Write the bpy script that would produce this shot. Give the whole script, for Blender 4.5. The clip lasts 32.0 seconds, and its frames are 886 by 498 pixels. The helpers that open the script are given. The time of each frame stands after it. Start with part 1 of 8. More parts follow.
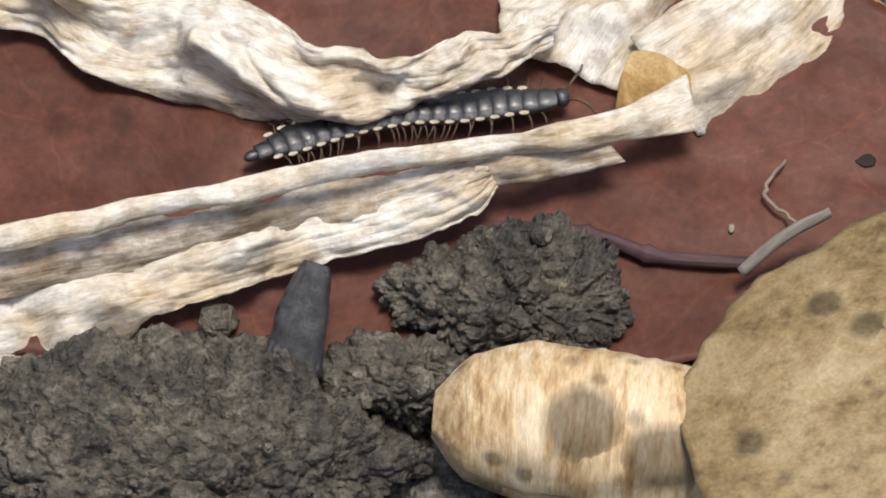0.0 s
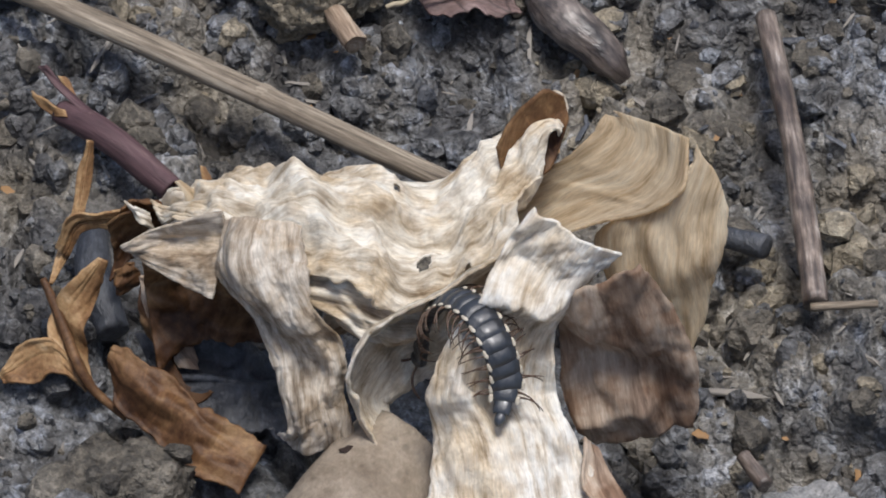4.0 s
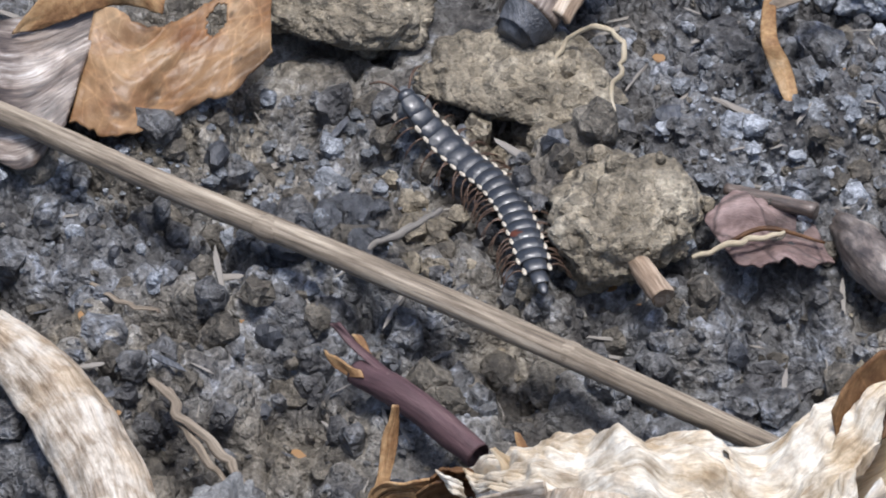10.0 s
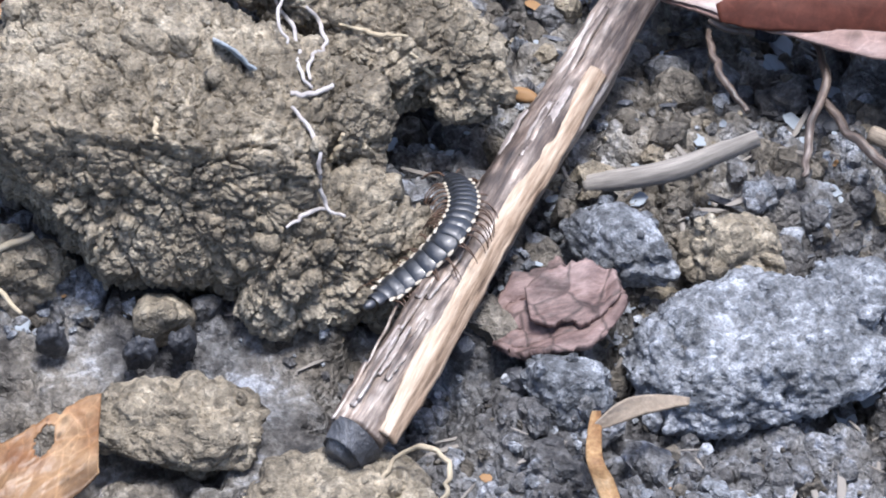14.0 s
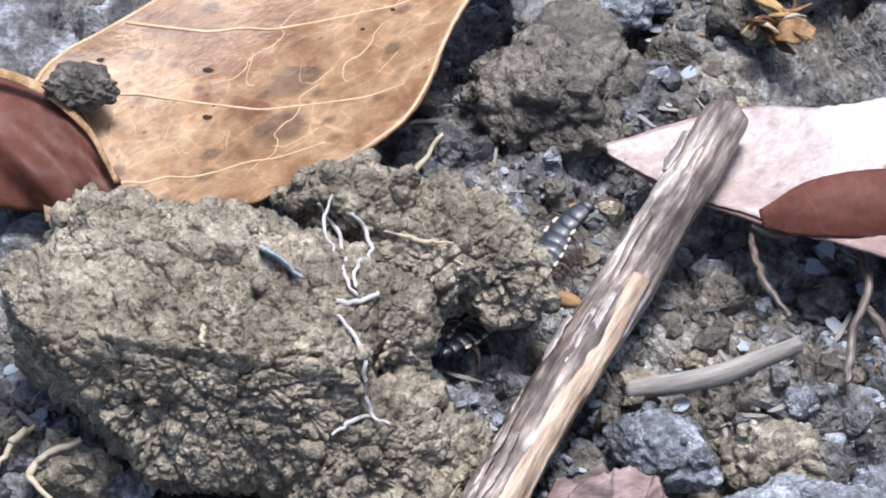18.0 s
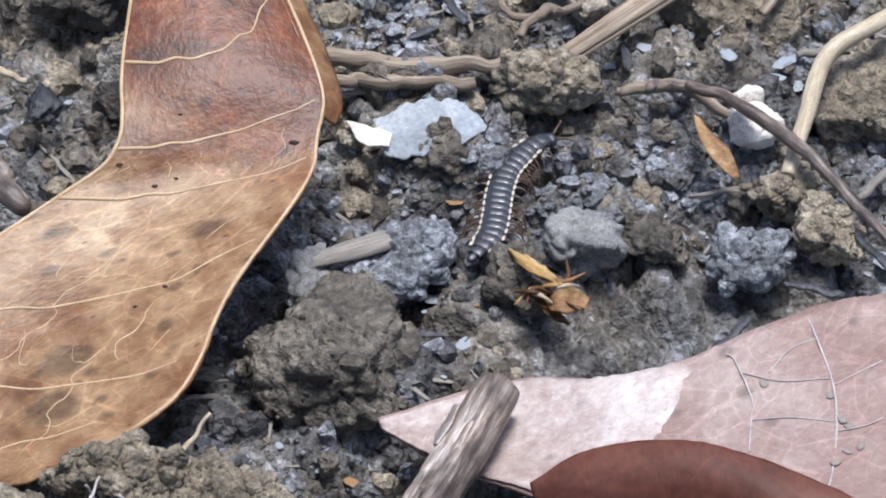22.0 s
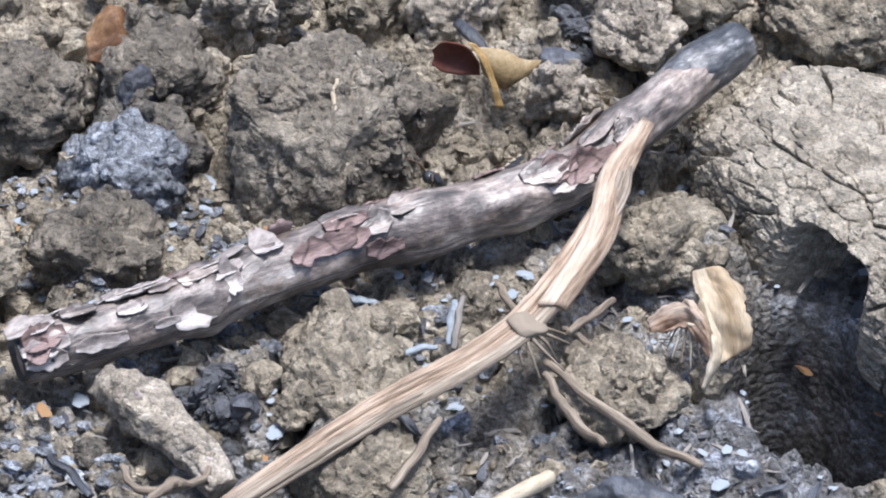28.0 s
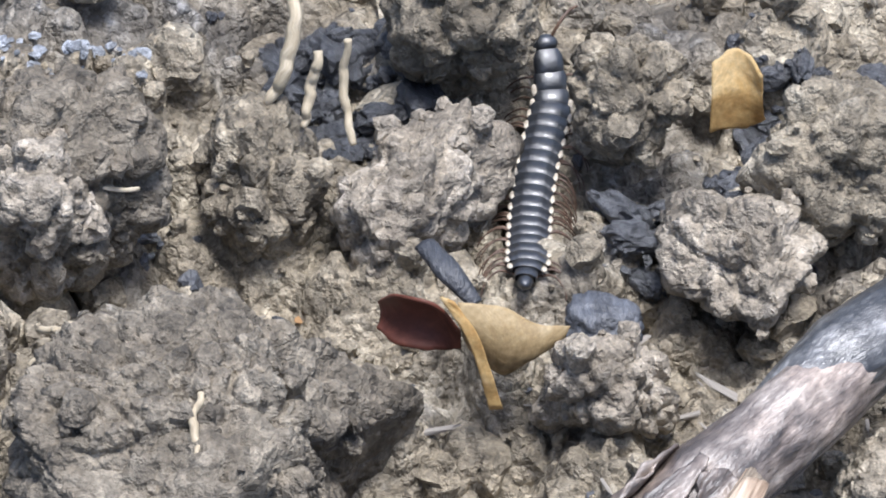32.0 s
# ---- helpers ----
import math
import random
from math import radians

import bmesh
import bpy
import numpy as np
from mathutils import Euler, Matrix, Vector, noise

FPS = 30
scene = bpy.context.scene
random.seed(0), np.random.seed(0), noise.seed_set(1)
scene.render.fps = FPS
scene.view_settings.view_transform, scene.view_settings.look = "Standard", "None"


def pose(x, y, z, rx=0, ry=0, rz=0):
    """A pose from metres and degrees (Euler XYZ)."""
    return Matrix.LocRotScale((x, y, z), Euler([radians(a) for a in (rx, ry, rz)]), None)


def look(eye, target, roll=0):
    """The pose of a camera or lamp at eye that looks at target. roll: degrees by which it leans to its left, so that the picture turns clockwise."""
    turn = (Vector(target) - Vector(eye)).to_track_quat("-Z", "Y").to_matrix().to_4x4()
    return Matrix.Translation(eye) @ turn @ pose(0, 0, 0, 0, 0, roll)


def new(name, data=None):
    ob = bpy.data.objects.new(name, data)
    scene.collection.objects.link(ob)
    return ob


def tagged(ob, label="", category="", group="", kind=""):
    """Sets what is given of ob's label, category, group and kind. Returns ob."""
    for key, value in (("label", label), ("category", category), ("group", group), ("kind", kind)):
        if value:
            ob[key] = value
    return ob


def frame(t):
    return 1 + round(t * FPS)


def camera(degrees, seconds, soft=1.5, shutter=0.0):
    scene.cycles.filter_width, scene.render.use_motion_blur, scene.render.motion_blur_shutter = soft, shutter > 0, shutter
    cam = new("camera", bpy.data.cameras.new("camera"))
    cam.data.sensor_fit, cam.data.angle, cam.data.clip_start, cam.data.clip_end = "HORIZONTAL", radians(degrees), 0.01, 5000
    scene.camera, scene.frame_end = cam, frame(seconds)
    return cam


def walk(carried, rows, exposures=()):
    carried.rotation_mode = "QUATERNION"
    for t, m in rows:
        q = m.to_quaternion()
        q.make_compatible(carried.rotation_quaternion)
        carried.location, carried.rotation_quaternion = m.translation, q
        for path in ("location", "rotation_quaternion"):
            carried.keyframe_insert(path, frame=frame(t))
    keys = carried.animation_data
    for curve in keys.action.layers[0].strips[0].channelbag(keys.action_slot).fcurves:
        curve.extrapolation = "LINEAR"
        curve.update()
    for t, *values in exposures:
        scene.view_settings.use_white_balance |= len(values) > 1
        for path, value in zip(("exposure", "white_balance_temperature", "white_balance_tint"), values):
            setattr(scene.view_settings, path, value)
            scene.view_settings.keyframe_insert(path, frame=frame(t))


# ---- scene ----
# A flat-backed millipede walks over leaf litter and burnt soil; all lengths below are in millimetres unless a call to pose() is made.
cam = camera(8.000, 32.0, soft=1.9)

# seconds, place in metres, yaw, pitch and roll in degrees
PATH = [
    (0, 0.00076, 0.00042, 0.39892, 0.7301, -58.0294, 2.3420),
    (0.5, -0.00254, -0.00090, 0.39539, -1.3418, -57.3177, 3.3266),
    (1, -0.00814, -0.00639, 0.39241, -3.5358, -55.8352, 4.8906),
    (1.5, -0.00678, -0.00506, 0.39235, -2.7219, -55.1918, 3.8242),
    (2, -0.00378, -0.00562, 0.39187, -2.2327, -54.5247, 3.2754),
    (2.5, 0.00320, -0.00404, 0.39082, -1.4406, -53.6589, 2.2449),
    (3, 0.00247, -0.00259, 0.39195, -1.6344, -52.6782, 1.9974),
    (3.5, 0.00475, -0.00127, 0.39248, -1.2615, -51.3555, 1.0140),
    (4, 0.00539, -0.00323, 0.39416, -0.6576, -50.3862, 0.3688),
    (4.5, 0.00500, -0.00453, 0.39354, 0.1293, -50.2491, 0.0021),
    (6.5, -0.01843, 0.01905, 0.37691, -2.7710, -51.1494, 2.0669),
    (7, -0.01851, 0.01818, 0.37774, -2.2533, -50.8134, 1.5373),
    (7.5, -0.01787, 0.01765, 0.37725, -2.3258, -50.5285, 1.3934),
    (8, -0.01790, 0.01688, 0.37590, -2.2206, -50.3474, 1.2693),
    (8.5, -0.01751, 0.01709, 0.37530, -2.1841, -50.3693, 1.3853),
    (9, -0.01892, 0.01815, 0.37642, -1.8098, -50.2567, 1.1079),
    (9.5, -0.01973, 0.02031, 0.37876, -1.1900, -49.7972, 0.4926),
    (10, -0.01897, 0.02036, 0.38050, -0.6859, -49.0726, -0.0649),
    (10.5, -0.01717, 0.01843, 0.38017, 0.2801, -47.8092, -0.8636),
    (11, -0.01733, 0.01759, 0.38002, 0.3877, -47.1627, -0.8206),
    (11.5, -0.01622, 0.01783, 0.38058, 0.6400, -46.4572, -1.0956),
    (12, -0.01656, 0.01723, 0.38104, 1.1987, -45.8784, -1.3951),
    (12.5, -0.01384, 0.01622, 0.37952, 1.1047, -45.7838, -1.1162),
    (13, -0.01232, 0.01711, 0.37939, 0.3089, -45.8083, -0.7361),
    (13.5, -0.00855, 0.01789, 0.37964, -0.5582, -45.5256, -0.1972),
    (14, -0.00897, 0.01807, 0.38104, -1.3346, -45.1391, 0.2611),
    (14.5, -0.01047, 0.01846, 0.38253, -1.3643, -44.7482, 0.1515),
    (16.5, -0.01100, 0.01749, 0.38248, -1.3314, -44.6389, 0.7753),
    (17, -0.01027, 0.01935, 0.38420, -1.4103, -44.4762, 0.4478),
    (17.5, -0.01101, 0.02011, 0.38783, -1.1160, -44.2206, 0.1265),
    (18, -0.00944, 0.02107, 0.38907, -0.8389, -44.1101, 0.0837),
    (18.5, -0.00557, 0.02142, 0.38686, -0.9825, -43.7181, 0.1482),
    (19, -0.00399, 0.02376, 0.38862, -1.3350, -43.4466, 0.3034),
    (19.5, -0.00068, 0.02340, 0.38777, -1.4715, -43.0980, 0.3065),
    (20, -0.00097, 0.02485, 0.39175, -1.5470, -42.8611, 0.2514),
    (20.5, -0.00000, 0.02495, 0.39299, -1.3278, -42.4101, -0.1927),
    (21, 0.00110, 0.02338, 0.39289, -1.1201, -42.2550, -0.3857),
    (21.5, 0.00406, 0.02414, 0.39341, -1.4222, -42.3006, -0.3542),
    (22, 0.00388, 0.02452, 0.39418, -1.8165, -42.2663, -0.1581),
    (22.5, 0.00433, 0.02558, 0.39536, -2.2796, -42.1530, 0.1166),
    (23, 0.00443, 0.02565, 0.39666, -2.4110, -41.8122, 0.0474),
    (23.5, 0.00495, 0.02560, 0.39764, -2.3794, -41.6319, 0.0468),
    (24, 0.00555, 0.02622, 0.39618, -2.6333, -41.4219, 0.1323),
    (24.5, 0.00746, 0.02697, 0.39666, -2.5001, -41.1847, -0.0754),
    (25, 0.00805, 0.02768, 0.39713, -2.6448, -40.6434, -0.3487),
    (25.5, 0.01009, 0.02851, 0.39656, -2.7756, -39.8757, -0.5210),
    (26, 0.01318, 0.02937, 0.39640, -3.1024, -39.3571, -0.6181),
    (26.5, 0.01288, 0.02871, 0.39541, -4.0274, -38.8757, -0.1012),
    (28.5, -0.00645, 0.03706, 0.39526, -7.4067, -38.5160, 4.3226),
    (29, -0.00578, 0.03675, 0.39507, -7.1546, -38.1679, 4.1174),
    (29.5, -0.00527, 0.03692, 0.39466, -7.4049, -37.7493, 4.0189),
    (30, -0.00448, 0.04259, 0.39046, -7.2283, -37.4747, 3.8334),
    (30.5, 0.00723, 0.10536, 0.34124, -6.6813, -37.1173, 3.3256),
    (31, 0.01735, 0.16156, 0.29868, -6.1166, -36.9723, 2.8936),
    (31.5, 0.03511, 0.23938, 0.29078, -4.8371, -42.0707, 2.1892),
    (32, 0.03050, 0.29427, 0.26674, -6.9555, -44.6136, 4.3360),
]
EXPOSURES = [(0, -0.15, 6800, 10), (2, -0.55, 6700, 10), (3, -0.51, 6450, 10), (4, -0.22, 6250, 11), (9, -0.02, 6150, 12), (10.5, 0.19, 6000, 12), (13, 0.62, 5900, 14), (17, 0.65, 5900, 13), (20, 0.38, 6000, 13), (23, 0.16, 6000, 12), (26, 0.31, 5850, 13), (28.5, 0.61, 5850, 13), (32, 0.61, 5900, 12)]
walk(cam, [(t, pose(x, y, z, 90 + pitch, 0, yaw) @ pose(0, 0, 0, 0, 0, roll)) for t, x, y, z, yaw, pitch, roll in PATH], EXPOSURES)

# ---- light ----
world = bpy.data.worlds.new("open_sky")
scene.world = world
world.use_nodes = True
sky = world.node_tree.nodes.new("ShaderNodeTexSky")
sky.sky_type, sky.sun_disc = "NISHITA", False
sky.sun_elevation, sky.sun_rotation = radians(85), radians(80)
sky.air_density, sky.dust_density = 1.0, 3.0
back = world.node_tree.nodes["Background"]
back.inputs["Strength"].default_value = 0.15
world.node_tree.links.new(sky.outputs["Color"], back.inputs["Color"])
sun = new("sun", bpy.data.lights.new("sun", "SUN"))
sun.data.energy, sun.data.angle, sun.data.color = 4.2, radians(18), (1.0, 0.97, 0.92)
sun.matrix_world = look((0.13, 0.02, 1.6), (0, 0, 0))


# ---- noise ----
def hash2(i, j, seed):
    v = np.sin(i * 127.1 + j * 311.7 + seed * 74.7) * 43758.5453
    return v - np.floor(v)


def value2(x, y, seed=0):
    """Smooth noise from 0 to 1 over arrays."""
    i, j = np.floor(x), np.floor(y)
    u, v = x - i, y - j
    u, v = u * u * (3 - 2 * u), v * v * (3 - 2 * v)
    a, b = hash2(i, j, seed), hash2(i + 1, j, seed)
    c, d = hash2(i, j + 1, seed), hash2(i + 1, j + 1, seed)
    return (a + (b - a) * u) * (1 - v) + (c + (d - c) * u) * v


def fbm2(x, y, seed=0, octaves=4):
    total, amp = 0, 0.5
    for k in range(octaves):
        total = total + amp * (value2(x, y, seed + k) - 0.5)
        x, y, amp = x * 2.03 + 3.1, y * 2.03 + 1.7, amp * 0.5
    return total


def crumbs2(x, y, seed=0, share=0.7):
    """Rounded lumps, one in most cells: height from 0 to about 1."""
    i0, j0 = np.floor(x), np.floor(y)
    top = np.zeros_like(x)
    for di in (-1, 0, 1):
        for dj in (-1, 0, 1):
            i, j = i0 + di, j0 + dj
            cx, cy = i + 0.15 + 0.7 * hash2(i, j, seed), j + 0.15 + 0.7 * hash2(i, j, seed + 5)
            r = 0.35 + 0.5 * hash2(i, j, seed + 9)
            on = hash2(i, j, seed + 13) < share
            ax = (x - cx) * (0.8 + 0.5 * hash2(i, j, seed + 17))
            ay = (y - cy) * (0.8 + 0.5 * hash2(i, j, seed + 21))
            d = np.clip(1 - (np.abs(ax) ** 2.4 + np.abs(ay) ** 2.4) / r ** 2.4, 0, 1)
            lean = 1 + 1.1 * (hash2(i, j, seed + 25) - 0.5) * ax / r + 1.1 * (hash2(i, j, seed + 29) - 0.5) * ay / r
            top = np.maximum(top, on * r * d ** 0.45 * lean)
    return top


def hash3(i, j, k, seed):
    v = np.sin(i * 127.1 + j * 311.7 + k * 191.3 + seed * 74.7) * 43758.5453
    return v - np.floor(v)


def value3(p, seed=0):
    i = np.floor(p)
    f = p - i
    f = f * f * (3 - 2 * f)
    out = 0
    for a in (0, 1):
        for b in (0, 1):
            for c in (0, 1):
                w = (f[:, 0] if a else 1 - f[:, 0]) * (f[:, 1] if b else 1 - f[:, 1]) * (f[:, 2] if c else 1 - f[:, 2])
                out = out + w * hash3(i[:, 0] + a, i[:, 1] + b, i[:, 2] + c, seed)
    return out


def fbm3(p, seed=0, octaves=4):
    total, amp = 0, 0.5
    for k in range(octaves):
        total = total + amp * (value3(p, seed + k) - 0.5)
        p, amp = p * 2.03 + 3.1, amp * 0.5
    return total


def cells3(p, seed=0):
    """Distance to the nearest and the second nearest of scattered centres, and a chance number for the nearest."""
    i0 = np.floor(p)
    best, second, mark = np.full(len(p), 9.0), np.full(len(p), 9.0), np.zeros(len(p))
    for a in (-1, 0, 1):
        for b in (-1, 0, 1):
            for c in (-1, 0, 1):
                i = i0 + (a, b, c)
                q = np.stack([hash3(i[:, 0], i[:, 1], i[:, 2], seed + n) for n in (1, 2, 3)], 1)
                d = np.linalg.norm(i + q - p, axis=1)
                closer = d < best
                second = np.where(closer, best, np.minimum(second, d))
                mark = np.where(closer, hash3(i[:, 0], i[:, 1], i[:, 2], seed + 4), mark)
                best = np.where(closer, d, best)
    return best, second, mark


# ---- materials ----
def ramp_node(nt, colours, lo=0.3, hi=0.7):
    ramp = nt.nodes.new("ShaderNodeValToRGB")
    while len(ramp.color_ramp.elements) < len(colours):
        ramp.color_ramp.elements.new(0.5)
    for n, (element, c) in enumerate(zip(ramp.color_ramp.elements, colours)):
        element.position = lo + (hi - lo) * n / max(1, len(colours) - 1)
        element.color = (*c, 1)
    return ramp


def surface(name, colours, size, rough=0.9, bump=0.4, fine=0.35, spec=0.3, coords="Object", stretch=(1, 1, 1), thin=0.0, metal=0.0, vary=0.0, coat=0.0, other=(), grain=0.0, span=(0.3, 0.7), net=(), spots=(), stains=(), crinkle=0.0):
    """A procedural surface: patches about `size` mm across in the given colours, grain a tenth of that, relief and wear."""
    m = bpy.data.materials.new(name)
    m.use_nodes = True
    nt = m.node_tree
    add, join = nt.nodes.new, nt.links.new
    bsdf = nt.nodes["Principled BSDF"]
    tex = add("ShaderNodeTexCoord")
    mapping = add("ShaderNodeMapping")
    k = 1000.0 / size if coords == "Object" else 1.0 / size
    mapping.inputs["Scale"].default_value = [k * s for s in stretch]
    join(tex.outputs[coords], mapping.inputs["Vector"])
    big, small, tiny = add("ShaderNodeTexNoise"), add("ShaderNodeTexNoise"), add("ShaderNodeTexNoise")
    for node, scale, detail in ((big, 1.0, 5), (small, 6.0, 4), (tiny, 22.0, 3)):
        node.inputs["Scale"].default_value, node.inputs["Detail"].default_value, node.inputs["Roughness"].default_value = scale, detail, 0.65
        join(mapping.outputs["Vector"], node.inputs["Vector"])
    mixed = add("ShaderNodeMath")
    mixed.operation = "MULTIPLY_ADD"
    join(small.outputs["Fac"], mixed.inputs[0])
    mixed.inputs[1].default_value = fine
    shift = add("ShaderNodeMath")
    shift.operation = "MULTIPLY_ADD"
    join(big.outputs["Fac"], shift.inputs[0])
    shift.inputs[1].default_value, shift.inputs[2].default_value = 1.0, -0.5 * fine
    join(shift.outputs[0], mixed.inputs[2])
    source = mixed
    if vary:
        info = add("ShaderNodeObjectInfo")
        wander = add("ShaderNodeMath")
        wander.operation = "MULTIPLY_ADD"
        join(info.outputs["Random"], wander.inputs[0])
        wander.inputs[1].default_value = vary
        join(mixed.outputs[0], wander.inputs[2])
        less = add("ShaderNodeMath")
        less.operation = "SUBTRACT"
        join(wander.outputs[0], less.inputs[0])
        less.inputs[1].default_value = vary / 2
        source = less
    ramp = ramp_node(nt, colours, *span)
    join(source.outputs[0], ramp.inputs["Fac"])
    speck = add("ShaderNodeMapRange")
    speck.inputs["From Min"].default_value, speck.inputs["From Max"].default_value = 0.3, 0.7
    speck.inputs["To Min"].default_value, speck.inputs["To Max"].default_value = (0.82, 1.18) if coords == "UV" else (0.65, 1.35)
    join(tiny.outputs["Fac"], speck.inputs["Value"])
    tint = add("ShaderNodeVectorMath")
    tint.operation = "SCALE"
    colour = ramp.outputs["Color"]
    if other:
        ramp2, share, mix = ramp_node(nt, other), add("ShaderNodeAttribute"), add("ShaderNodeMix")
        share.attribute_name, mix.data_type = "clay", "RGBA"
        join(source.outputs[0], ramp2.inputs["Fac"])
        join(share.outputs["Fac"], mix.inputs["Factor"])
        join(colour, mix.inputs["A"])
        join(ramp2.outputs["Color"], mix.inputs["B"])
        colour = mix.outputs["Result"]
    join(colour, tint.inputs[0])
    join(speck.outputs[0], tint.inputs["Scale"])
    height_from = small.outputs["Fac"]
    if grain:
        cells, tone, both = add("ShaderNodeTexVoronoi"), add("ShaderNodeMapRange"), add("ShaderNodeMath")
        cells.inputs["Scale"].default_value = 1000.0 / grain
        wobble = add("ShaderNodeVectorMath")
        wobble.operation = "MULTIPLY_ADD"
        join(small.outputs["Color"], wobble.inputs[0])
        wobble.inputs[1].default_value = [grain * 0.0012] * 3
        join(tex.outputs["Object"], wobble.inputs[2])
        join(wobble.outputs[0], cells.inputs["Vector"])
        tone.inputs["To Min"].default_value, tone.inputs["To Max"].default_value = 0.62, 1.4
        join(cells.outputs["Color"], tone.inputs["Value"])
        both.operation = "MULTIPLY"
        join(speck.outputs[0], both.inputs[0])
        join(tone.outputs[0], both.inputs[1])
        join(both.outputs[0], tint.inputs["Scale"])
        lower = add("ShaderNodeMath")
        lower.operation = "MULTIPLY_ADD"
        join(cells.outputs["Distance"], lower.inputs[0])
        lower.inputs[1].default_value = -0.9
        join(small.outputs["Fac"], lower.inputs[2])
        height_from = lower.outputs[0]
    final = tint.outputs[0]
    extra = []
    for cell, width, gain in net:
        lines, mask = add("ShaderNodeTexVoronoi"), add("ShaderNodeMapRange")
        lines.feature = "DISTANCE_TO_EDGE"
        lines.inputs["Scale"].default_value = 10.0 / cell
        bend = add("ShaderNodeVectorMath")
        bend.operation = "MULTIPLY_ADD"
        join(big.outputs["Color"], bend.inputs[0])
        bend.inputs[1].default_value = [0.05 * cell] * 3
        join(tex.outputs["UV"], bend.inputs[2])
        join(bend.outputs[0], lines.inputs["Vector"])
        mask.inputs["From Max"].default_value = width / cell
        mask.inputs["To Min"].default_value, mask.inputs["To Max"].default_value = gain, 1.0
        join(lines.outputs["Distance"], mask.inputs["Value"])
        extra.append(mask.outputs[0])
    for cell, reach, gain in spots:
        dots, mask, few, which = add("ShaderNodeTexVoronoi"), add("ShaderNodeMapRange"), add("ShaderNodeMapRange"), add("ShaderNodeSeparateColor")
        dots.inputs["Scale"].default_value = 10.0 / cell
        bend = add("ShaderNodeVectorMath")
        bend.operation = "MULTIPLY_ADD"
        join(small.outputs["Color"], bend.inputs[0])
        bend.inputs[1].default_value = [0.02 * cell] * 3
        join(tex.outputs["UV"], bend.inputs[2])
        join(bend.outputs[0], dots.inputs["Vector"])
        join(dots.outputs["Color"], which.inputs[0])
        few.inputs["From Min"].default_value, few.inputs["From Max"].default_value = 0.45, 0.9
        few.inputs["To Min"].default_value, few.inputs["To Max"].default_value = 0.0, reach
        join(which.outputs[0], few.inputs["Value"])
        over = add("ShaderNodeMath")
        over.operation = "SUBTRACT"
        join(dots.outputs["Distance"], over.inputs[0])
        join(few.outputs[0], over.inputs[1])
        mask.inputs["From Min"].default_value, mask.inputs["From Max"].default_value = -0.12, 0.06
        mask.inputs["To Min"].default_value, mask.inputs["To Max"].default_value = gain, 1.0
        join(over.outputs[0], mask.inputs["Value"])
        extra.append(mask.outputs[0])
    for stain, across, amount in stains:
        cloud, mask, dyed, mix = add("ShaderNodeTexNoise"), add("ShaderNodeMapRange"), add("ShaderNodeVectorMath"), add("ShaderNodeMix")
        cloud.inputs["Scale"].default_value, cloud.inputs["Detail"].default_value, cloud.inputs["Roughness"].default_value = 1000.0 / across, 5, 0.6
        join(tex.outputs["Object"], cloud.inputs["Vector"])
        mask.inputs["From Min"].default_value, mask.inputs["From Max"].default_value = 0.46, 0.62
        mask.inputs["To Max"].default_value = amount
        join(cloud.outputs["Fac"], mask.inputs["Value"])
        dyed.operation, mix.data_type = "MULTIPLY", "RGBA"
        join(final, dyed.inputs[0])
        dyed.inputs[1].default_value = stain
        join(mask.outputs[0], mix.inputs["Factor"])
        join(final, mix.inputs["A"])
        join(dyed.outputs[0], mix.inputs["B"])
        final = mix.outputs["Result"]
    for socket in extra:
        scaled = add("ShaderNodeVectorMath")
        scaled.operation = "SCALE"
        join(final, scaled.inputs[0])
        join(socket, scaled.inputs["Scale"])
        final = scaled.outputs[0]
    join(final, bsdf.inputs["Base Color"])
    bsdf.inputs["Roughness"].default_value, bsdf.inputs["Metallic"].default_value = rough, metal
    bsdf.inputs["Specular IOR Level"].default_value = spec
    bsdf.inputs["Coat Weight"].default_value = coat
    height = add("ShaderNodeMath")
    height.operation = "MULTIPLY_ADD"
    join(tiny.outputs["Fac"], height.inputs[0])
    height.inputs[1].default_value = 0.4
    join(height_from, height.inputs[2])
    top = height.outputs[0]
    if crinkle:
        paper, crease = add("ShaderNodeTexNoise"), add("ShaderNodeMath")
        paper.inputs["Scale"].default_value, paper.inputs["Detail"].default_value, paper.inputs["Roughness"].default_value = 1000.0 / crinkle, 6, 0.7
        join(tex.outputs["Object"], paper.inputs["Vector"])
        crease.operation = "MULTIPLY_ADD"
        join(paper.outputs["Fac"], crease.inputs[0])
        crease.inputs[1].default_value = 3.0
        join(top, crease.inputs[2])
        top = crease.outputs[0]
    relief = add("ShaderNodeBump")
    relief.inputs["Strength"].default_value, relief.inputs["Distance"].default_value = bump, size * (0.00012 if coords == "Object" else 0.0003)
    join(top, relief.inputs["Height"])
    join(relief.outputs["Normal"], bsdf.inputs["Normal"])
    if thin:
        glow, blend = add("ShaderNodeBsdfTranslucent"), add("ShaderNodeMixShader")
        join(final, glow.inputs["Color"])
        blend.inputs["Fac"].default_value = thin
        join(bsdf.outputs[0], blend.inputs[1])
        join(glow.outputs[0], blend.inputs[2])
        join(blend.outputs[0], nt.nodes["Material Output"].inputs["Surface"])
    return m


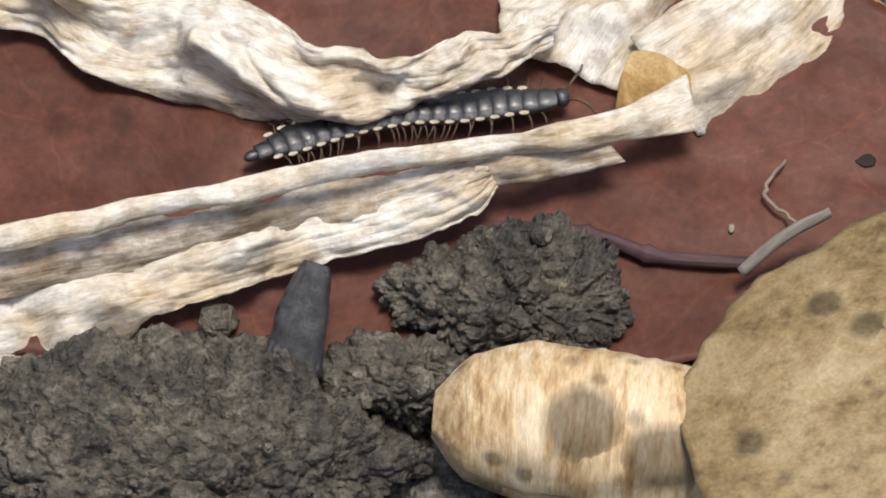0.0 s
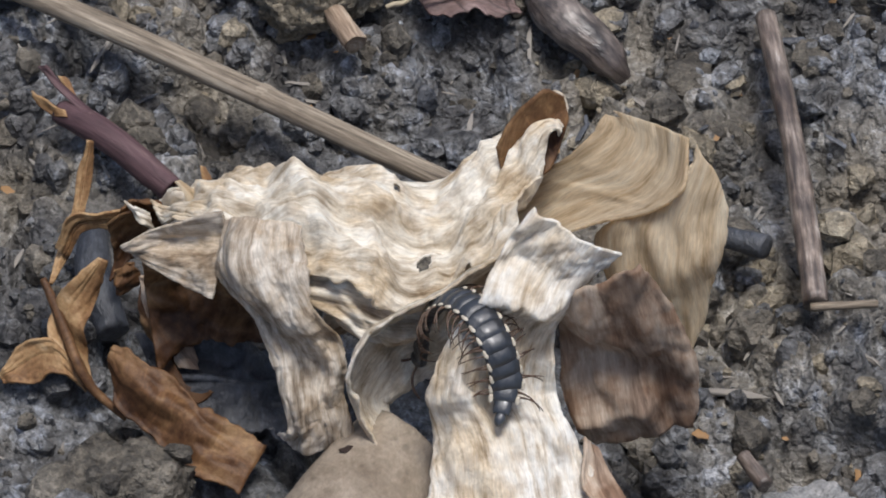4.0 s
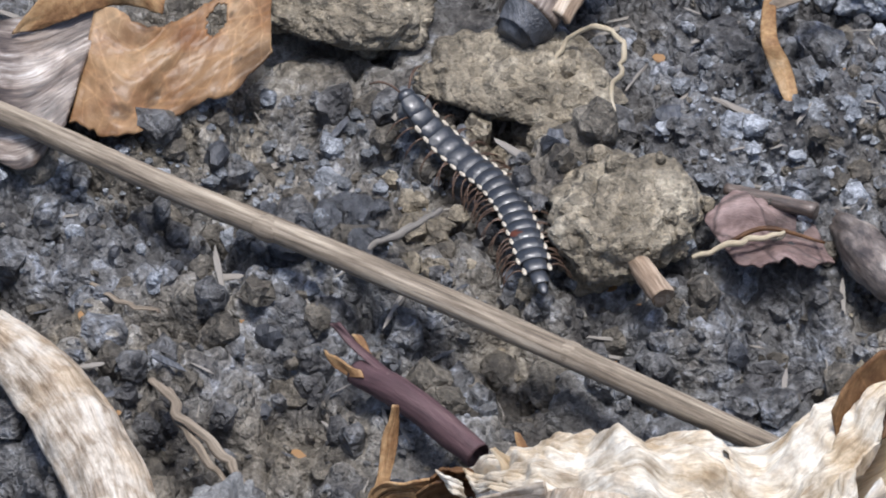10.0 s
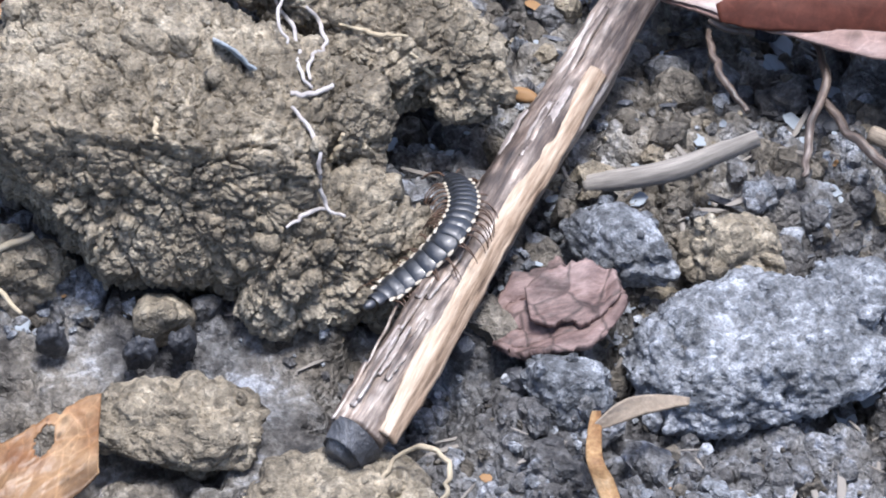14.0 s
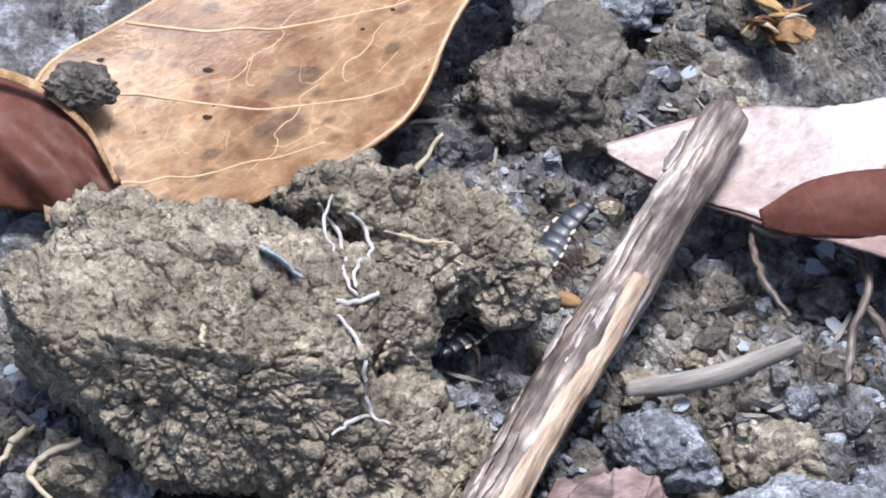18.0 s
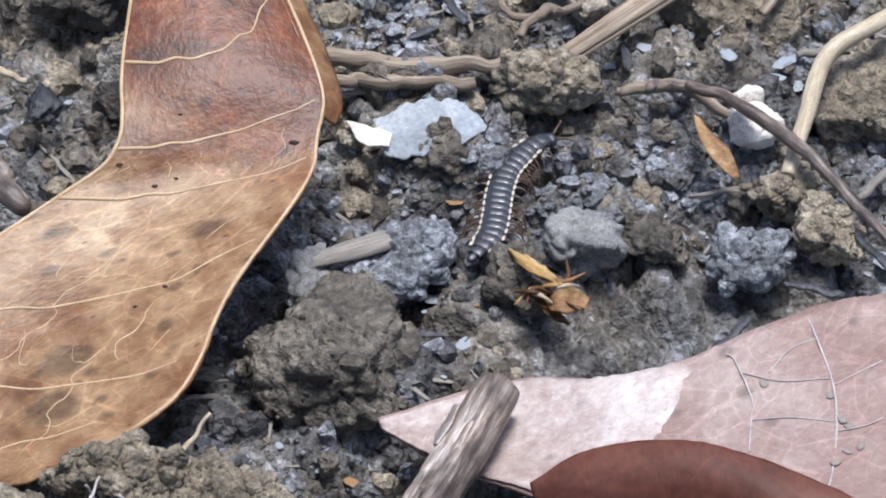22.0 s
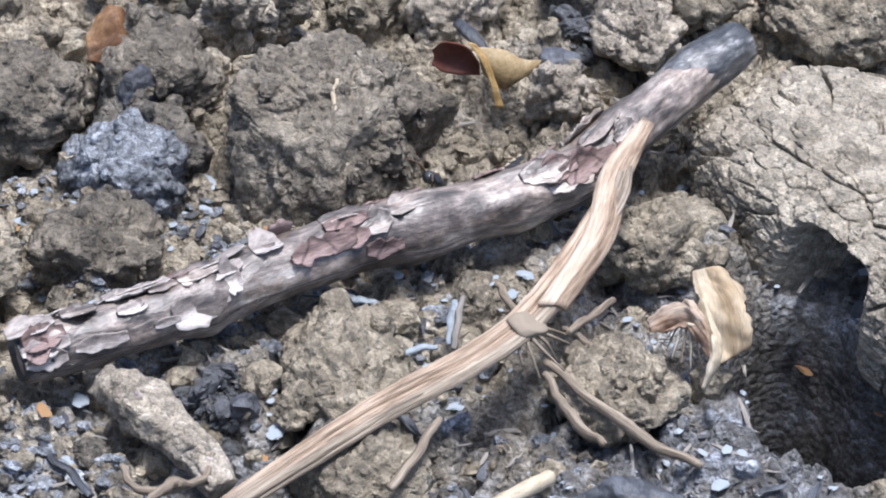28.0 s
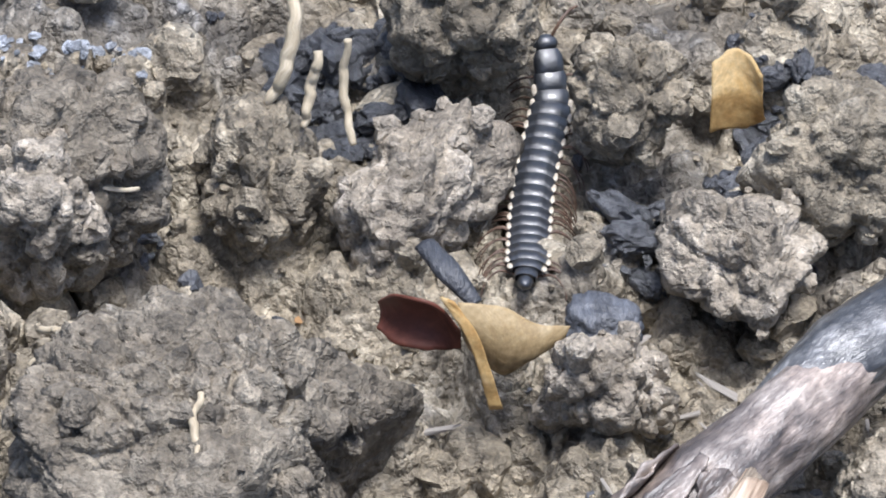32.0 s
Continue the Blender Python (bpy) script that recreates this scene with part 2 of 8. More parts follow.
CLAY_COLOURS = [(0.105, 0.087, 0.060), (0.222, 0.188, 0.134), (0.375, 0.33, 0.25)]
SOIL = surface("burnt_soil", [(0.028, 0.027, 0.028), (0.075, 0.072, 0.07), (0.14, 0.14, 0.14), (0.29, 0.305, 0.335)], 7, rough=0.68, spec=0.5, bump=0.9, fine=0.7, other=CLAY_COLOURS, grain=0.9)
DARKSOIL = surface("dark_crumbly_soil", [(0.036, 0.031, 0.025), (0.10, 0.087, 0.068), (0.20, 0.177, 0.142)], 6, rough=0.68, spec=0.5, bump=0.9, fine=0.6, grain=1.0, vary=0.15)
CLAY = surface("brown_clay", CLAY_COLOURS, 7, rough=0.68, spec=0.5, bump=0.9, fine=0.6, vary=0.12, grain=1.1)
# darker copy of CLAY; shade on the clods' fronts is put into the colour
SHADECLAY = surface("shade_dark_clay", [(0.062, 0.052, 0.038), (0.14, 0.118, 0.087), (0.25, 0.217, 0.165)], 7, rough=0.68, spec=0.5, bump=0.9, fine=0.6, vary=0.12, grain=1.1)
ASH = surface("ash_grey_clod", [(0.06, 0.063, 0.067), (0.165, 0.175, 0.188), (0.37, 0.39, 0.42)], 5, rough=0.75, spec=0.4, bump=0.9, fine=0.7, vary=0.15, grain=0.8)
PALECLAY = surface("pale_clay", [(0.16, 0.135, 0.098), (0.28, 0.243, 0.185), (0.39, 0.345, 0.27)], 7, rough=0.72, spec=0.45, bump=0.9, fine=0.6, grain=1.2)
WHITESCALE = surface("whitish_bark", [(0.10, 0.08, 0.07), (0.28, 0.24, 0.215), (0.46, 0.42, 0.39)], 0.5, bump=0.9, fine=0.7, coords="UV", stretch=(0.5, 1.1, 1), rough=0.45, spec=0.6)
SHINYCHAR = surface("glossy_charred_bark", [(0.014, 0.014, 0.015), (0.035, 0.035, 0.036), (0.10, 0.099, 0.098), (0.28, 0.275, 0.27)], 0.45, bump=1.0, fine=0.8, coords="UV", stretch=(0.5, 1.2, 1), rough=0.34, spec=0.8)
STONE = surface("grey_stone", [(0.10, 0.10, 0.10), (0.2, 0.2, 0.195), (0.3, 0.29, 0.28)], 6, bump=0.5, fine=0.5, vary=0.2)
CHAR = surface("charcoal", [(0.015, 0.016, 0.019), (0.04, 0.042, 0.048), (0.11, 0.116, 0.13)], 4, rough=0.5, bump=0.6, stretch=(1, 0.3, 1), spec=0.6, vary=0.2)
BLACKCHAR = surface("glossy_black_char", [(0.012, 0.012, 0.013), (0.03, 0.031, 0.034), (0.085, 0.088, 0.095)], 1.6, rough=0.36, bump=1.0, fine=0.7, spec=0.7, vary=0.2)
PALE = surface("pale_dry_leaf", [(0.28, 0.215, 0.14), (0.52, 0.445, 0.34), (0.69, 0.62, 0.505), (0.80, 0.745, 0.64), (0.87, 0.83, 0.74)], 0.5, bump=0.9, fine=0.9, coords="UV", stretch=(0.24, 1.5, 1), thin=0.25, rough=0.7, span=(0.24, 0.64), stains=(((0.82, 0.68, 0.49), 6, 0.7), ((0.56, 0.49, 0.42), 1.6, 0.6)), crinkle=1.8)
# whiter copy of PALE; sunlight on the tongue and near pieces put into it
SUNLITPALE = surface("sunlit_pale_leaf", [(0.36, 0.285, 0.20), (0.62, 0.545, 0.44), (0.79, 0.735, 0.64), (0.87, 0.835, 0.765), (0.91, 0.885, 0.825)], 0.5, bump=0.9, fine=0.95, coords="UV", stretch=(0.26, 1.5, 1), thin=0.3, rough=0.7, span=(0.25, 0.62), stains=(((0.80, 0.66, 0.46), 8, 0.65), ((0.62, 0.54, 0.46), 1.6, 0.5)), crinkle=1.8)
GREYTAN = surface("grey_tan_dry_leaf", [(0.19, 0.145, 0.10), (0.42, 0.355, 0.28), (0.60, 0.53, 0.44), (0.74, 0.68, 0.59)], 0.5, bump=0.9, fine=0.95, coords="UV", stretch=(0.22, 1.6, 1), thin=0.25, rough=0.7, span=(0.27, 0.64), stains=(((0.76, 0.63, 0.47), 5, 0.7), ((0.52, 0.45, 0.38), 1.5, 0.6)), crinkle=1.8)
TANFIBRE = surface("tan_fibrous_leaf", [(0.44, 0.31, 0.175), (0.65, 0.52, 0.35), (0.77, 0.655, 0.485), (0.85, 0.765, 0.61)], 0.7, bump=0.6, fine=0.6, coords="UV", stretch=(0.3, 2.4, 1), thin=0.58, rough=0.65)
BROWNFIBRE = surface("brown_fibrous_leaf", [(0.13, 0.085, 0.06), (0.32, 0.225, 0.16), (0.47, 0.365, 0.275), (0.60, 0.50, 0.40)], 0.8, bump=0.9, fine=0.7, coords="UV", stretch=(0.25, 1.2, 1), thin=0.25, rough=0.75, stains=(((0.6, 0.45, 0.35), 2.5, 0.7),))
RUST = surface("rust_brown_leaf", [(0.035, 0.017, 0.009), (0.10, 0.048, 0.021), (0.19, 0.10, 0.045), (0.30, 0.18, 0.085)], 0.8, bump=0.5, fine=0.5, coords="UV", thin=0.25, rough=0.55, net=((2.5, 0.12, 1.25),), stains=(((0.45, 0.36, 0.3), 4, 0.8),))
RED = surface("red_brown_leaf", [(0.056, 0.017, 0.011), (0.102, 0.034, 0.021), (0.142, 0.052, 0.035)], 1.8, bump=0.15, fine=0.4, coords="UV", thin=0.1, rough=0.55, spec=0.25, net=((3.2, 0.1, 1.14), (11, 0.2, 1.2)), spots=((5, 0.25, 0.6),), stains=(((0.62, 0.55, 0.5), 12, 0.7),))
TAN = surface("tan_leaf", [(0.18, 0.095, 0.04), (0.30, 0.18, 0.09), (0.39, 0.255, 0.14), (0.48, 0.35, 0.215)], 2.2, bump=0.3, fine=0.3, coords="UV", thin=0.25, rough=0.42, spec=0.4, other=[(0.085, 0.026, 0.01), (0.19, 0.06, 0.022), (0.29, 0.115, 0.045)], net=((2.2, 0.12, 1.22), (6.0, 0.18, 1.3)), spots=((6.0, 0.42, 0.5), (2.6, 0.36, 0.5), (1.3, 0.2, 0.45)), stains=(((0.52, 0.36, 0.24), 9, 0.8), ((0.55, 0.40, 0.30), 4, 0.6)))
BARK = surface("weathered_bark", [(0.03, 0.022, 0.018), (0.095, 0.07, 0.055), (0.24, 0.195, 0.16), (0.5, 0.46, 0.42)], 0.4, bump=1.0, fine=0.75, coords="UV", stretch=(0.16, 1.2, 1), rough=0.42, spec=0.7, stains=(((0.3, 0.26, 0.24), 5, 0.8), ((1.6, 1.55, 1.5), 3, 0.6)))
STRAW = surface("dry_straw", [(0.055, 0.042, 0.03), (0.17, 0.135, 0.098), (0.29, 0.24, 0.18), (0.42, 0.36, 0.28)], 0.5, bump=0.6, fine=0.7, coords="UV", stretch=(0.14, 2.5, 1), rough=0.65)
PURPLE = surface("purple_stem", [(0.04, 0.022, 0.024), (0.085, 0.047, 0.05), (0.16, 0.105, 0.10)], 0.6, bump=0.8, fine=0.7, coords="UV", stretch=(0.15, 1.5, 1), rough=0.62)
OCHRE = surface("ochre_leaf", [(0.10, 0.045, 0.02), (0.25, 0.135, 0.06), (0.40, 0.25, 0.12), (0.52, 0.37, 0.22)], 0.6, bump=0.45, fine=0.5, coords="UV", thin=0.25, rough=0.6, net=((2.4, 0.1, 1.2),))
# whiter copy of PINK; the leaf's glossy highlight is put into the colour
PINKWHITE = surface("highlight_pink_leaf", [(0.27, 0.19, 0.165), (0.40, 0.325, 0.295), (0.54, 0.48, 0.45)], 1.5, bump=0.4, fine=0.5, coords="UV", thin=0.12, rough=0.4, spec=0.5, net=((2.0, 0.08, 1.1),), spots=((3.0, 0.3, 0.75), (1.0, 0.25, 0.75)))
PINK = surface("pale_pink_leaf", [(0.19, 0.115, 0.092), (0.27, 0.185, 0.158), (0.35, 0.275, 0.245)], 2.2, bump=0.3, fine=0.3, coords="UV", thin=0.12, rough=0.45, spec=0.45, net=((2.0, 0.08, 1.2), (5.5, 0.14, 1.25)), spots=((3.0, 0.3, 0.6),))
DARKLEAF = surface("dark_brown_leaf", [(0.012, 0.008, 0.007), (0.028, 0.019, 0.016), (0.05, 0.036, 0.031)], 1.2, bump=0.3, coords="UV", rough=0.7, spec=0.12)
FIBRE = surface("pale_fibre", [(0.28, 0.225, 0.145), (0.42, 0.355, 0.25), (0.56, 0.49, 0.38)], 0.3, bump=0.4, fine=0.6, coords="UV", stretch=(0.3, 1.5, 1), rough=0.65)
WHITEROOT = surface("white_root", [(0.28, 0.25, 0.23), (0.40, 0.37, 0.35), (0.52, 0.49, 0.47)], 0.3, bump=0.3, coords="UV", rough=0.7)
BEIGE = surface("beige_leaf", [(0.14, 0.108, 0.077), (0.235, 0.19, 0.143), (0.315, 0.265, 0.21)], 1.0, bump=0.5, fine=0.5, coords="UV", rough=0.7, spots=((5, 0.3, 0.5), (1.5, 0.3, 0.68)))

SCALY = surface("scaly_bark", [(0.022, 0.018, 0.016), (0.07, 0.056, 0.048), (0.16, 0.132, 0.113), (0.29, 0.25, 0.215), (0.46, 0.42, 0.38)], 0.8, bump=0.9, fine=0.7, coords="UV", stretch=(0.5, 1.1, 1), rough=0.42, spec=0.7, stains=(((0.28, 0.26, 0.26), 8, 0.85), ((1.6, 1.5, 1.42), 5, 0.7)))
WOOD = surface("bare_wood", [(0.07, 0.045, 0.028), (0.24, 0.17, 0.115), (0.38, 0.295, 0.215), (0.50, 0.42, 0.33)], 0.5, bump=0.7, fine=0.8, coords="UV", stretch=(0.13, 1.8, 1), rough=0.55)
GREYWOOD = surface("grey_wood", [(0.10, 0.09, 0.08), (0.22, 0.2, 0.175), (0.36, 0.33, 0.29)], 0.5, bump=0.6, fine=0.6, coords="UV", stretch=(0.15, 2.0, 1))
YELLOWTAN = surface("yellowish_tan_leaf", [(0.12, 0.075, 0.032), (0.30, 0.215, 0.105), (0.43, 0.335, 0.19)], 0.7, bump=0.35, fine=0.5, coords="UV", thin=0.2, rough=0.55, spots=((4.0, 0.38, 0.4), (1.2, 0.25, 0.7)))
GOLD = surface("golden_leaf", [(0.34, 0.18, 0.05), (0.55, 0.37, 0.15), (0.70, 0.55, 0.30)], 0.6, bump=0.5, fine=0.5, coords="UV", thin=0.4, rough=0.55)
LIGHTCLAY = surface("light_clay", [(0.155, 0.13, 0.097), (0.285, 0.245, 0.188), (0.42, 0.37, 0.305)], 6, rough=0.68, spec=0.5, bump=0.9, fine=0.6, grain=1.0)
RHIZOME = surface("pale_rhizome", [(0.22, 0.11, 0.045), (0.46, 0.32, 0.17), (0.62, 0.49, 0.32), (0.68, 0.57, 0.42)], 0.9, bump=0.8, fine=0.6, coords="UV", stretch=(2.0, 0.4, 1), rough=0.5, spots=((6, 0.5, 0.35), (2.5, 0.35, 0.5)))
FLAKE = surface("grey_leaf_flake", [(0.15, 0.17, 0.185), (0.25, 0.28, 0.305), (0.38, 0.405, 0.425)], 1.0, bump=0.6, fine=0.6, coords="UV", rough=0.6)
PINKBARK = surface("pinkish_bark", [(0.075, 0.05, 0.045), (0.17, 0.115, 0.102), (0.27, 0.195, 0.178)], 0.7, bump=1.0, fine=0.8, coords="UV", stretch=(0.5, 1.2, 1), rough=0.6, net=((3.2, 0.22, 0.35),))
WHITE = surface("white_crust", [(0.5, 0.44, 0.38), (0.7, 0.66, 0.6), (0.8, 0.78, 0.75)], 3, bump=0.5)

# ---- mesh helpers ----
ORIGIN = {}


def raw_mesh(name, verts, faces, material, uv=None, smooth=True):
    """A mesh from arrays of corners in millimetres and faces of one size."""
    verts, faces = np.asarray(verts, float), np.asarray(faces, int)
    me = bpy.data.meshes.new(name)
    me.vertices.add(len(verts))
    me.vertices.foreach_set("co", (verts * 0.001).ravel())
    side = faces.shape[1]
    me.loops.add(faces.size)
    me.loops.foreach_set("vertex_index", faces.ravel())
    me.polygons.add(len(faces))
    me.polygons.foreach_set("loop_start", np.arange(0, faces.size, side))
    me.polygons.foreach_set("use_smooth", np.full(len(faces), smooth))
    if uv is not None:
        layer = me.uv_layers.new(name="UVMap")
        layer.data.foreach_set("uv", np.asarray(uv, float)[faces.ravel()].ravel())
    me.update(calc_edges=True)
    me.validate()
    me.materials.append(material)
    return me


def thing(name, verts, faces, material, label, category, group="", kind="", uv=None, smooth=True, origin=None):
    """A top-level mesh with its origin at its foot."""
    verts = np.asarray(verts, float)
    label += " on the bare soil" if len(label.split()) < 4 else ""
    o = np.array(origin if origin is not None else [*verts[:, :2].mean(0), verts[:, 2].min()])
    ob = new(name, raw_mesh(name, verts - o, faces, material, uv, smooth))
    ob.location = o * 0.001
    ORIGIN[ob] = o
    return tagged(ob, label, category, group, kind)


def base(name, at, label, category, group="", kind=""):
    """An empty at a thing's foot, to carry its parts."""
    ob = new(name)
    ob.empty_display_size = 0.004
    ob.location = Vector(at) * 0.001
    ORIGIN[ob] = np.array(at, float)
    return tagged(ob, label, category, group, kind)


def part(name, verts, faces, material, parent, label="", uv=None, smooth=True):
    ob = new(name, raw_mesh(name, np.asarray(verts, float) - ORIGIN[parent], faces, material, uv, smooth))
    ob.parent = parent
    ORIGIN[ob] = ORIGIN[parent]
    return tagged(ob, label)


def thicken(ob, mm):
    mod = ob.modifiers.new("thickness", "SOLIDIFY")
    mod.thickness, mod.offset = mm * 0.001, 0
    return ob


def glide(rows, n):
    """n points on a smooth curve through the rows."""
    rows = np.asarray(rows, float)
    if len(rows) == 2:
        return rows[0] + (rows[1] - rows[0]) * np.linspace(0, 1, n)[:, None]
    p = np.vstack([2 * rows[0] - rows[1], rows, 2 * rows[-1] - rows[-2]])
    u = np.linspace(0, len(rows) - 1 - 1e-9, n)
    i = u.astype(int)
    f = (u - i)[:, None]
    a, b, c, d = p[i], p[i + 1], p[i + 2], p[i + 3]
    return 0.5 * (2 * b + (c - a) * f + (2 * a - 5 * b + 4 * c - d) * f ** 2 + (3 * b - a - 3 * c + d) * f ** 3)


def grid_faces(nu, nv, closed=False):
    i, j = np.meshgrid(np.arange(nu - 1), np.arange(nv if closed else nv - 1), indexing="ij")
    k = (j + 1) % nv
    return np.stack([i * nv + j, i * nv + k, (i + 1) * nv + k, (i + 1) * nv + j], -1).reshape(-1, 4)


def strip(rows, nu=60, nv=22, ragged=0.06, wrinkle=0.4, ridges=0, ridge=0.12, seed=1, bites=(), taper=0.0, crumple=0.0, widen=1.0, folds=None):
    """A leaf blade. Rows: middle of the blade, its half width as a vector, and the bend of its cross-section in degrees.
    bites: (along, across, half length, half width), each from 0 to 1 along and -1 to 1 across. Returns corners, faces, uv."""
    g = glide(rows, nu)
    c, a, bend = g[:, :3], g[:, 3:6], np.radians(g[:, 6]) + 1e-4
    t = np.gradient(c, axis=0)
    t /= np.linalg.norm(t, axis=1)[:, None] + 1e-9
    w = np.linalg.norm(a, axis=1)[:, None]
    b = a / (w + 1e-9)
    w = w * widen
    n = np.cross(b, t)
    n /= np.linalg.norm(n, axis=1)[:, None] + 1e-9
    if taper:
        w = w * np.sin(np.pi * (0.05 + 0.9 * np.linspace(0, 1, nu)[:, None])) ** taper
    v = np.linspace(-1, 1, nv)
    far = np.concatenate([[0], np.cumsum(np.linalg.norm(np.diff(c, axis=0), axis=1))])
    edge = np.where(v[None] < 0, fbm2(far[:, None] * 0.35, 0 * v[None] + 3.3, seed), fbm2(far[:, None] * 0.35, 0 * v[None] + 8.8, seed + 3))
    edge = edge + 0.5 * np.where(v[None] < 0, fbm2(far[:, None] * 1.4, 0 * v[None] + 3.3, seed), fbm2(far[:, None] * 1.4, 0 * v[None] + 8.8, seed + 3))
    vv = v[None] * (1 + ragged * 2.5 * edge * np.abs(v[None]) ** 3)
    k = bend[:, None]
    out = w * np.sin(vv * k) / k
    up = w * (1 - np.cos(vv * k)) / k
    s = far[:, None] + 0 * v[None]
    across = vv * w
    up = up + wrinkle * (1.2 if crumple else 2.2) * fbm2(s * 0.16 + seed, across * 0.3, seed, 3) + wrinkle * (0.7 if crumple else 1.3) * fbm2(s * 0.45, across * 0.8, seed + 7, 4)
    if ridges:
        up = up + ridge * 3.6 * (0.14 - np.abs(fbm2(s * 0.05, v[None] * ridges * 1.1 + 1.2 * fbm2(s * 0.1, across * 0.2, seed + 11), seed + 2, 3))) * (0.5 + value2(s * 0.12, across * 0.3, seed + 2))
    if crumple:
        sx, ax = s + 2.5 * fbm2(s * 0.15, across * 0.2, seed + 31), across + 2.5 * fbm2(s * 0.12, across * 0.2, seed + 33)
        up = up + crumple * (0.3 - 2.2 * np.abs(fbm2(sx * 0.13, ax * 0.24, seed + 35, 2)) - 1.5 * np.abs(fbm2(sx * 0.36, ax * 0.6, seed + 37, 2)) - 0.8 * np.abs(fbm2(sx * 0.9, ax * 1.4, seed + 39, 2)))
        out = out + crumple * 0.8 * fbm2(s * 0.3, across * 0.3, seed + 41, 3)
    chance = np.random.default_rng(seed + 500)
    size = far[-1] * 2 * float(w.mean())
    for _ in range(int(crumple * size * 0.2) if folds is None else folds):
        lean = chance.normal(0, 0.35) if chance.random() < 0.65 else chance.uniform(0, 3.14)
        s0, a0 = chance.uniform(0, far[-1]), chance.uniform(-1, 1) * float(w.mean())
        along, off = (s - s0) * np.cos(lean) + (across - a0) * np.sin(lean), (across - a0) * np.cos(lean) - (s - s0) * np.sin(lean)
        wide = 0.35 + 2.2 * chance.random() ** 1.6
        up = up + chance.choice((-1, 1, 1)) * 0.58 * crumple ** 0.5 * wide * np.clip(1 - np.abs(off) / wide, 0, 1) * np.clip(1.3 - np.abs(along) / chance.uniform(2.5, 9), 0, 1)
    p = c[:, None] + b[:, None] * out[..., None] + n[:, None] * up[..., None]
    faces = grid_faces(nu, nv)
    if bites:
        u = np.linspace(0, 1, nu)[:, None] + 0 * v[None]
        gone = np.zeros((nu, nv), bool)
        for bu, bv, ru, rv in bites:
            gone |= ((u - bu) / ru) ** 2 + ((v[None] - bv) / rv) ** 2 + 1.2 * fbm2(s * 0.8, across * 0.8, seed + 4) < 1
        faces = faces[~gone.ravel()[faces].any(1)]
    uv = np.stack([s, across], -1).reshape(-1, 2) * 0.1
    return p.reshape(-1, 3), faces, uv


def blade(name, rows, material, label, category="leaf", group="", thick=0.22, **shape):
    v, f, uv = strip(rows, **shape)
    return thicken(thing(name, v, f, material, label, category, group, uv=uv), thick)


def blade_part(name, rows, material, parent, label="", thick=0.22, **shape):
    v, f, uv = strip(rows, **shape)
    return thicken(part(name, v, f, material, parent, label, uv=uv), thick)


def tube(rows, nu=40, nv=12, rough=0.06, grooves=0, flat=1.0, seed=1, knots=(), hollow=0.0):
    """A stem. Rows: place and radius. Ends are closed, or drawn in as a hollow."""
    g = glide(rows, nu)
    c, r = g[:, :3], g[:, 3]
    t = np.gradient(c, axis=0)
    t /= np.linalg.norm(t, axis=1)[:, None] + 1e-9
    side = np.cross(t, (0.02, 0.01, 1.0))
    side /= np.linalg.norm(side, axis=1)[:, None] + 1e-9
    up = np.cross(side, t)
    far = np.concatenate([[0], np.cumsum(np.linalg.norm(np.diff(c, axis=0), axis=1))])
    th = np.linspace(0, 2 * np.pi, nv, endpoint=False)
    rm = max(r.max(), 1e-3)
    swell = 1 + rough * 3 * fbm2(far[:, None] / rm * 0.35 + seed, 2 * np.cos(th)[None] + 7, seed) + rough * 3 * fbm2(far[:, None] / rm * 0.8, 3 * np.sin(th)[None] + 2, seed + 5)
    if grooves:
        swell = swell + 0.06 * np.sin(grooves * th[None] + 2 * fbm2(far[:, None] * 0.05, th[None] * 0, seed + 8))
    for place, size in knots:
        swell = swell + size * np.exp(-((np.linspace(0, 1, nu)[:, None] - place) / 0.02) ** 2)
    rr = r[:, None] * swell
    p = c[:, None] + side[:, None] * (rr * np.cos(th)[None])[..., None] + up[:, None] * (rr * np.sin(th)[None] * flat)[..., None]
    verts = p.reshape(-1, 3)
    faces = grid_faces(nu, nv, True)
    dip = hollow * rm
    a, z = len(verts), len(verts) + nv
    inner0 = c[0] + (p[0] - c[0]) * 0.55 + t[0] * dip
    inner1 = c[-1] + (p[-1] - c[-1]) * 0.55 - t[-1] * dip
    verts = np.vstack([verts, inner0, inner1])
    j = np.arange(nv)
    k = (j + 1) % nv
    last = (nu - 1) * nv
    faces = np.vstack([faces, np.stack([j, a + j, a + k, k], 1), np.stack([last + j, last + k, z + k, z + j], 1)])
    half = nv // 2
    fan = [(a + m, a + nv - 1 - m, a + nv - 2 - m, a + m + 1) for m in range(half - 1)]
    fan += [(z + m + 1, z + nv - 2 - m, z + nv - 1 - m, z + m) for m in range(half - 1)]
    faces = np.vstack([faces, np.array(fan)])
    uv = np.stack([far[:, None] + 0 * th[None], (th[None] * rm) + 0 * far[:, None]], -1).reshape(-1, 2)
    uv = np.vstack([uv, uv[:nv], uv[:nv]]) * 0.1
    return verts, faces, uv


def stem(name, rows, material, label, category="stem", group="", **shape):
    v, f, uv = tube(rows, **shape)
    return thing(name, v, f, material, label, category, group, uv=uv)


def stem_part(name, rows, material, parent, label="", **shape):
    v, f, uv = tube(rows, **shape)
    return part(name, v, f, material, parent, label, uv=uv)


BALL = {}


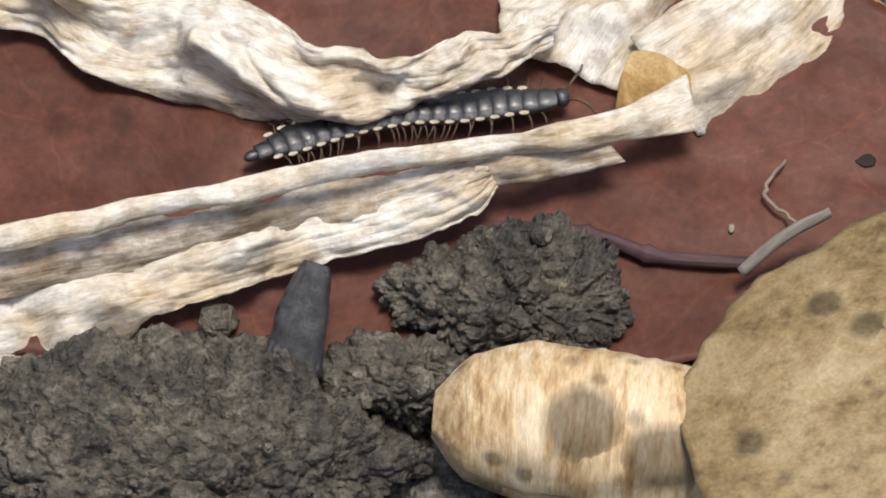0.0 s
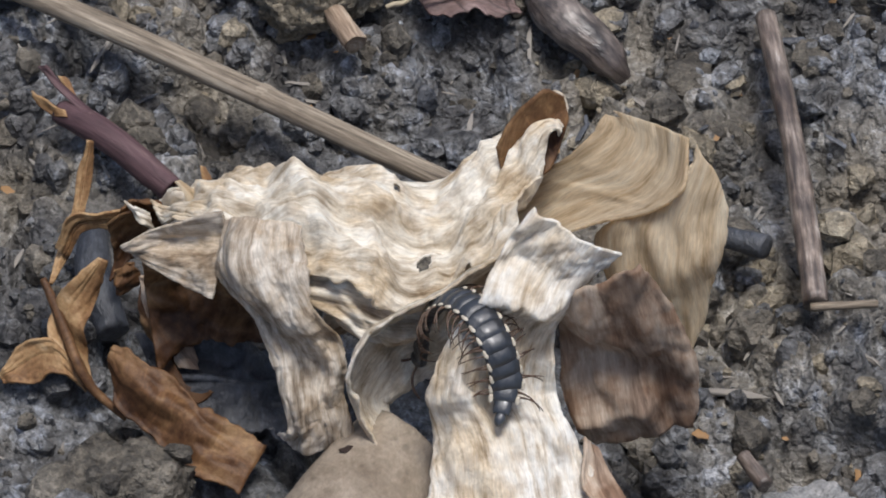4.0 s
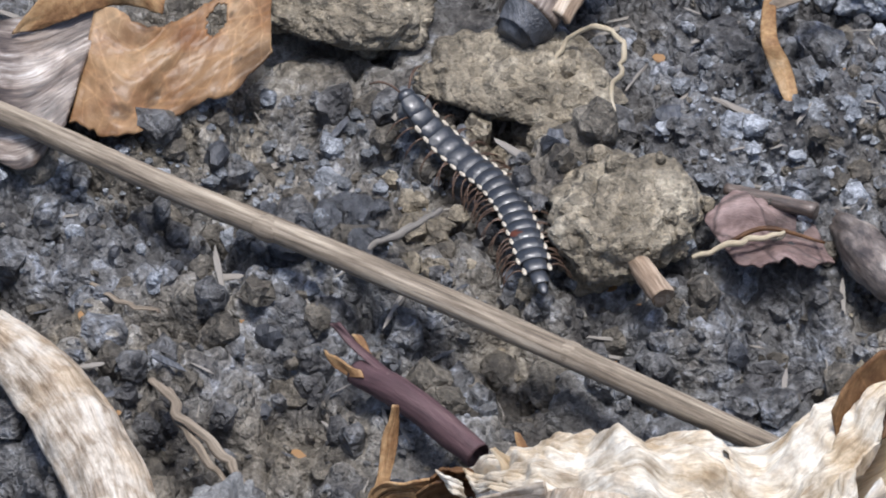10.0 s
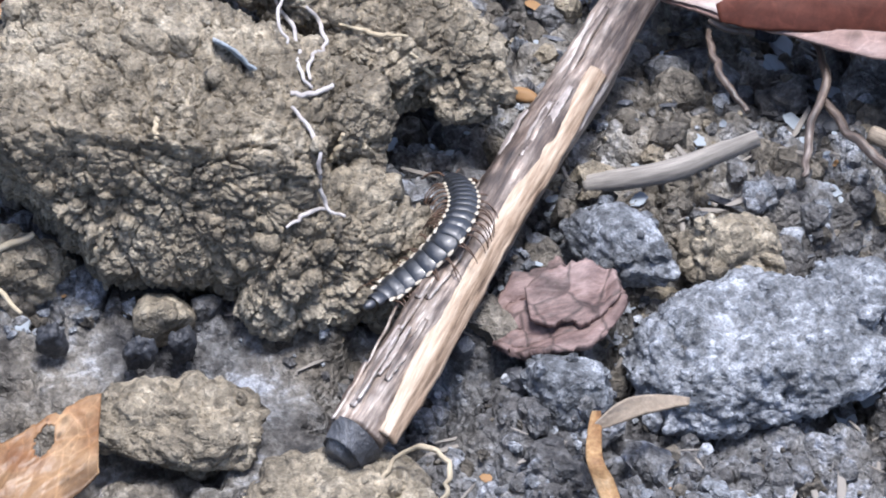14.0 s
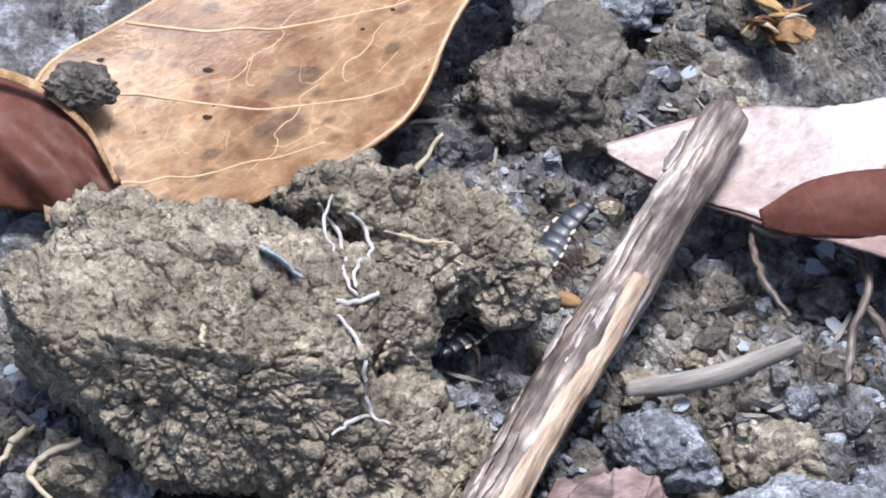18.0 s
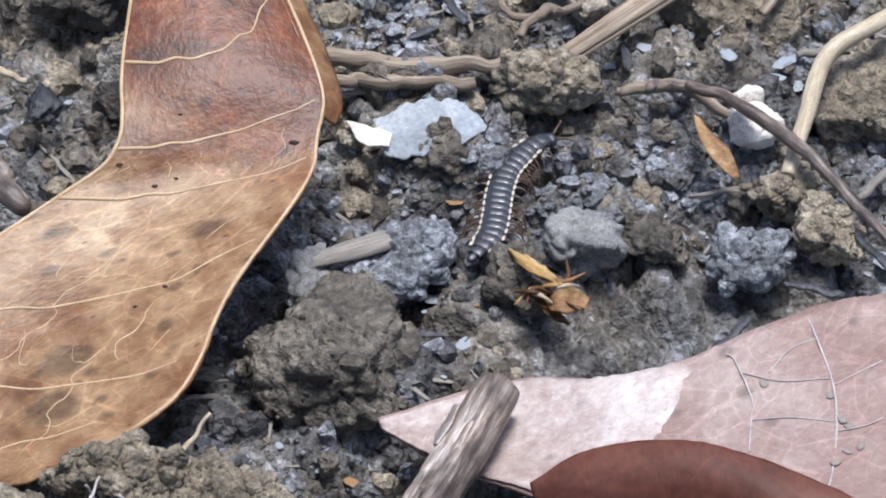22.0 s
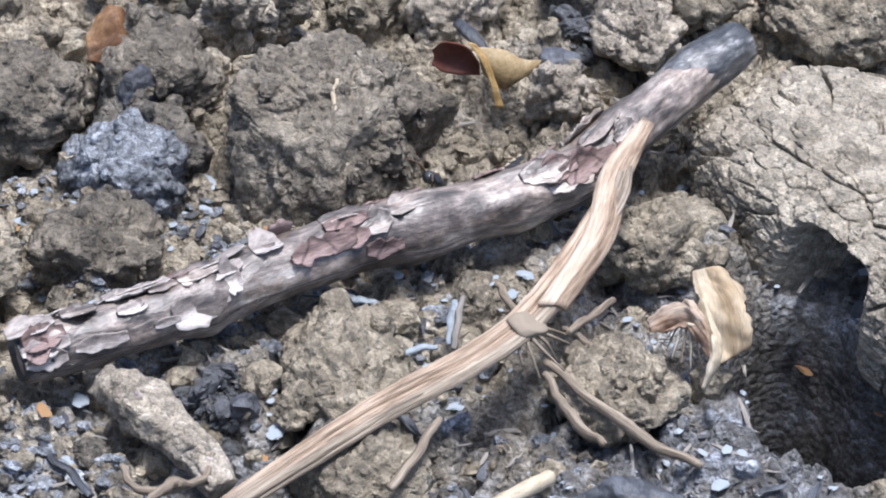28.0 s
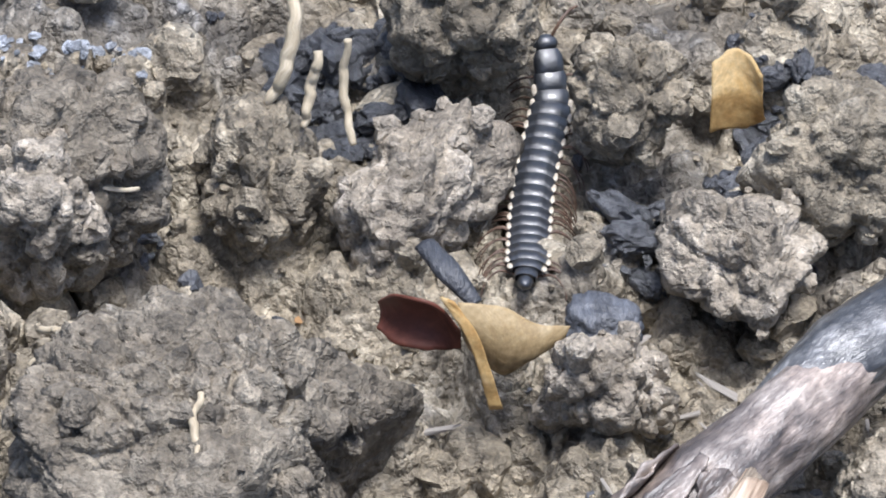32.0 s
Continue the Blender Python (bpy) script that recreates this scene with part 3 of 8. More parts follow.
def ball(sub):
    if sub not in BALL:
        bm = bmesh.new()
        bmesh.ops.create_icosphere(bm, subdivisions=sub, radius=1)
        BALL[sub] = np.array([v.co[:] for v in bm.verts]), np.array([[v.index for v in f.verts] for f in bm.faces])
        bm.free()
    return BALL[sub]


def lump(at, radii, turn=0.0, sub=4, rough=0.3, crumb=0.12, cell=2.0, seed=1, blocky=2.0, crack=0.0, flat=-9.0, cut=12):
    """A clod or stone: a lump with broad dents, crumbs about 1 / cell of its size and, if wanted, cracks."""
    d, f = ball(sub)
    d = d / (np.abs(d) ** blocky).sum(1)[:, None] ** (1 / blocky)
    r = 1 + rough * 1.6 * fbm3(d * 1.3 + seed * 3.7, seed, 3)
    if cut and sub > 3 and crumb >= 0.08:
        chance = np.random.default_rng(seed + 900)
        faces = chance.normal(size=(cut, 3))
        faces /= np.linalg.norm(faces, axis=1)[:, None]
        edge = chance.uniform(0.62, 0.98, cut)
        wavy = d + 0.10 * np.stack([fbm3(d * 2.2 + q, seed + q, 3) for q in (4, 5, 6)], 1)
        r = np.minimum(r, (edge / np.maximum(wavy @ faces.T, 0.05)).min(1)) * 1.08
    if crumb >= 0.14 and sub >= 5 and min(radii) > 2.2:
        p = d * r[:, None] * radii
        n = d / np.asarray(radii)
        n /= np.linalg.norm(n, axis=1)[:, None]
        q = p + 0.9 * np.stack([fbm3(p / 1.6 + k, seed + k, 3) for k in (1, 2, 3)], 1)
        wild = np.clip(0.8 + 2.6 * fbm3(p / 5.0 + seed, seed + 61, 3), 0.2, 1.7)
        h = 1.3 * fbm3(p / 3.4, seed + 63, 3)
        for k, (across, deep) in enumerate(((4.2, 0.75), (1.8, 0.6), (0.8, 0.3))[:3 if sub > 5 else 2]):
            near, second, mark = cells3(q / across + seed * 1.3, seed + 9 * k + 9)
            h = h + deep * wild * (0.9 * (mark - 0.5) + 0.9 * (0.5 - near)) - deep * 0.5 * np.clip(1 - (second - near) / 0.12, 0, 1)
        h = h + 0.3 * fbm3(p / 0.55, seed + 65, 2)
        if crack:
            c1, c2, mark = cells3(q / 9.0 + seed, seed + 21)
            h = h - 16 * crack * np.clip(1 - (c2 - c1) / 0.05, 0, 1) * (0.3 + mark)
        p = p + n * (h * min(1.5, crumb / 0.17))[:, None]
        p[:, 2] = np.maximum(p[:, 2], flat * radii[2])
        c, s = np.cos(np.radians(turn)), np.sin(np.radians(turn))
        return np.stack([p[:, 0] * c - p[:, 1] * s, p[:, 0] * s + p[:, 1] * c, p[:, 2]], 1) + at, f
    bent = d + 0.16 * np.stack([fbm3(d * 3 + q, seed + q, 3) for q in (1, 2, 3)], 1)
    if crumb:
        for k, share in ((1.0, 1.0), (2.3, 0.4), (5.2, 0.2)):
            if k > 3 and sub < 5:
                break
            near, second, mark = cells3(bent * cell * k + seed * 1.3, seed + int(9 * k))
            r = r + 0.6 * crumb * share * (0.9 * (mark - 0.5) + 1.1 * (0.5 - near)) - crumb * share * 0.16 * np.clip(1 - (second - near) / 0.16, 0, 1)
        r = r + crumb * 0.7 * fbm3(d * cell * 5 + seed, seed + 5, 3)
    if crack:
        wild = d * radii + 1.3 * np.stack([fbm3(d * radii / 3.5 + q, seed + q, 4) for q in (1, 2, 3)], 1)
        for across, share in ((7.5, 1.0), (3.2, 0.4)):
            c1, c2, mark = cells3(wild / across + seed, seed + 21)
            r = r - crack * share * np.clip(1 - (c2 - c1) / 0.07, 0, 1) * np.clip(0.2 + mark + 1.6 * fbm3(wild / 9, seed + 5, 2), 0, 1.2)
    p = d * r[:, None]
    p[:, 2] = np.maximum(p[:, 2], flat)
    p = p * radii
    c, s = np.cos(np.radians(turn)), np.sin(np.radians(turn))
    p = np.stack([p[:, 0] * c - p[:, 1] * s, p[:, 0] * s + p[:, 1] * c, p[:, 2]], 1) + at
    return p, f


def crumbly(v, f, radii, seed, share=1.0):
    """The lump with small crumbs stuck to it."""
    size = min(radii)
    count = int(share * 6 * size) if size >= 2.4 else 0
    chance = np.random.default_rng(seed + 77)
    vs, fs, start = [v], [f], len(v)
    top = np.flatnonzero(v[:, 2] > v[:, 2].mean() - 0.3 * size)
    for k in range(count):
        r = 0.22 * (5 ** (chance.random() ** 1.8))
        d, bf = ball(1 if r < 0.45 else 2)
        d = d / (np.abs(d) ** 2.8).sum(1)[:, None] ** (1 / 2.8)
        p = d * (1 + 1.2 * fbm3(d * 1.9 + 7 * k, k, 2))[:, None] * chance.uniform(0.7, 1.2, 3) * r + v[chance.choice(top)]
        vs.append(p)
        fs.append(bf + start)
        start += len(p)
    return np.vstack(vs), np.vstack(fs)


def clod(name, at, radii, material, label, category="clod", group="", **shape):
    v, f = lump(at, radii, **shape)
    label += " on the bare soil" if len(label.split()) < 4 else ""
    if material in (SOIL, DARKSOIL, SHADECLAY, CLAY, ASH, LIGHTCLAY) and min(radii) >= 2.4:
        foot = base(name, (at[0], at[1], float(v[:, 2].min())), label, category, group)
        part("clod_core", v, f, material, foot)
        cv, cf = crumbly(v, f, radii, shape.get("seed", 1))
        crust = part("crust", cv[len(v):], cf[len(f):] - len(v), material, foot, smooth=False)
        tagged(crust, "small crumbs stuck to the clod", kind="stuff")
        return foot
    return thing(name, v, f, material, label, category, group)


def clod_part(name, at, radii, material, parent, label="", **shape):
    v, f = lump(at, radii, **shape)
    if material is CLAY:
        v, f = crumbly(v, f, radii, shape.get("seed", 1), 1.6)
    return part(name, v, f, material, parent, label)


# ---- ground ----
def clay_share(x, y):
    """Where brown clay takes over from burnt soil, 0 to 1."""
    zone = np.clip((y - 488 - 0.35 * (x - 40)) / 40, 0, 1)
    return np.clip(zone * 0.9 + 2.0 * fbm2(x / 11, y / 11, 31, 3) + 0.10, 0, 1)


# places where the soil lies lower, pressed under leaves or hollowed out: middle, half sizes, greatest height
LOW = [(0, 250, 34, 22, -0.5), (-5, 278, 24, 12, -0.5), (2, 316, 19, 16, -1), (-28, 378, 16, 9, -1), (-32, 440, 24, 28, -1), (46, 446, 21, 10, -0.5), (91.8, 511.7, 4.5, 6, -50), (95.7, 503, 6, 7, -50)]


def ground(x, y):
    """The height of the soil."""
    x, y = np.asarray(x, float), np.asarray(y, float)
    wx, wy = x + 2.5 * fbm2(x / 5, y / 5, 71, 3), y + 2.5 * fbm2(x / 5, y / 5, 81, 3)
    h = 6.0 * fbm2(x / 30, y / 30, 3, 3)
    h = h + 4.6 * crumbs2(wx / 8.5, wy / 8.5, 11, 0.55) + 2.9 * crumbs2(wx / 3.6 + 5, wy / 3.6, 23, 0.6)
    h = h + 1.5 * crumbs2(wx / 1.6, wy / 1.6 + 3, 37, 0.65) + 1.6 * fbm2(x / 1.6, y / 1.6, 41, 4) - 4.2
    for cx, cy, rx, ry, top in LOW:
        near = np.clip(1.6 - np.hypot((x - cx) / rx, (y - cy) / ry), 0, 0.6) / 0.6
        h = h + near * (np.minimum(h, top) - h)
    return h


def build_ground():
    step = 0.5
    far = np.array([0.8, 2, 4.5, 9, 18, 40, 90, 200, 500, 1200, 3000, 8000, 20000, 60000.0])
    xs = np.concatenate([-66 - far[::-1], np.arange(-66, 128, step), 127.5 + far])
    ys = np.concatenate([206 - far[::-1], np.arange(206, 616, step), 615.5 + far])
    x, y = np.meshgrid(xs, ys, indexing="ij")
    inside = np.clip((75 - np.maximum(np.abs(x - 31) - 97, np.abs(y - 411) - 205)) / 75, 0, 1)
    z = ground(x, y) * inside
    v = np.stack([x, y, z], -1).reshape(-1, 3)
    me = raw_mesh("ground", v, grid_faces(len(xs), len(ys))[:, ::-1], SOIL)
    shade = me.attributes.new("clay", "FLOAT", "POINT")
    shade.data.foreach_set("value", clay_share(x, y).ravel().astype(np.float32))
    return tagged(new("ground", me), "dark burnt crumbly soil with grey ash, turning to brown clay", "soil", kind="structure")


build_ground()

# ---- first leaves ----
red = base("red_leaf", (-3.4, 245.8, 0), "large smooth red-brown fallen leaf with a bitten edge", "leaf")
blade_part("leaf_blade", [
    (-40.4, 263.6, 1.5, 0.1, -27.7, 0.5, 8), (-26.3, 261.8, 1.5, -1.7, -25, -0.5, 6), (-18.9, 256.7, 2, -2.9, -19.9, -1, 5), (-14.7, 256, 2, -2.1, -19.5, -1, 5),
    (-7.2, 257.4, 2, -2.2, -21.3, -1, 4), (-3, 259.1, 2, -1.4, -22.8, -1, 3), (8.4, 257.2, 2.5, -3.3, -20.7, -1.5, 3), (22.6, 255.5, 3, -5.3, -15.9, -1, 3),
    (31.2, 253.9, 2.5, -5.6, -11.5, -0.5, 3), (39.7, 253.1, 2, -5.9, -6.7, 0, 3)],
    RED, red, nu=90, nv=40, ragged=0.02, wrinkle=0.3, seed=4, thick=0.3)
torn_edge = [tuple(np.array(red.children[0].data.vertices[k * 40].co) * 1000 + ORIGIN[red]) for k in range(0, 90, 3)]
stem_part("torn_rim", [(*p, 0.26 + 0.12 * math.sin(2.3 * k)) for k, p in enumerate(torn_edge)], OCHRE, red, "pale brown torn rim", nu=120, nv=6, rough=0.1)
beige = base("beige_curled_leaf", (-2, 287, 0), "matt beige leaf curled into a half tube", "leaf")
beige_blade = blade_part("leaf_blade", [
    (-12.4, 278.5, 1, 4, -5.5, 0, -60), (-3.7, 283, 4.5, 5.1, -6.5, -1.5, -70), (2.5, 289.3, 7, 4.8, -5.7, -2, -75), (7.6, 298.3, 6.5, 4, -4.8, -1.5, -75)],
    BEIGE, beige, widen=1.25, nu=90, nv=50, bites=((0.0, 0.35, 0.12, 0.4),), ragged=0.05, wrinkle=0.4, seed=6, thick=0.35)
for k in range(8):
    p = np.array(beige_blade.data.vertices[(12 + 9 * k) * 50 + (15 + 8 * k) % 34 + 7].co) * 1000 + ORIGIN[beige]
    clod_part("dark_stain", p + (0, 0, 0.2), (0.5 + 0.3 * math.sin(3 * k), 0.4, 0.06), DARKLEAF, beige, sub=3, rough=0.6, crumb=0.0, seed=k)
blade("tan_leaf_tip", [
    (17.4, 237.1, 10, 3.1, 5.4, 0, 10), (23.6, 234.5, 13, 6, 13.6, 0, 15), (33, 233.2, 14, 5.9, 16.8, 0, 15), (50.1, 233.2, 14, 5.3, 20.2, 0, 10)],
    YELLOWTAN, "mottled yellowish tan leaf lying over the soil", nu=40, nv=24, ragged=0.02, wrinkle=0.5, seed=9)
rhizome = base("rhizome", (8.2, 231, 0), "pale knobbly rhizome with brown ring scars", "rhizome")
stem_part("rhizome_body", [(-2.4, 232.2, 5, 1.6), (0.2, 232.1, 5, 4.2), (5.1, 232, 5, 5.6), (10.4, 231.6, 5, 5.8), (15.3, 231.4, 5, 5.3), (21.1, 231.9, 4, 5.0)], RHIZOME, rhizome, nu=160, nv=56, rough=0.06, knots=((0.2, 0.03), (0.38, 0.025), (0.55, 0.03), (0.72, 0.025)), seed=3)
clod("soil_clod", (2.7, 244, 2), (9, 5.5, 5), DARKSOIL, "dark crumbly soil clod on a leaf", sub=7, crumb=0.3, cell=3, seed=5)
clod("soil_clod", (-20.1, 230.1, 1), (19, 9, 7), DARKSOIL, "grey-brown crumbly soil clod", sub=7, crumb=0.32, cell=4, seed=6)
clod("soil_clod", (-5.5, 236.6, 1.2), (6, 3.4, 3.4), DARKSOIL, "dark charcoal-stained soil clod", sub=6, crumb=0.3, seed=9)
stem("charcoal_piece", [(-13.3, 235.9, 4, 2.3), (-12.4, 239.6, 5.6, 1.9), (-11.5, 243.1, 7, 1.0)], BLACKCHAR, "black split charcoal sliver", "charcoal", nu=40, nv=16, grooves=4, rough=0.2)

# ---- pale leaf heap ----
heap = base("dried_leaf", (9.4, 308.2, 0), "large pale bleached dry leaf, folded and curled into a heap", "leaf")
blade_part("leaf_tongue", [
    (8.2, 262.3, 4, 7.4, -2.8, 0, 10), (14.5, 272.8, 5.5, 12.9, -1.8, -0.5, -18), (14.8, 282.1, 8, 11.6, 1, -1, -24),
    (14.7, 287.4, 10.5, 7.9, 0.3, -0.5, -25), (13.7, 293.6, 13, 5.7, -0.2, 0, -28), (12.6, 296.7, 15, 5.1, 0, 0, -25), (14.1, 301.1, 18.5, 3.8, 0.3, -0.5, -20), (16.9, 302.9, 22.5, 3.5, -0.9, -0.5, -12), (19.1, 303.6, 25.5, 3.3, -2.1, -0.5, -5)],
    SUNLITPALE, heap, "creased pale tongue, sunlight put into its colour", nu=190, nv=60, wrinkle=0.8, ridges=11, ridge=0.14, crumple=0.75, seed=12)
blade_part("tongue_fold", [
    (19.9, 293.3, 12.5, 0.6, -0.1, -0.5, -20), (21.7, 287.5, 10.5, 1.7, -0.2, -1.5, -30), (23.9, 282.4, 8.5, 2.2, 0.1, -1.5, -30), (24.9, 276, 6.5, 2.4, -0.4, -1.5, -25)],
    BROWNFIBRE, heap, "brown crumpled fold beside the tongue", nu=50, nv=16, wrinkle=0.5, ridges=4, crumple=0.6, seed=13)
blade_part("leaf_flap", [
    (20.6, 301, 23, 2.9, 0.5, 2, 8), (22.2, 300.4, 16.5, 4.5, -0.1, 2.5, 12), (23.6, 299, 11, 4.9, 0.3, 2, 14), (24.6, 298.2, 7, 3.9, -0, 1, 10)],
    BROWNFIBRE, heap, "shaded brownish underside", nu=50, nv=26, wrinkle=0.7, ridges=6, ridge=0.1, crumple=0.7, seed=14)
blade_part("leaf_cup", [
    (6.5, 295.6, 3.5, 1.2, 0.4, -0.5, 15), (3.8, 299.1, 6, 1.4, 0.7, -2, 25), (2.2, 301.4, 8.5, 1.6, 1.6, -3.5, 35), (3.4, 303.2, 10.5, 1.9, 0.9, -4.5, 40), (5, 304.8, 11.5, 2, 1.4, -5.5, 40), (8.7, 305.7, 13.5, 1.1, 1.1, -5.5, 35), (13.3, 306.5, 17.5, -0.3, 1.6, -4.5, 20)],
    PALE, heap, "open cup with a bright rim", nu=90, nv=26, wrinkle=0.5, ridges=5, crumple=0.5, seed=16)
blade_part("leaf_roll", [
    (-13.7, 317.3, 12.5, 0.2, -1.4, 0.5, -30), (-8, 314.1, 17, 0.1, -3.4, 1, -50), (-2, 312.7, 18, 0.3, -5.1, 1, -50), (3.4, 312.4, 18, 0.4, -6.2, 1, -48), (7, 311.7, 17, -0.3, -6, 0, -45),
    (11.5, 313.9, 18, -0.9, -6.9, 0, -45), (15, 316.8, 20, -0.8, -4.5, 0, -45), (17.3, 319, 21, -0.2, -2.3, 0, -30), (18.4, 318, 21, -0.3, -1.1, 0, -10)],
    PALE, heap, "rolled blotched back", nu=190, nv=60, wrinkle=1.1, ridges=7, ridge=0.16, crumple=1.0, widen=1.3, seed=18, ragged=0.09, bites=((0.52, 0.4, 0.012, 0.08), (0.60, 0.72, 0.018, 0.06), (0.44, -0.35, 0.008, 0.06)))
blade_part("roll_mouth", [(13.6, 315.2, 18.6, 0.5, -1.3, -1.6, 25), (15.2, 316.6, 19.8, 0.8, -1.9, -2.2, 35), (17.2, 318.2, 21.2, 0.6, -1.5, -2.4, 30), (18.6, 318.8, 22.2, 0.2, -0.5, -0.8, 10)], RUST, heap, "dark brown open end", nu=30, nv=18, wrinkle=0.3, crumple=0.3, ragged=0.1, seed=19)
blade_part("leaf_fold", [(-3.5, 309.5, 14.5, 0.6, -1.2, -1.6, -25), (0.8, 306.6, 14.6, 0.4, -1.8, -2.2, -35), (4.2, 305.6, 13.2, 0.2, -1.6, -2.0, -30), (8, 306.6, 12.4, 0, -0.6, -1, -15)], PALE, heap, "bent crumpled fold", nu=70, nv=34, wrinkle=0.8, ridges=4, crumple=1.0, ragged=0.15, seed=45)
blade_part("leaf_curl", [
    (9.9, 311.6, 9.5, 2.3, 0.1, 0.5, 15), (15.1, 314, 12.5, 1.9, -1.7, 0.5, 25), (19.9, 315.2, 15, 2.9, -3.2, 1, 30), (23.6, 314.8, 18, 3.1, -4.3, 1, 32), (25.4, 315.9, 20, 3.3, -4.5, 1, 30), (25.3, 317.8, 21.5, 3, -2.8, 1.5, 15)],
    TANFIBRE, heap, "tan inner side of a curl", nu=90, nv=36, wrinkle=0.35, ridges=9, ridge=0.08, crumple=0.25, seed=20, bites=((0.95, -1.0, 0.05, 0.25),))
blade_part("curl_back", [
    (27.9, 312.8, 22, -0.7, -1.2, -1.5, -10), (25.5, 311, 18, -5, 1, -3, -22), (25.5, 308.8, 14.2, -4.5, 1.5, -2.8, -26), (26, 307.5, 10, -3.2, 1.1, -2, -26), (26.1, 305.2, 5.5, -1.6, 0.7, -0.5, -20)],
    TANFIBRE, heap, "outer side of the curl", nu=80, nv=34, wrinkle=0.4, ridges=7, ridge=0.1, crumple=0.35, seed=21)
blade_part("leaf_ribbon", [
    (-5.3, 309.9, 19.5, -2.6, 0.7, -0.5, -35), (-5.5, 306, 18, -3, 0.5, -1, -48), (-3.9, 303.5, 15, -2.1, 0.4, -1, -45), (-1.7, 301.8, 11.5, -2.2, -0, -0.5, -45), (-0.9, 299.5, 7.5, -1.7, -0.1, -0.5, -40), (-1.2, 298.5, 4, -2.4, 1.3, 0, -20)],
    GREYTAN, heap, "twisted ribbon hanging down", nu=130, nv=44, wrinkle=0.8, ridges=6, ridge=0.15, crumple=0.9, widen=1.3, seed=22, ragged=0.12)
blade_part("leaf_wing", [
    (-7.8, 309.4, 16, -0.2, -2.1, -2, -25), (-10.8, 310.7, 14.5, 0.7, -1.5, -1.5, -25), (-15.8, 311.8, 13.5, 0.3, 0, -0.5, 0)],
    GREYTAN, heap, "pointed wing", nu=60, nv=36, wrinkle=0.6, ridges=5, crumple=0.6, widen=1.2, seed=24)
blade_part("leaf_fold", [
    (-2, 308.7, 14, 0.5, -1.6, -3, -25), (2.6, 307.6, 15, 0.4, -1.3, -3, -30), (6, 308.5, 13, -0, 0.2, -2, -20)],
    GREYTAN, heap, "crumpled fold", nu=50, nv=22, wrinkle=1.2, ridges=3, crumple=1.0, seed=26)
blade_part("leaf_fold", [
    (0, 308, 8.5, 0.3, 0.1, -1.5, -20), (1.8, 307.6, 10, -0, 0.2, -2, -20), (2.9, 307.3, 11, -0.1, 0.3, -2, -10)],
    GREYTAN, heap, "crumpled fold", nu=30, nv=14, wrinkle=0.8, ridges=3, seed=27)
for k, rows in enumerate([[(-14.1, 310.5, 7.5, 0.5, -2.2, -3.5, 25), (-10.2, 311.1, 7.5, 0, -1, -2.5, 25), (-5, 308.7, 6.5, 0.1, -0.2, -1.5, 10)], [(-14.8, 311.7, 6.5, -0.4, 1.2, 2.5, 20), (-11.4, 309.3, 4, -0.4, 0.3, 1, 20), (-10.4, 309.2, 2, -0.3, -0.1, -0, 10)],
                          [(-17.1, 317.1, 7.5, 0.2, -1.2, -1.5, 30), (-14.8, 317.8, 10.5, 0.4, -0.5, -1.5, 35), (-13.7, 317, 11, 0.2, -0.5, -1, 10)], [(-16.4, 314.9, 6.5, 0.3, -0.4, -1.5, 30), (-14.6, 314.5, 8, 0.2, -0.6, -1, 20)]]):
    blade_part("brown_edge", rows, RUST, heap, "brown brittle edge", nu=60, nv=30, wrinkle=0.9, crumple=1.0, folds=9, ragged=0.4, seed=28 + k)
for k, rows in enumerate([[(-11.8, 317.6, 15, 0.3, 0.1, 0, 5), (-10.8, 317, 14, 0.6, 0.1, 0, 20), (-10.1, 316.3, 13, 0.8, 0.1, 0, 10)], [(-9.8, 319.9, 14, 0.3, -0.1, 0, 5), (-9.2, 318.3, 13, 0.6, -0, 0, 20), (-8.4, 316.7, 12, 0.8, -0, 0, 10)],
                          [(-1.4, 309.3, 17, 0.3, -0, 0, 10), (-1.2, 308.5, 16, 0.5, -0.1, 0, 40), (-1, 308.6, 14, 0.3, -0, 0, 10)], [(0, 307.4, 11.5, 0.2, -0.1, -0.5, 5), (1.3, 307.2, 11.5, 0.2, -0.3, -0.5, 30), (2.8, 307.8, 10.5, 0.2, -0, -0.5, 10)],
                          [(-8.7, 315.9, 16, 0.4, -0.1, 0, 5), (-7.9, 314.3, 16, 0.7, -0.1, -0, 25), (-7.3, 313.7, 15, 0.9, -0, -0, 10)]]):
    blade_part("torn_shred", rows, (TANFIBRE, OCHRE, RUST, PALE, PALE)[k], heap, "small torn shred", nu=26, nv=14, wrinkle=0.4, crumple=0.4, ragged=0.5, seed=720 + k, thick=0.15)
blade_part("torn_slit", [(13.7, 283.8, 10.5, 0.3, -0, 0, 10), (13.6, 281.6, 9.8, 0.5, -0.1, 0, 25), (13.2, 279.5, 8.8, 0.3, -0, 0, 10)], RUST, heap, "brown torn slit", nu=26, nv=12, wrinkle=0.3, crumple=0.3, ragged=0.4, seed=741, thick=0.2)
# ---- stems and stones by the pale leaf ----
straw = base("dry_straw", (-16.2, 345.1, 0), "long straight dry straw-coloured stem", "stem")
stem_part("straw_stem", [(-62, 366.5, 5, 0.95), (-50.3, 360.8, 5, 0.95), (-36.6, 352.7, 5, 1.0), (-18, 342.4, 5, 1.05), (4.2, 329, 5, 1.0), (17.3, 322.3, 3, 0.95)], STRAW, straw, nu=120, nv=14, rough=0.03, grooves=7)
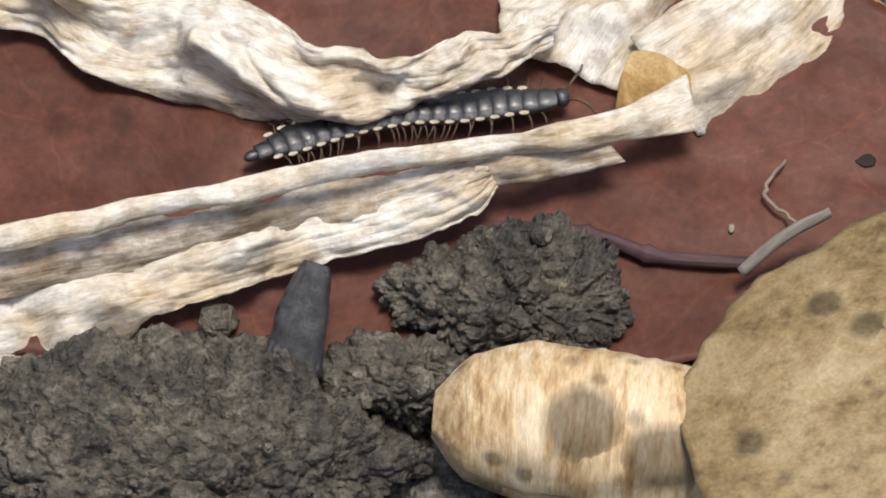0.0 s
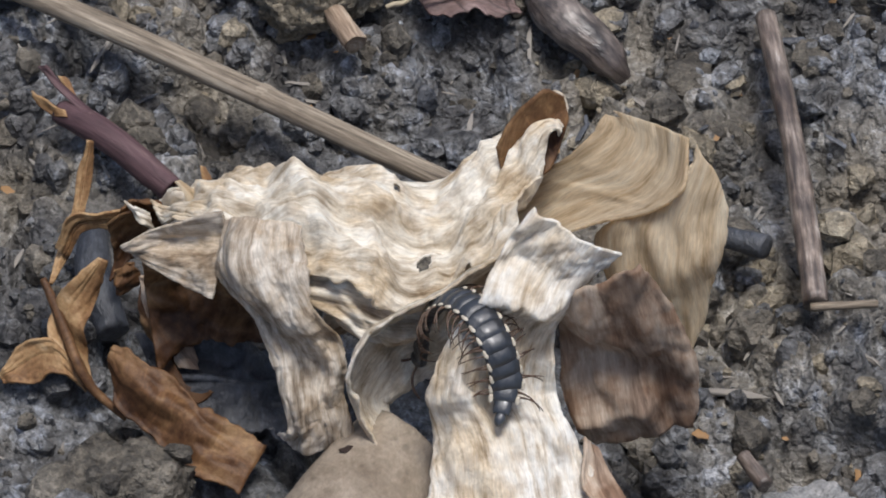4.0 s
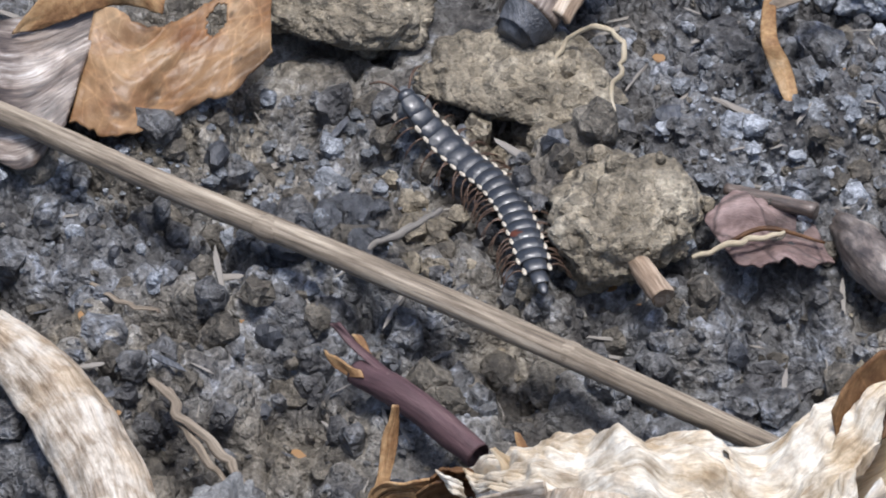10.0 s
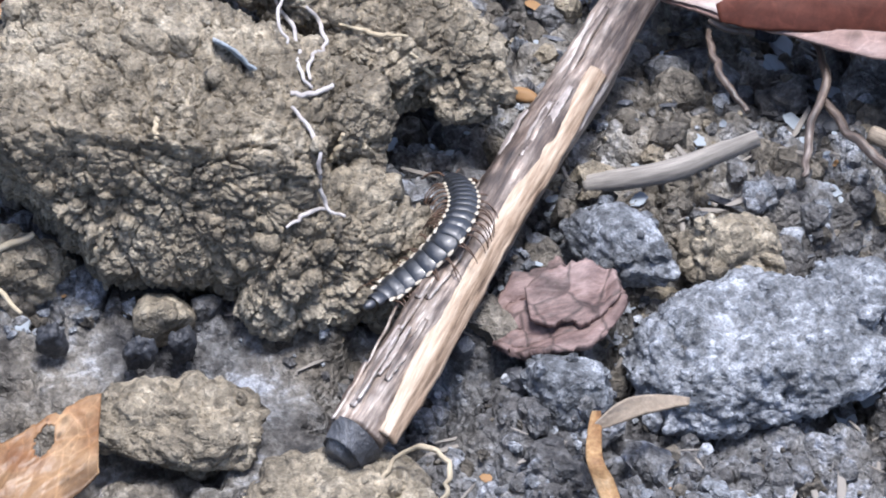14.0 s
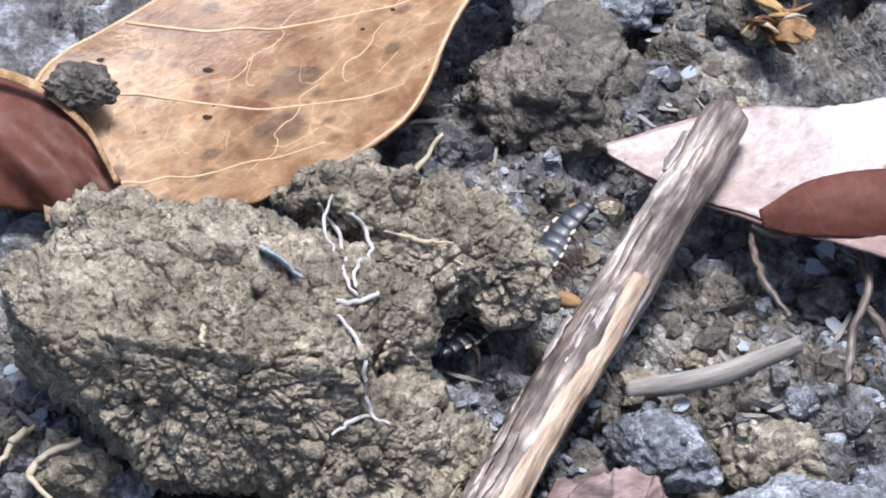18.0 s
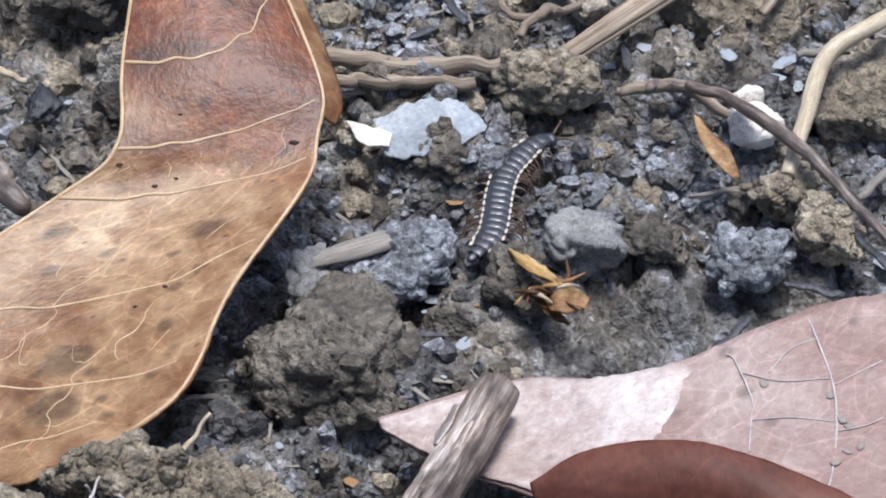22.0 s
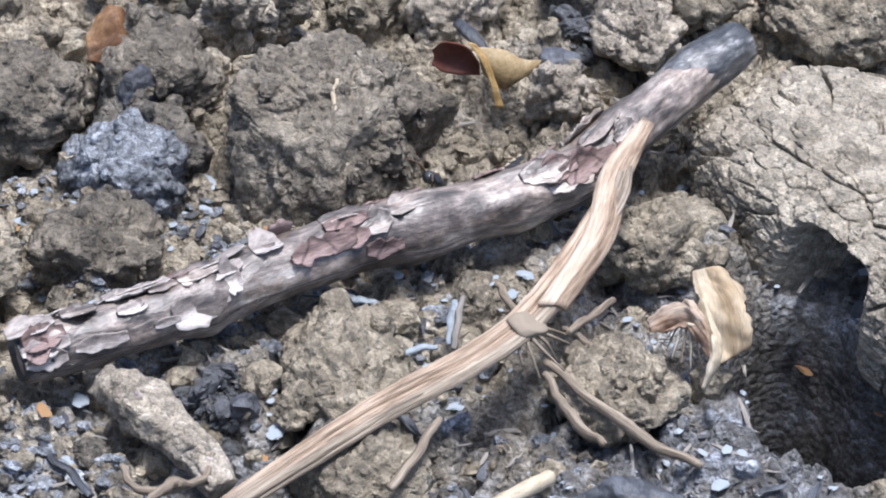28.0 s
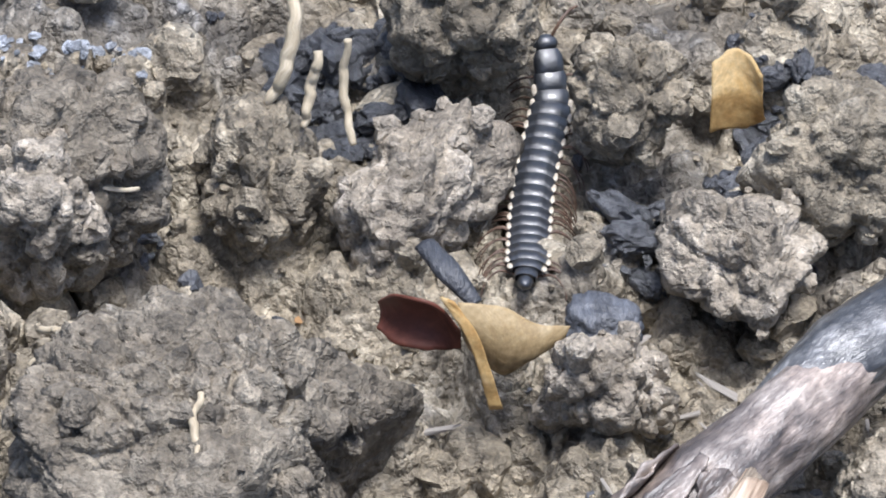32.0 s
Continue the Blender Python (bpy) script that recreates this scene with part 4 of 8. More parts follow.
for at, r in [((-28.9, 348.3, 5), 1.12), ((-5.4, 334.9, 5.1), 1.12)]:
    x, y, z = at
    stem_part("straw_node", [(x - 0.9, y + 0.5, z + 0.02, 0.9), (x, y, z, r), (x + 0.9, y - 0.5, z - 0.02, 0.9)], STRAW, straw, "slightly swollen node", nu=14, nv=14, rough=0.03)
twig = base("purple_twig", (-17.1, 332.1, 0), "broken purple-brown hollow twig with torn ends", "twig")
stem_part("twig_shell", [(-21.9, 335.1, 3, 1.05), (-18.8, 332.2, 4, 1.2), (-15.4, 328.8, 4, 1.2), (-12.6, 325.7, 4, 1.1)], PURPLE, twig, nu=40, nv=16, rough=0.07, hollow=1.5)
blade_part("torn_strip", [(-23.8, 339.6, 3.5, 0.3, -0.4, 0.5, 20), (-21.8, 336.9, 4, 0.5, -0.1, 0, 40), (-19.3, 333.2, 5, 0.4, 0.1, -0, 40)], PURPLE, twig, "torn outer strip", nu=20, nv=8, wrinkle=0.2, ragged=0.2, seed=281)
for k, rows in enumerate([[(-24.2, 336.9, 3, 0.1, -0.4, 0, 10), (-22.9, 335.4, 3.5, 0.1, -0.3, -0.5, 20), (-21.3, 333.8, 4, 0.1, -0.4, 0, 10)], [(-21.9, 338, 4, 0.4, -0.2, 0, 10), (-21.1, 336.5, 4, 0.3, -0.3, 0, 20), (-20.5, 334.9, 4, 0.3, -0.1, 0, 10)]]):
    blade_part("pith_shred", rows, OCHRE, twig, "orange pith shred", nu=16, nv=8, ragged=0.3, seed=283 + k)
clod("stone", (-32.2, 321.9, 1), (3.9, 3.6, 3.2), STONE, "blocky grey stone on dark soil", "stone", sub=5, rough=0.25, crumb=0.16, cell=1.5, seed=8, blocky=2.5)
stem("brown_twig", [(35.9, 344.5, 4, 0.9), (37.6, 328.3, 5, 1.0), (38.7, 313.9, 4, 1.1)], BARK, "straight grey-brown twig with a snapped end", "twig", nu=40, nv=12)
clod("stone", (39.4, 293.1, 0), (5.3, 6.0, 3.5), STONE, "angular grey stone with a flat top", "stone", sub=5, rough=0.3, crumb=0.18, cell=1.3, seed=10, blocky=2.6, turn=20)

# ---- clod and stick ----
big = base("clay_clod", (-19.4, 391, 0), "large brown clay clod with crumbly ledges and overhangs", "clod")
clod_part("clod_body", (-23.6, 400.2, 9.5), (19.8, 12.6, 10.5), CLAY, big, sub=8, rough=0.3, crumb=0.2, seed=15, crack=0.03, cut=16)
clod_part("clod_lobe", (-5.6, 392.2, 3.6), (5.4, 4.6, 5.2), CLAY, big, sub=6, rough=0.3, crumb=0.2, seed=23, turn=-20)
clod_part("clod_ledge", (-3.4, 411.2, 10.4), (8.0, 5.6, 5.4), CLAY, big, sub=7, rough=0.3, crumb=0.2, seed=17, turn=15)
clod_part("clod_ledge", (0.8, 409.4, 8.7), (4.8, 3.6, 3.7), CLAY, big, sub=6, rough=0.3, crumb=0.2, seed=37, turn=-10)
clod_part("clod_foot", (-11.5, 392.4, 5), (8.5, 6.5, 7.5), CLAY, big, sub=7, rough=0.3, crumb=0.2, seed=18, turn=20)
clod_part("clod_crest", (-11.8, 413.5, 14), (6, 4, 4), CLAY, big, sub=6, rough=0.3, crumb=0.22, seed=19)
clod_part("clod_bridge", (-10.8, 400.6, 10.5), (6.4, 6.5, 7.5), CLAY, big, sub=7, rough=0.3, crumb=0.2, seed=29, turn=30)
clod_part("clod_shoulder", (-30, 406, 14.5), (8.5, 6, 5.5), CLAY, big, sub=7, rough=0.3, crumb=0.2, seed=27, turn=-15)
stick = base("stick", (-6.2, 373.1, 0), "weathered stick with split grey bark, bare wood and a charred end", "stick")
stem_part("bark", [(-7.9, 371.6, 4, 2.35), (-2.4, 382, 5, 2.5), (11.2, 409.8, 6, 2.5), (21.7, 430.6, 8, 2.1)], BARK, stick, nu=160, nv=26, rough=0.07, grooves=6, seed=3)
blade_part("bare_wood", [(-5.2, 370.6, 5.1, 0.6, -0.3, -0.5, -40), (-1.9, 377.3, 6.3, 1.1, -0.3, -0.7, -40), (4.6, 392, 7.2, 1.1, -0.3, -0.6, -40), (9.4, 402, 7.5, 1.0, -0.3, -0.5, -40), (13.4, 410.4, 8.0, 0.6, -0.2, -0.4, -30)], WOOD, stick, "strip of bare pale wood", nu=80, nv=12, wrinkle=0.25, ridges=4, ridge=0.1, ragged=0.2, seed=33, thick=0.5)
stem_part("charred_end", [(-9, 370.1, 3.6, 1.9), (-7.7, 371.6, 4, 2.5)], CHAR, stick, "black charred hollow end", nu=14, nv=20, hollow=1.0, rough=0.08)

rng = np.random.default_rng(8)
SPINE = glide([(-7.9, 371.6, 4, 2.35), (-2.4, 382, 5, 2.5), (11.2, 409.8, 6, 2.5), (21.7, 430.6, 8, 2.1)], 160)
for k in range(18):
    i = int(rng.uniform(6, 150))
    c, r = SPINE[i, :3], SPINE[i, 3]
    t = SPINE[i + 1, :3] - c
    t = t / np.linalg.norm(t)
    side = np.cross(t, (0, 0, 1))
    side /= np.linalg.norm(side)
    th = rng.uniform(1.2, 2.9)
    n = side * math.cos(th) + np.cross(side, t) * math.sin(th)
    across = np.cross(n, t) * rng.uniform(0.25, 0.7)
    half = rng.uniform(2.0, 6.0)
    rows = [(*(c + n * (r * 1.02 + lift) + t * half * f), *(across * w), -22) for f, lift, w in ((-1, 0.0, 0.5), (-0.3, 0.05, 1.0), (0.4, 0.06, 0.8), (1, 0.04 + rng.uniform(0, 0.3), 0.5))]
    blade_part("bark_flake", rows, (BARK, BARK, WHITESCALE)[k % 3], stick, nu=22, nv=8, wrinkle=0.4, ragged=0.7, seed=900 + k, thick=0.2)

# ---- tan leaf, pink leaf ----
tan = base("tan_leaf", (-23.8, 428.6, 0), "large tan leaf with pale veins and brown spots, tip curled up", "leaf")
TAN_ROWS = [
    (-29.2, 423.4, 3.5, 9.3, -0.5, 1.5, 5), (-23.3, 433.5, 6, 16.6, -3.9, 1, 12), (-16.3, 442.7, 8.5, 14.6, -1, 0.5, 12), (-6.1, 453.4, 11.5, 11.2, -0.4, 0.5, 8), (-2.9, 457.9, 14, 9.2, 0.2, 0, 2),
    (-2.4, 463.9, 17.5, 9.2, -1, -0.5, -10), (-3.8, 474.9, 21.5, 6.4, -0.5, -0.5, -14), (-5.6, 479.6, 24, 4.8, -4.4, -1, -15), (-7.6, 487.4, 25.2, 2.6, -1.3, -0.4, -12), (-9.2, 492.9, 26, 0.6, -0.3, 0, 0)]
blade_part("leaf_blade", TAN_ROWS, TAN, tan, nu=150, nv=44, ragged=0.01, wrinkle=0.04, seed=30, thick=0.3)
tip = tan.children[0].data.attributes.new("clay", "FLOAT", "POINT")
along, over = np.repeat(np.linspace(0, 1, 150), 44), np.tile(np.linspace(-1, 1, 44), 150)
tip.data.foreach_set("value", np.clip((along - 0.345 + 0.04 * over) / 0.16 + 1.6 * fbm2(along * 14, over * 2, 5, 3), 0, 1).astype(np.float32))
RIB = glide(TAN_ROWS, 150)


def leaf_point(u, v, lift=0.3):
    """A place on the tan leaf: 0 to 1 along, -1 to 1 across."""
    i = min(int(u * 149), 148)
    c, a, k = RIB[i, :3], RIB[i, 3:6], math.radians(RIB[i, 6]) + 1e-4
    t = RIB[i + 1, :3] - RIB[i, :3]
    w = np.linalg.norm(a)
    n = np.cross(a / w, t / np.linalg.norm(t))
    n /= np.linalg.norm(n)
    return tuple(c + a * math.sin(v * k) / k + n * (w * (1 - math.cos(v * k)) / k + lift))


VEIN = surface("pale_leaf_vein", [(0.34, 0.235, 0.13), (0.45, 0.33, 0.2), (0.54, 0.42, 0.28)], 0.5, bump=0.1, coords="UV")
for side, tone in ((-1, 1), (1, 1)):
    stem_part("leaf_rim", [(*leaf_point(u, side * 0.985, 0.05), 0.2) for u in np.linspace(0.08, 0.95, 24)], VEIN, tan, "pale leaf rim", nu=90, nv=6, rough=0.02)
for k, (u0, v0, u1, v1) in enumerate([(0.03, -1, 0.06, 0.7), (0.12, -1, 0.13, 0.86), (0.21, -1, 0.25, 0.9), (0.33, -1, 0.37, 0.9), (0.44, -1, 0.50, 0.9), (0.56, -1, 0.63, 0.9), (0.68, -1, 0.75, 0.85), (0.79, -1, 0.86, 0.8)]):
    pts = [(*leaf_point(u0 + (u1 - u0) * f * f + 0.03 * f ** 5, v0 + (v1 - v0) * f, 0.13), 0.19 - 0.11 * f) for f in np.linspace(0.02, 1, 12)]
    stem_part("leaf_vein", pts, VEIN, tan, nu=50, nv=6, rough=0.05)
    for q in range(5 if k < 4 else 0):
        f = 0.12 + 0.18 * q
        u, v = u0 + (u1 - u0) * f * f, v0 + (v1 - v0) * f
        if q % 2 == 0:
            stem_part("fine_vein", [(*leaf_point(min(0.96, u + 0.105 * g), v + 0.07 * math.sin(4 * g + 2 * q + k) + 0.03 * math.sin(15 * g + q), 0.1), 0.07) for g in np.linspace(0, 1, 12)], VEIN, tan, nu=30, nv=5, rough=0.05)
        stem_part("fine_vein", [(*leaf_point(min(0.96, u + 0.05 + 0.02 * math.sin(3 * g + q)), v + 0.17 * g, 0.11), 0.06) for g in np.linspace(0, 1, 6)], VEIN, tan, nu=16, nv=5, rough=0.05)
rng = np.random.default_rng(77)
for k in range(26):
    p = leaf_point(rng.uniform(0.05, 0.95), rng.uniform(-0.85, 0.85), 0.14)
    r = rng.uniform(0.18, 0.5)
    clod_part("brown_spot", p, (r, r * 0.8, 0.07), DARKLEAF, tan, sub=3, rough=0.6, crumb=0.0, seed=k)
blade_part("curled_lobe", [(-3.7, 486.6, 23.5, 2, -3.5, -1, 0), (-1.2, 485.6, 22.2, 0.8, -3.2, -1.2, 15), (0.7, 485.3, 20.8, -0.3, -2.2, -0.8, 25), (2, 485, 20.2, -0.5, -0.8, -0.2, 10)], TAN, tan, "side lobe curled over", nu=40, nv=24, wrinkle=0.2, ragged=0.03, seed=31, thick=0.3)
blade_part("curled_margin", [(*(np.array(leaf_point(u, 1.0, -0.5)) + (0.5, 0, -0.7)), 0.35 + 1.1 * math.sin(math.pi * f), 0.15, -0.5 - 0.9 * math.sin(math.pi * f), 12) for u, f in zip(np.linspace(0.5, 0.74, 7), np.linspace(0.04, 0.96, 7))], TAN, tan, "brown underside curled out below the rim", nu=40, nv=10, wrinkle=0.1, ragged=0.1, seed=36, thick=0.2)
pink = base("pink_leaf", (35.3, 430.5, 0), "pale pinkish glossy leaf with a red-brown folded edge", "leaf")
blade_part("leaf_blade", [
    (11.1, 431.7, 3, 0.1, -0.7, 0, 0), (20.4, 429.8, 4, -2.4, -4.7, -1, 5), (30.7, 425.5, 6, -3.6, -7, -1, 8), (47.1, 423.5, 8.5, -3.6, -14.7, -0.5, 8), (64.4, 424, 9, -1.7, -16.7, -0, 8)],
    PINK, pink, nu=80, nv=30, ragged=0.02, wrinkle=0.3, seed=32, thick=0.3)

for pts, r in [([(49.4, 437, 9.9), (49.9, 435.1, 9.8), (51.1, 428.9, 9.3), (51.0, 423.5, 9.0), (50.0, 417.3, 8.8), (48, 412, 8.6)], 0.17), ([(42.0, 433.4, 9.0), (42.7, 432.6, 8.9), (43.9, 428, 8.6), (43.7, 425.8, 8.5), (43.2, 421.5, 8.4)], 0.14),
               ([(50.1, 434.4, 9.7), (47.7, 433.4, 9.4), (45.6, 430.9, 9.0)], 0.09), ([(51.2, 428.8, 9.3), (53.5, 430.2, 9.4), (55.7, 431.5, 9.5)], 0.1), ([(51.0, 423.2, 9.0), (53.5, 423.7, 9.1), (55.2, 424.7, 9.0)], 0.09), ([(43.1, 431.3, 8.7), (46.5, 429.7, 9.1), (50.9, 429.5, 9.4)], 0.08), ([(43.7, 425.4, 8.5), (47.2, 425.3, 8.8), (50.9, 424.4, 9.0)], 0.08)]:
    stem_part("leaf_vein", [(x, y, z - 0.02, r * 0.65) for x, y, z in pts], WHITEROOT, pink, "pale raised vein", nu=40, nv=6)
for k, p in enumerate([(50.8, 427.7, 9.1), (51.6, 424.5, 9.1), (52.2, 423.8, 9.0), (50.6, 419.3, 9.0), (53.0, 421.1, 9.2), (45.1, 429.7, 8.8), (51.7, 420.5, 9.1)]):
    clod_part("grey_speck", p, (0.35 + 0.12 * math.sin(3 * k), 0.5, 0.08), GREYWOOD, pink, "grey speck of lichen", sub=3, rough=0.6, crumb=0.0, seed=k, turn=40 * k)

# thin whitish layer over the left part, standing in for its highlight
blade_part("bleached_patch", [(11.2, 431.1, 3.5, 0.1, -0.5, -0.1, 0), (20.5, 429.2, 4.6, -2.2, -4.4, -1, 5), (26, 427, 5.6, -3.0, -5.5, -1, 6), (33.1, 425.3, 6.8, -3.5, -7.4, -0.9, 8), (37.2, 424.7, 6.9, -3.4, -8.6, -0.8, 8)],
    PINKWHITE, pink, "whitish part, glossy highlight put into its colour", nu=80, nv=30, ragged=0.06, wrinkle=0.3, seed=32, thick=0.1)

# ---- branch ----
BRANCH_ROWS = [(14.9, 506, 4, 2.6), (22.5, 508.8, 4.5, 2.9), (30.4, 512, 5, 2.8), (46.5, 519.9, 6, 3.0), (68.2, 529.1, 6, 3.0), (78.6, 538, 8, 2.7), (88.3, 547.5, 9, 2.3)]
branch = base("branch", (34.9, 513.5, 0), "peeling grey-brown branch with white bark scales and a charred tip", "branch")
stem_part("branch_bark", BRANCH_ROWS, SCALY, branch, nu=220, nv=32, rough=0.10, knots=((0.36, 0.25), (0.56, 0.22)), seed=5)
stem_part("charred_tip", [(80, 539.9, 8.3, 2.1), (82.8, 542.8, 8.6, 2.55), (86.3, 545.6, 9, 2.6), (89.5, 548.6, 9.2, 2.3)], SHINYCHAR, branch, "black scorched tip", nu=30, nv=20, rough=0.09)
stem_part("charred_foot", [(14.4, 505.8, 3.9, 2.2), (17.2, 506.8, 4.2, 2.8)], CHAR, branch, "blackened broken end", nu=16, nv=18, rough=0.12, hollow=0.4)
clod_part("side_stub", (68, 527.1, 5), (1.6, 1.3, 1.4), CHAR, branch, "dark knot", sub=4, crumb=0.08, seed=6)
clod_part("side_stub", (45.5, 519.4, 7), (1.5, 1.2, 1.2), BARK, branch, "knot", sub=4, crumb=0.1, seed=7)
LINE = glide(BRANCH_ROWS, 240)
rng = np.random.default_rng(5)
for k in range(56):
    i = int(5 + 190 * rng.random() ** 1.3)
    c, r = LINE[i, :3], LINE[i, 3] * 1.05
    t = LINE[i + 1, :3] - c
    t = t / np.linalg.norm(t)
    side = np.cross(t, (0, 0, 1))
    side /= np.linalg.norm(side)
    up = np.cross(side, t)
    th = rng.uniform(0.3, 2.8)
    n = side * math.cos(th) + up * math.sin(th)
    wide = rng.uniform(0.5, 1.9)
    across = np.cross(n, t) * wide
    half = rng.uniform(0.8, 3.6)
    hug = -math.degrees(wide / r)
    curl = rng.uniform(0, 0.45)
    rows = [(*(c + n * (r + lift) + t * half * f), *(across * w), hug * w) for f, lift, w in ((-1, 0.0, 0.45), (-0.4, 0.08, 1.0), (0.4, 0.1, 0.85), (1, 0.05 + curl, 0.4))]
    blade_part("bark_scale", rows, (WHITESCALE if i < 110 and k % 3 else SCALY if k % 2 else PINKBARK), branch, nu=24, nv=12, wrinkle=0.5, crumple=0.25, ragged=0.8, seed=400 + k, thick=0.16)
stalk = base("straw_stalk", (59.8, 509.9, 0), "frayed flattened straw-brown stalk lying across a branch", "stalk")
for k in range(6):
    o = (k - 2.5) * 0.42
    rows = [(29.9, 481.4, 3, 0.5), (47.5, 494.1, 6, 0.75), (62.8, 504.7, 8, 0.85), (72.9, 520.7, 10, 0.8), (75.8, 529.4, 10, 0.6), (78.3, 533.8, 10.5, 0.4)]
    rows = [(x + o * (1.1 if 0 < n < 4 else 0.6) * 0.55, y - o * 0.7, z + 0.25 * math.sin(2.1 * k + n), r * (0.8 + 0.25 * math.sin(k * 5 + n))) for n, (x, y, z, r) in enumerate(rows)]
    stem_part("straw_strand", rows, STRAW if k % 3 else WOOD, stalk, nu=90, nv=8, rough=0.08, grooves=3, flat=0.6, seed=300 + k)
clod_part("straw_joint", (63.4, 504.7, 8), (2.1, 1.8, 1.3), STRAW, stalk, "frayed joint", sub=4, crumb=0.1, seed=31)
blade_part("bare_strip", [(66.3, 506.8, 9, 1.4, 0.1, -0.5, -40), (71.7, 515.8, 10.5, 1.5, -0.1, -0.5, -40), (74.4, 525.6, 10.5, 1.6, 0.2, -0.5, -40), (78, 532.9, 11, 0.7, -0.2, 0, -20)], WOOD, stalk, "smooth bare strip", nu=50, nv=12, wrinkle=0.2, ridges=3, seed=32, thick=0.5)
for k in range(10):
    x, y, z = (63.4, 504.7, 8)
    a = -1.9 + k * 0.42
    root_rows = [(x, y, z, 0.28), (x + 2.2 * math.cos(a), y + 2.2 * math.sin(a), z - 0.5, 0.2), (x + (3.5 + k % 3) * math.cos(a + 0.2), y + (3.5 + k % 3) * math.sin(a + 0.2), z - 2 - (k % 2), 0.08)]
    stem_part("loose_fibre", root_rows, STRAW, stalk, nu=16, nv=6, rough=0.05)
clod("clay_clod", (47, 540.9, 4), (10, 9, 9), SHADECLAY, "large brown crumbly clay clod", sub=7, crumb=0.2, cell=3.5, seed=40)
slab_v, slab_f = lump((103.6, 526.5, 0.5), (13.5, 24, 8.5), sub=8, rough=0.12, crumb=0.03, cell=5.0, seed=42, crack=0.15, blocky=3.4, turn=33)
hole = np.exp(-(np.hypot(slab_v[:, 0] - 93.4, slab_v[:, 1] - 516.4) / 4.8) ** 4) * np.clip((7.4 - slab_v[:, 2]) / 2.2, 0, 1)
slab_v[:, :2] += hole[:, None] * np.array((7.5, 6.0))
thing("cracked_clay_slab", slab_v, slab_f, PALECLAY, "cracked light-brown clay slab with deep fissures and an undercut edge", "clay slab")


# ---- small things: short makers ----
def root(rows, r, material=FIBRE, name="root_fibre", label="thin pale root fibre", category="root", group="root fibres", **shape):
    fine = glide(np.array(rows), 4 * len(rows))
    k = np.arange(len(fine))
    wave = np.stack([fbm2(k * 0.7 + fine[0, 0], 0 * k + q, 5 + q, 2) for q in (1.5, 4.5, 7.5)], 1)
    fine = fine + wave * min(2.2, 0.6 + 1.8 * r) * np.array([1, 1, 0.5])
    rows = [(*p, r * (0.55 + 0.5 * math.sin(math.pi * (0.12 + 0.76 * n / (len(fine) - 1))) + 0.5 * fbm2(np.array([n * 0.6]), np.array([r * 50]), 3)[0])) for n, p in enumerate(fine)]
    return stem(name, rows, material, label, category, group, **{"nu": 40, "nv": 8, "rough": 0.08, **shape})


# first leaves: details
blade_part("stalk_rib", [
    (-39.1, 240.4, 10, -0, -0.5, -1, -60), (-24.3, 244.4, 11, 0, -0.6, -1, -70), (-10.2, 248.7, 10.5, 0, -0.1, -1.5, -70), (-0.4, 252.2, 9, 0.5, -0.4, -1, -60), (10.1, 255.8, 8, 0.7, -0.7, -1, -45), (15.5, 258.8, 7.5, 0.5, -2.1, -0.5, -20)],
    SUNLITPALE, heap, nu=80, nv=16, wrinkle=0.25, ridges=4, ridge=0.12, crumple=0.35, seed=51)
blade_part("stalk_sheath", [
    (-39.2, 239.3, 7, 0.1, -1.9, -1, -40), (-24.3, 243.6, 7.5, 0.1, -1.4, -1.5, -45), (-16, 245.8, 7.5, 0.3, -1.1, -1.5, -45), (-6.5, 249.6, 7, 0.5, -0.8, -1, -45), (0.5, 251.5, 7, 0.5, -0.8, -1, -40), (9.7, 254.8, 6.5, 1, -0.7, -0.5, -20)],
    GREYTAN, heap, nu=80, nv=16, wrinkle=0.5, ridges=5, ridge=0.15, ragged=0.25, crumple=0.5, seed=52)
blade_part("pale_shred", [
    (-38.3, 237.6, 5, 0.3, -3.7, -1, -30), (-27.4, 240.2, 5.5, -0.2, -3.7, -1.5, -40), (-21.1, 242.1, 6, -0.1, -2.2, -1, -40), (-12, 245.7, 6, 0.5, -1.5, -1, -35), (-1.9, 250.1, 6, 0.9, -1.6, -1, -35), (0.9, 251.8, 6.5, 0.5, -0.6, -0.5, -10)],
    SUNLITPALE, heap, "torn pale shreds of dry leaf below a stalk", nu=120, nv=36, wrinkle=0.7, ridges=6, ridge=0.2, ragged=0.2, crumple=0.8, seed=53)
blade_part("pale_crumpled_leaf", [
    (-45.4, 265.5, 5, 0.1, -2.1, -1, -30), (-35.5, 265.7, 6, 0.3, -1.9, -2, -40), (-29.5, 263, 5.5, -0.1, -2.5, -1.5, -40), (-22.9, 262.7, 6, 0.6, -4.4, -2, -45), (-17.8, 261, 6.5, 0.6, -4, -2.5, -45), (-12.5, 259.1, 6.5, 0.3, -2.6, -2.5, -50), (-6.3, 258.9, 7, 0.3, -1.5, -2, -50), (-0.5, 261.1, 7.5, -0.1, -1.1, -1.5, -40), (5.3, 264.4, 7, -0.2, -0.8, -1, -20)],
    SUNLITPALE, heap, "crumpled pale dry leaf, almost white", nu=150, nv=44, wrinkle=1.1, ridges=4, ridge=0.2, crumple=1.1, seed=55)
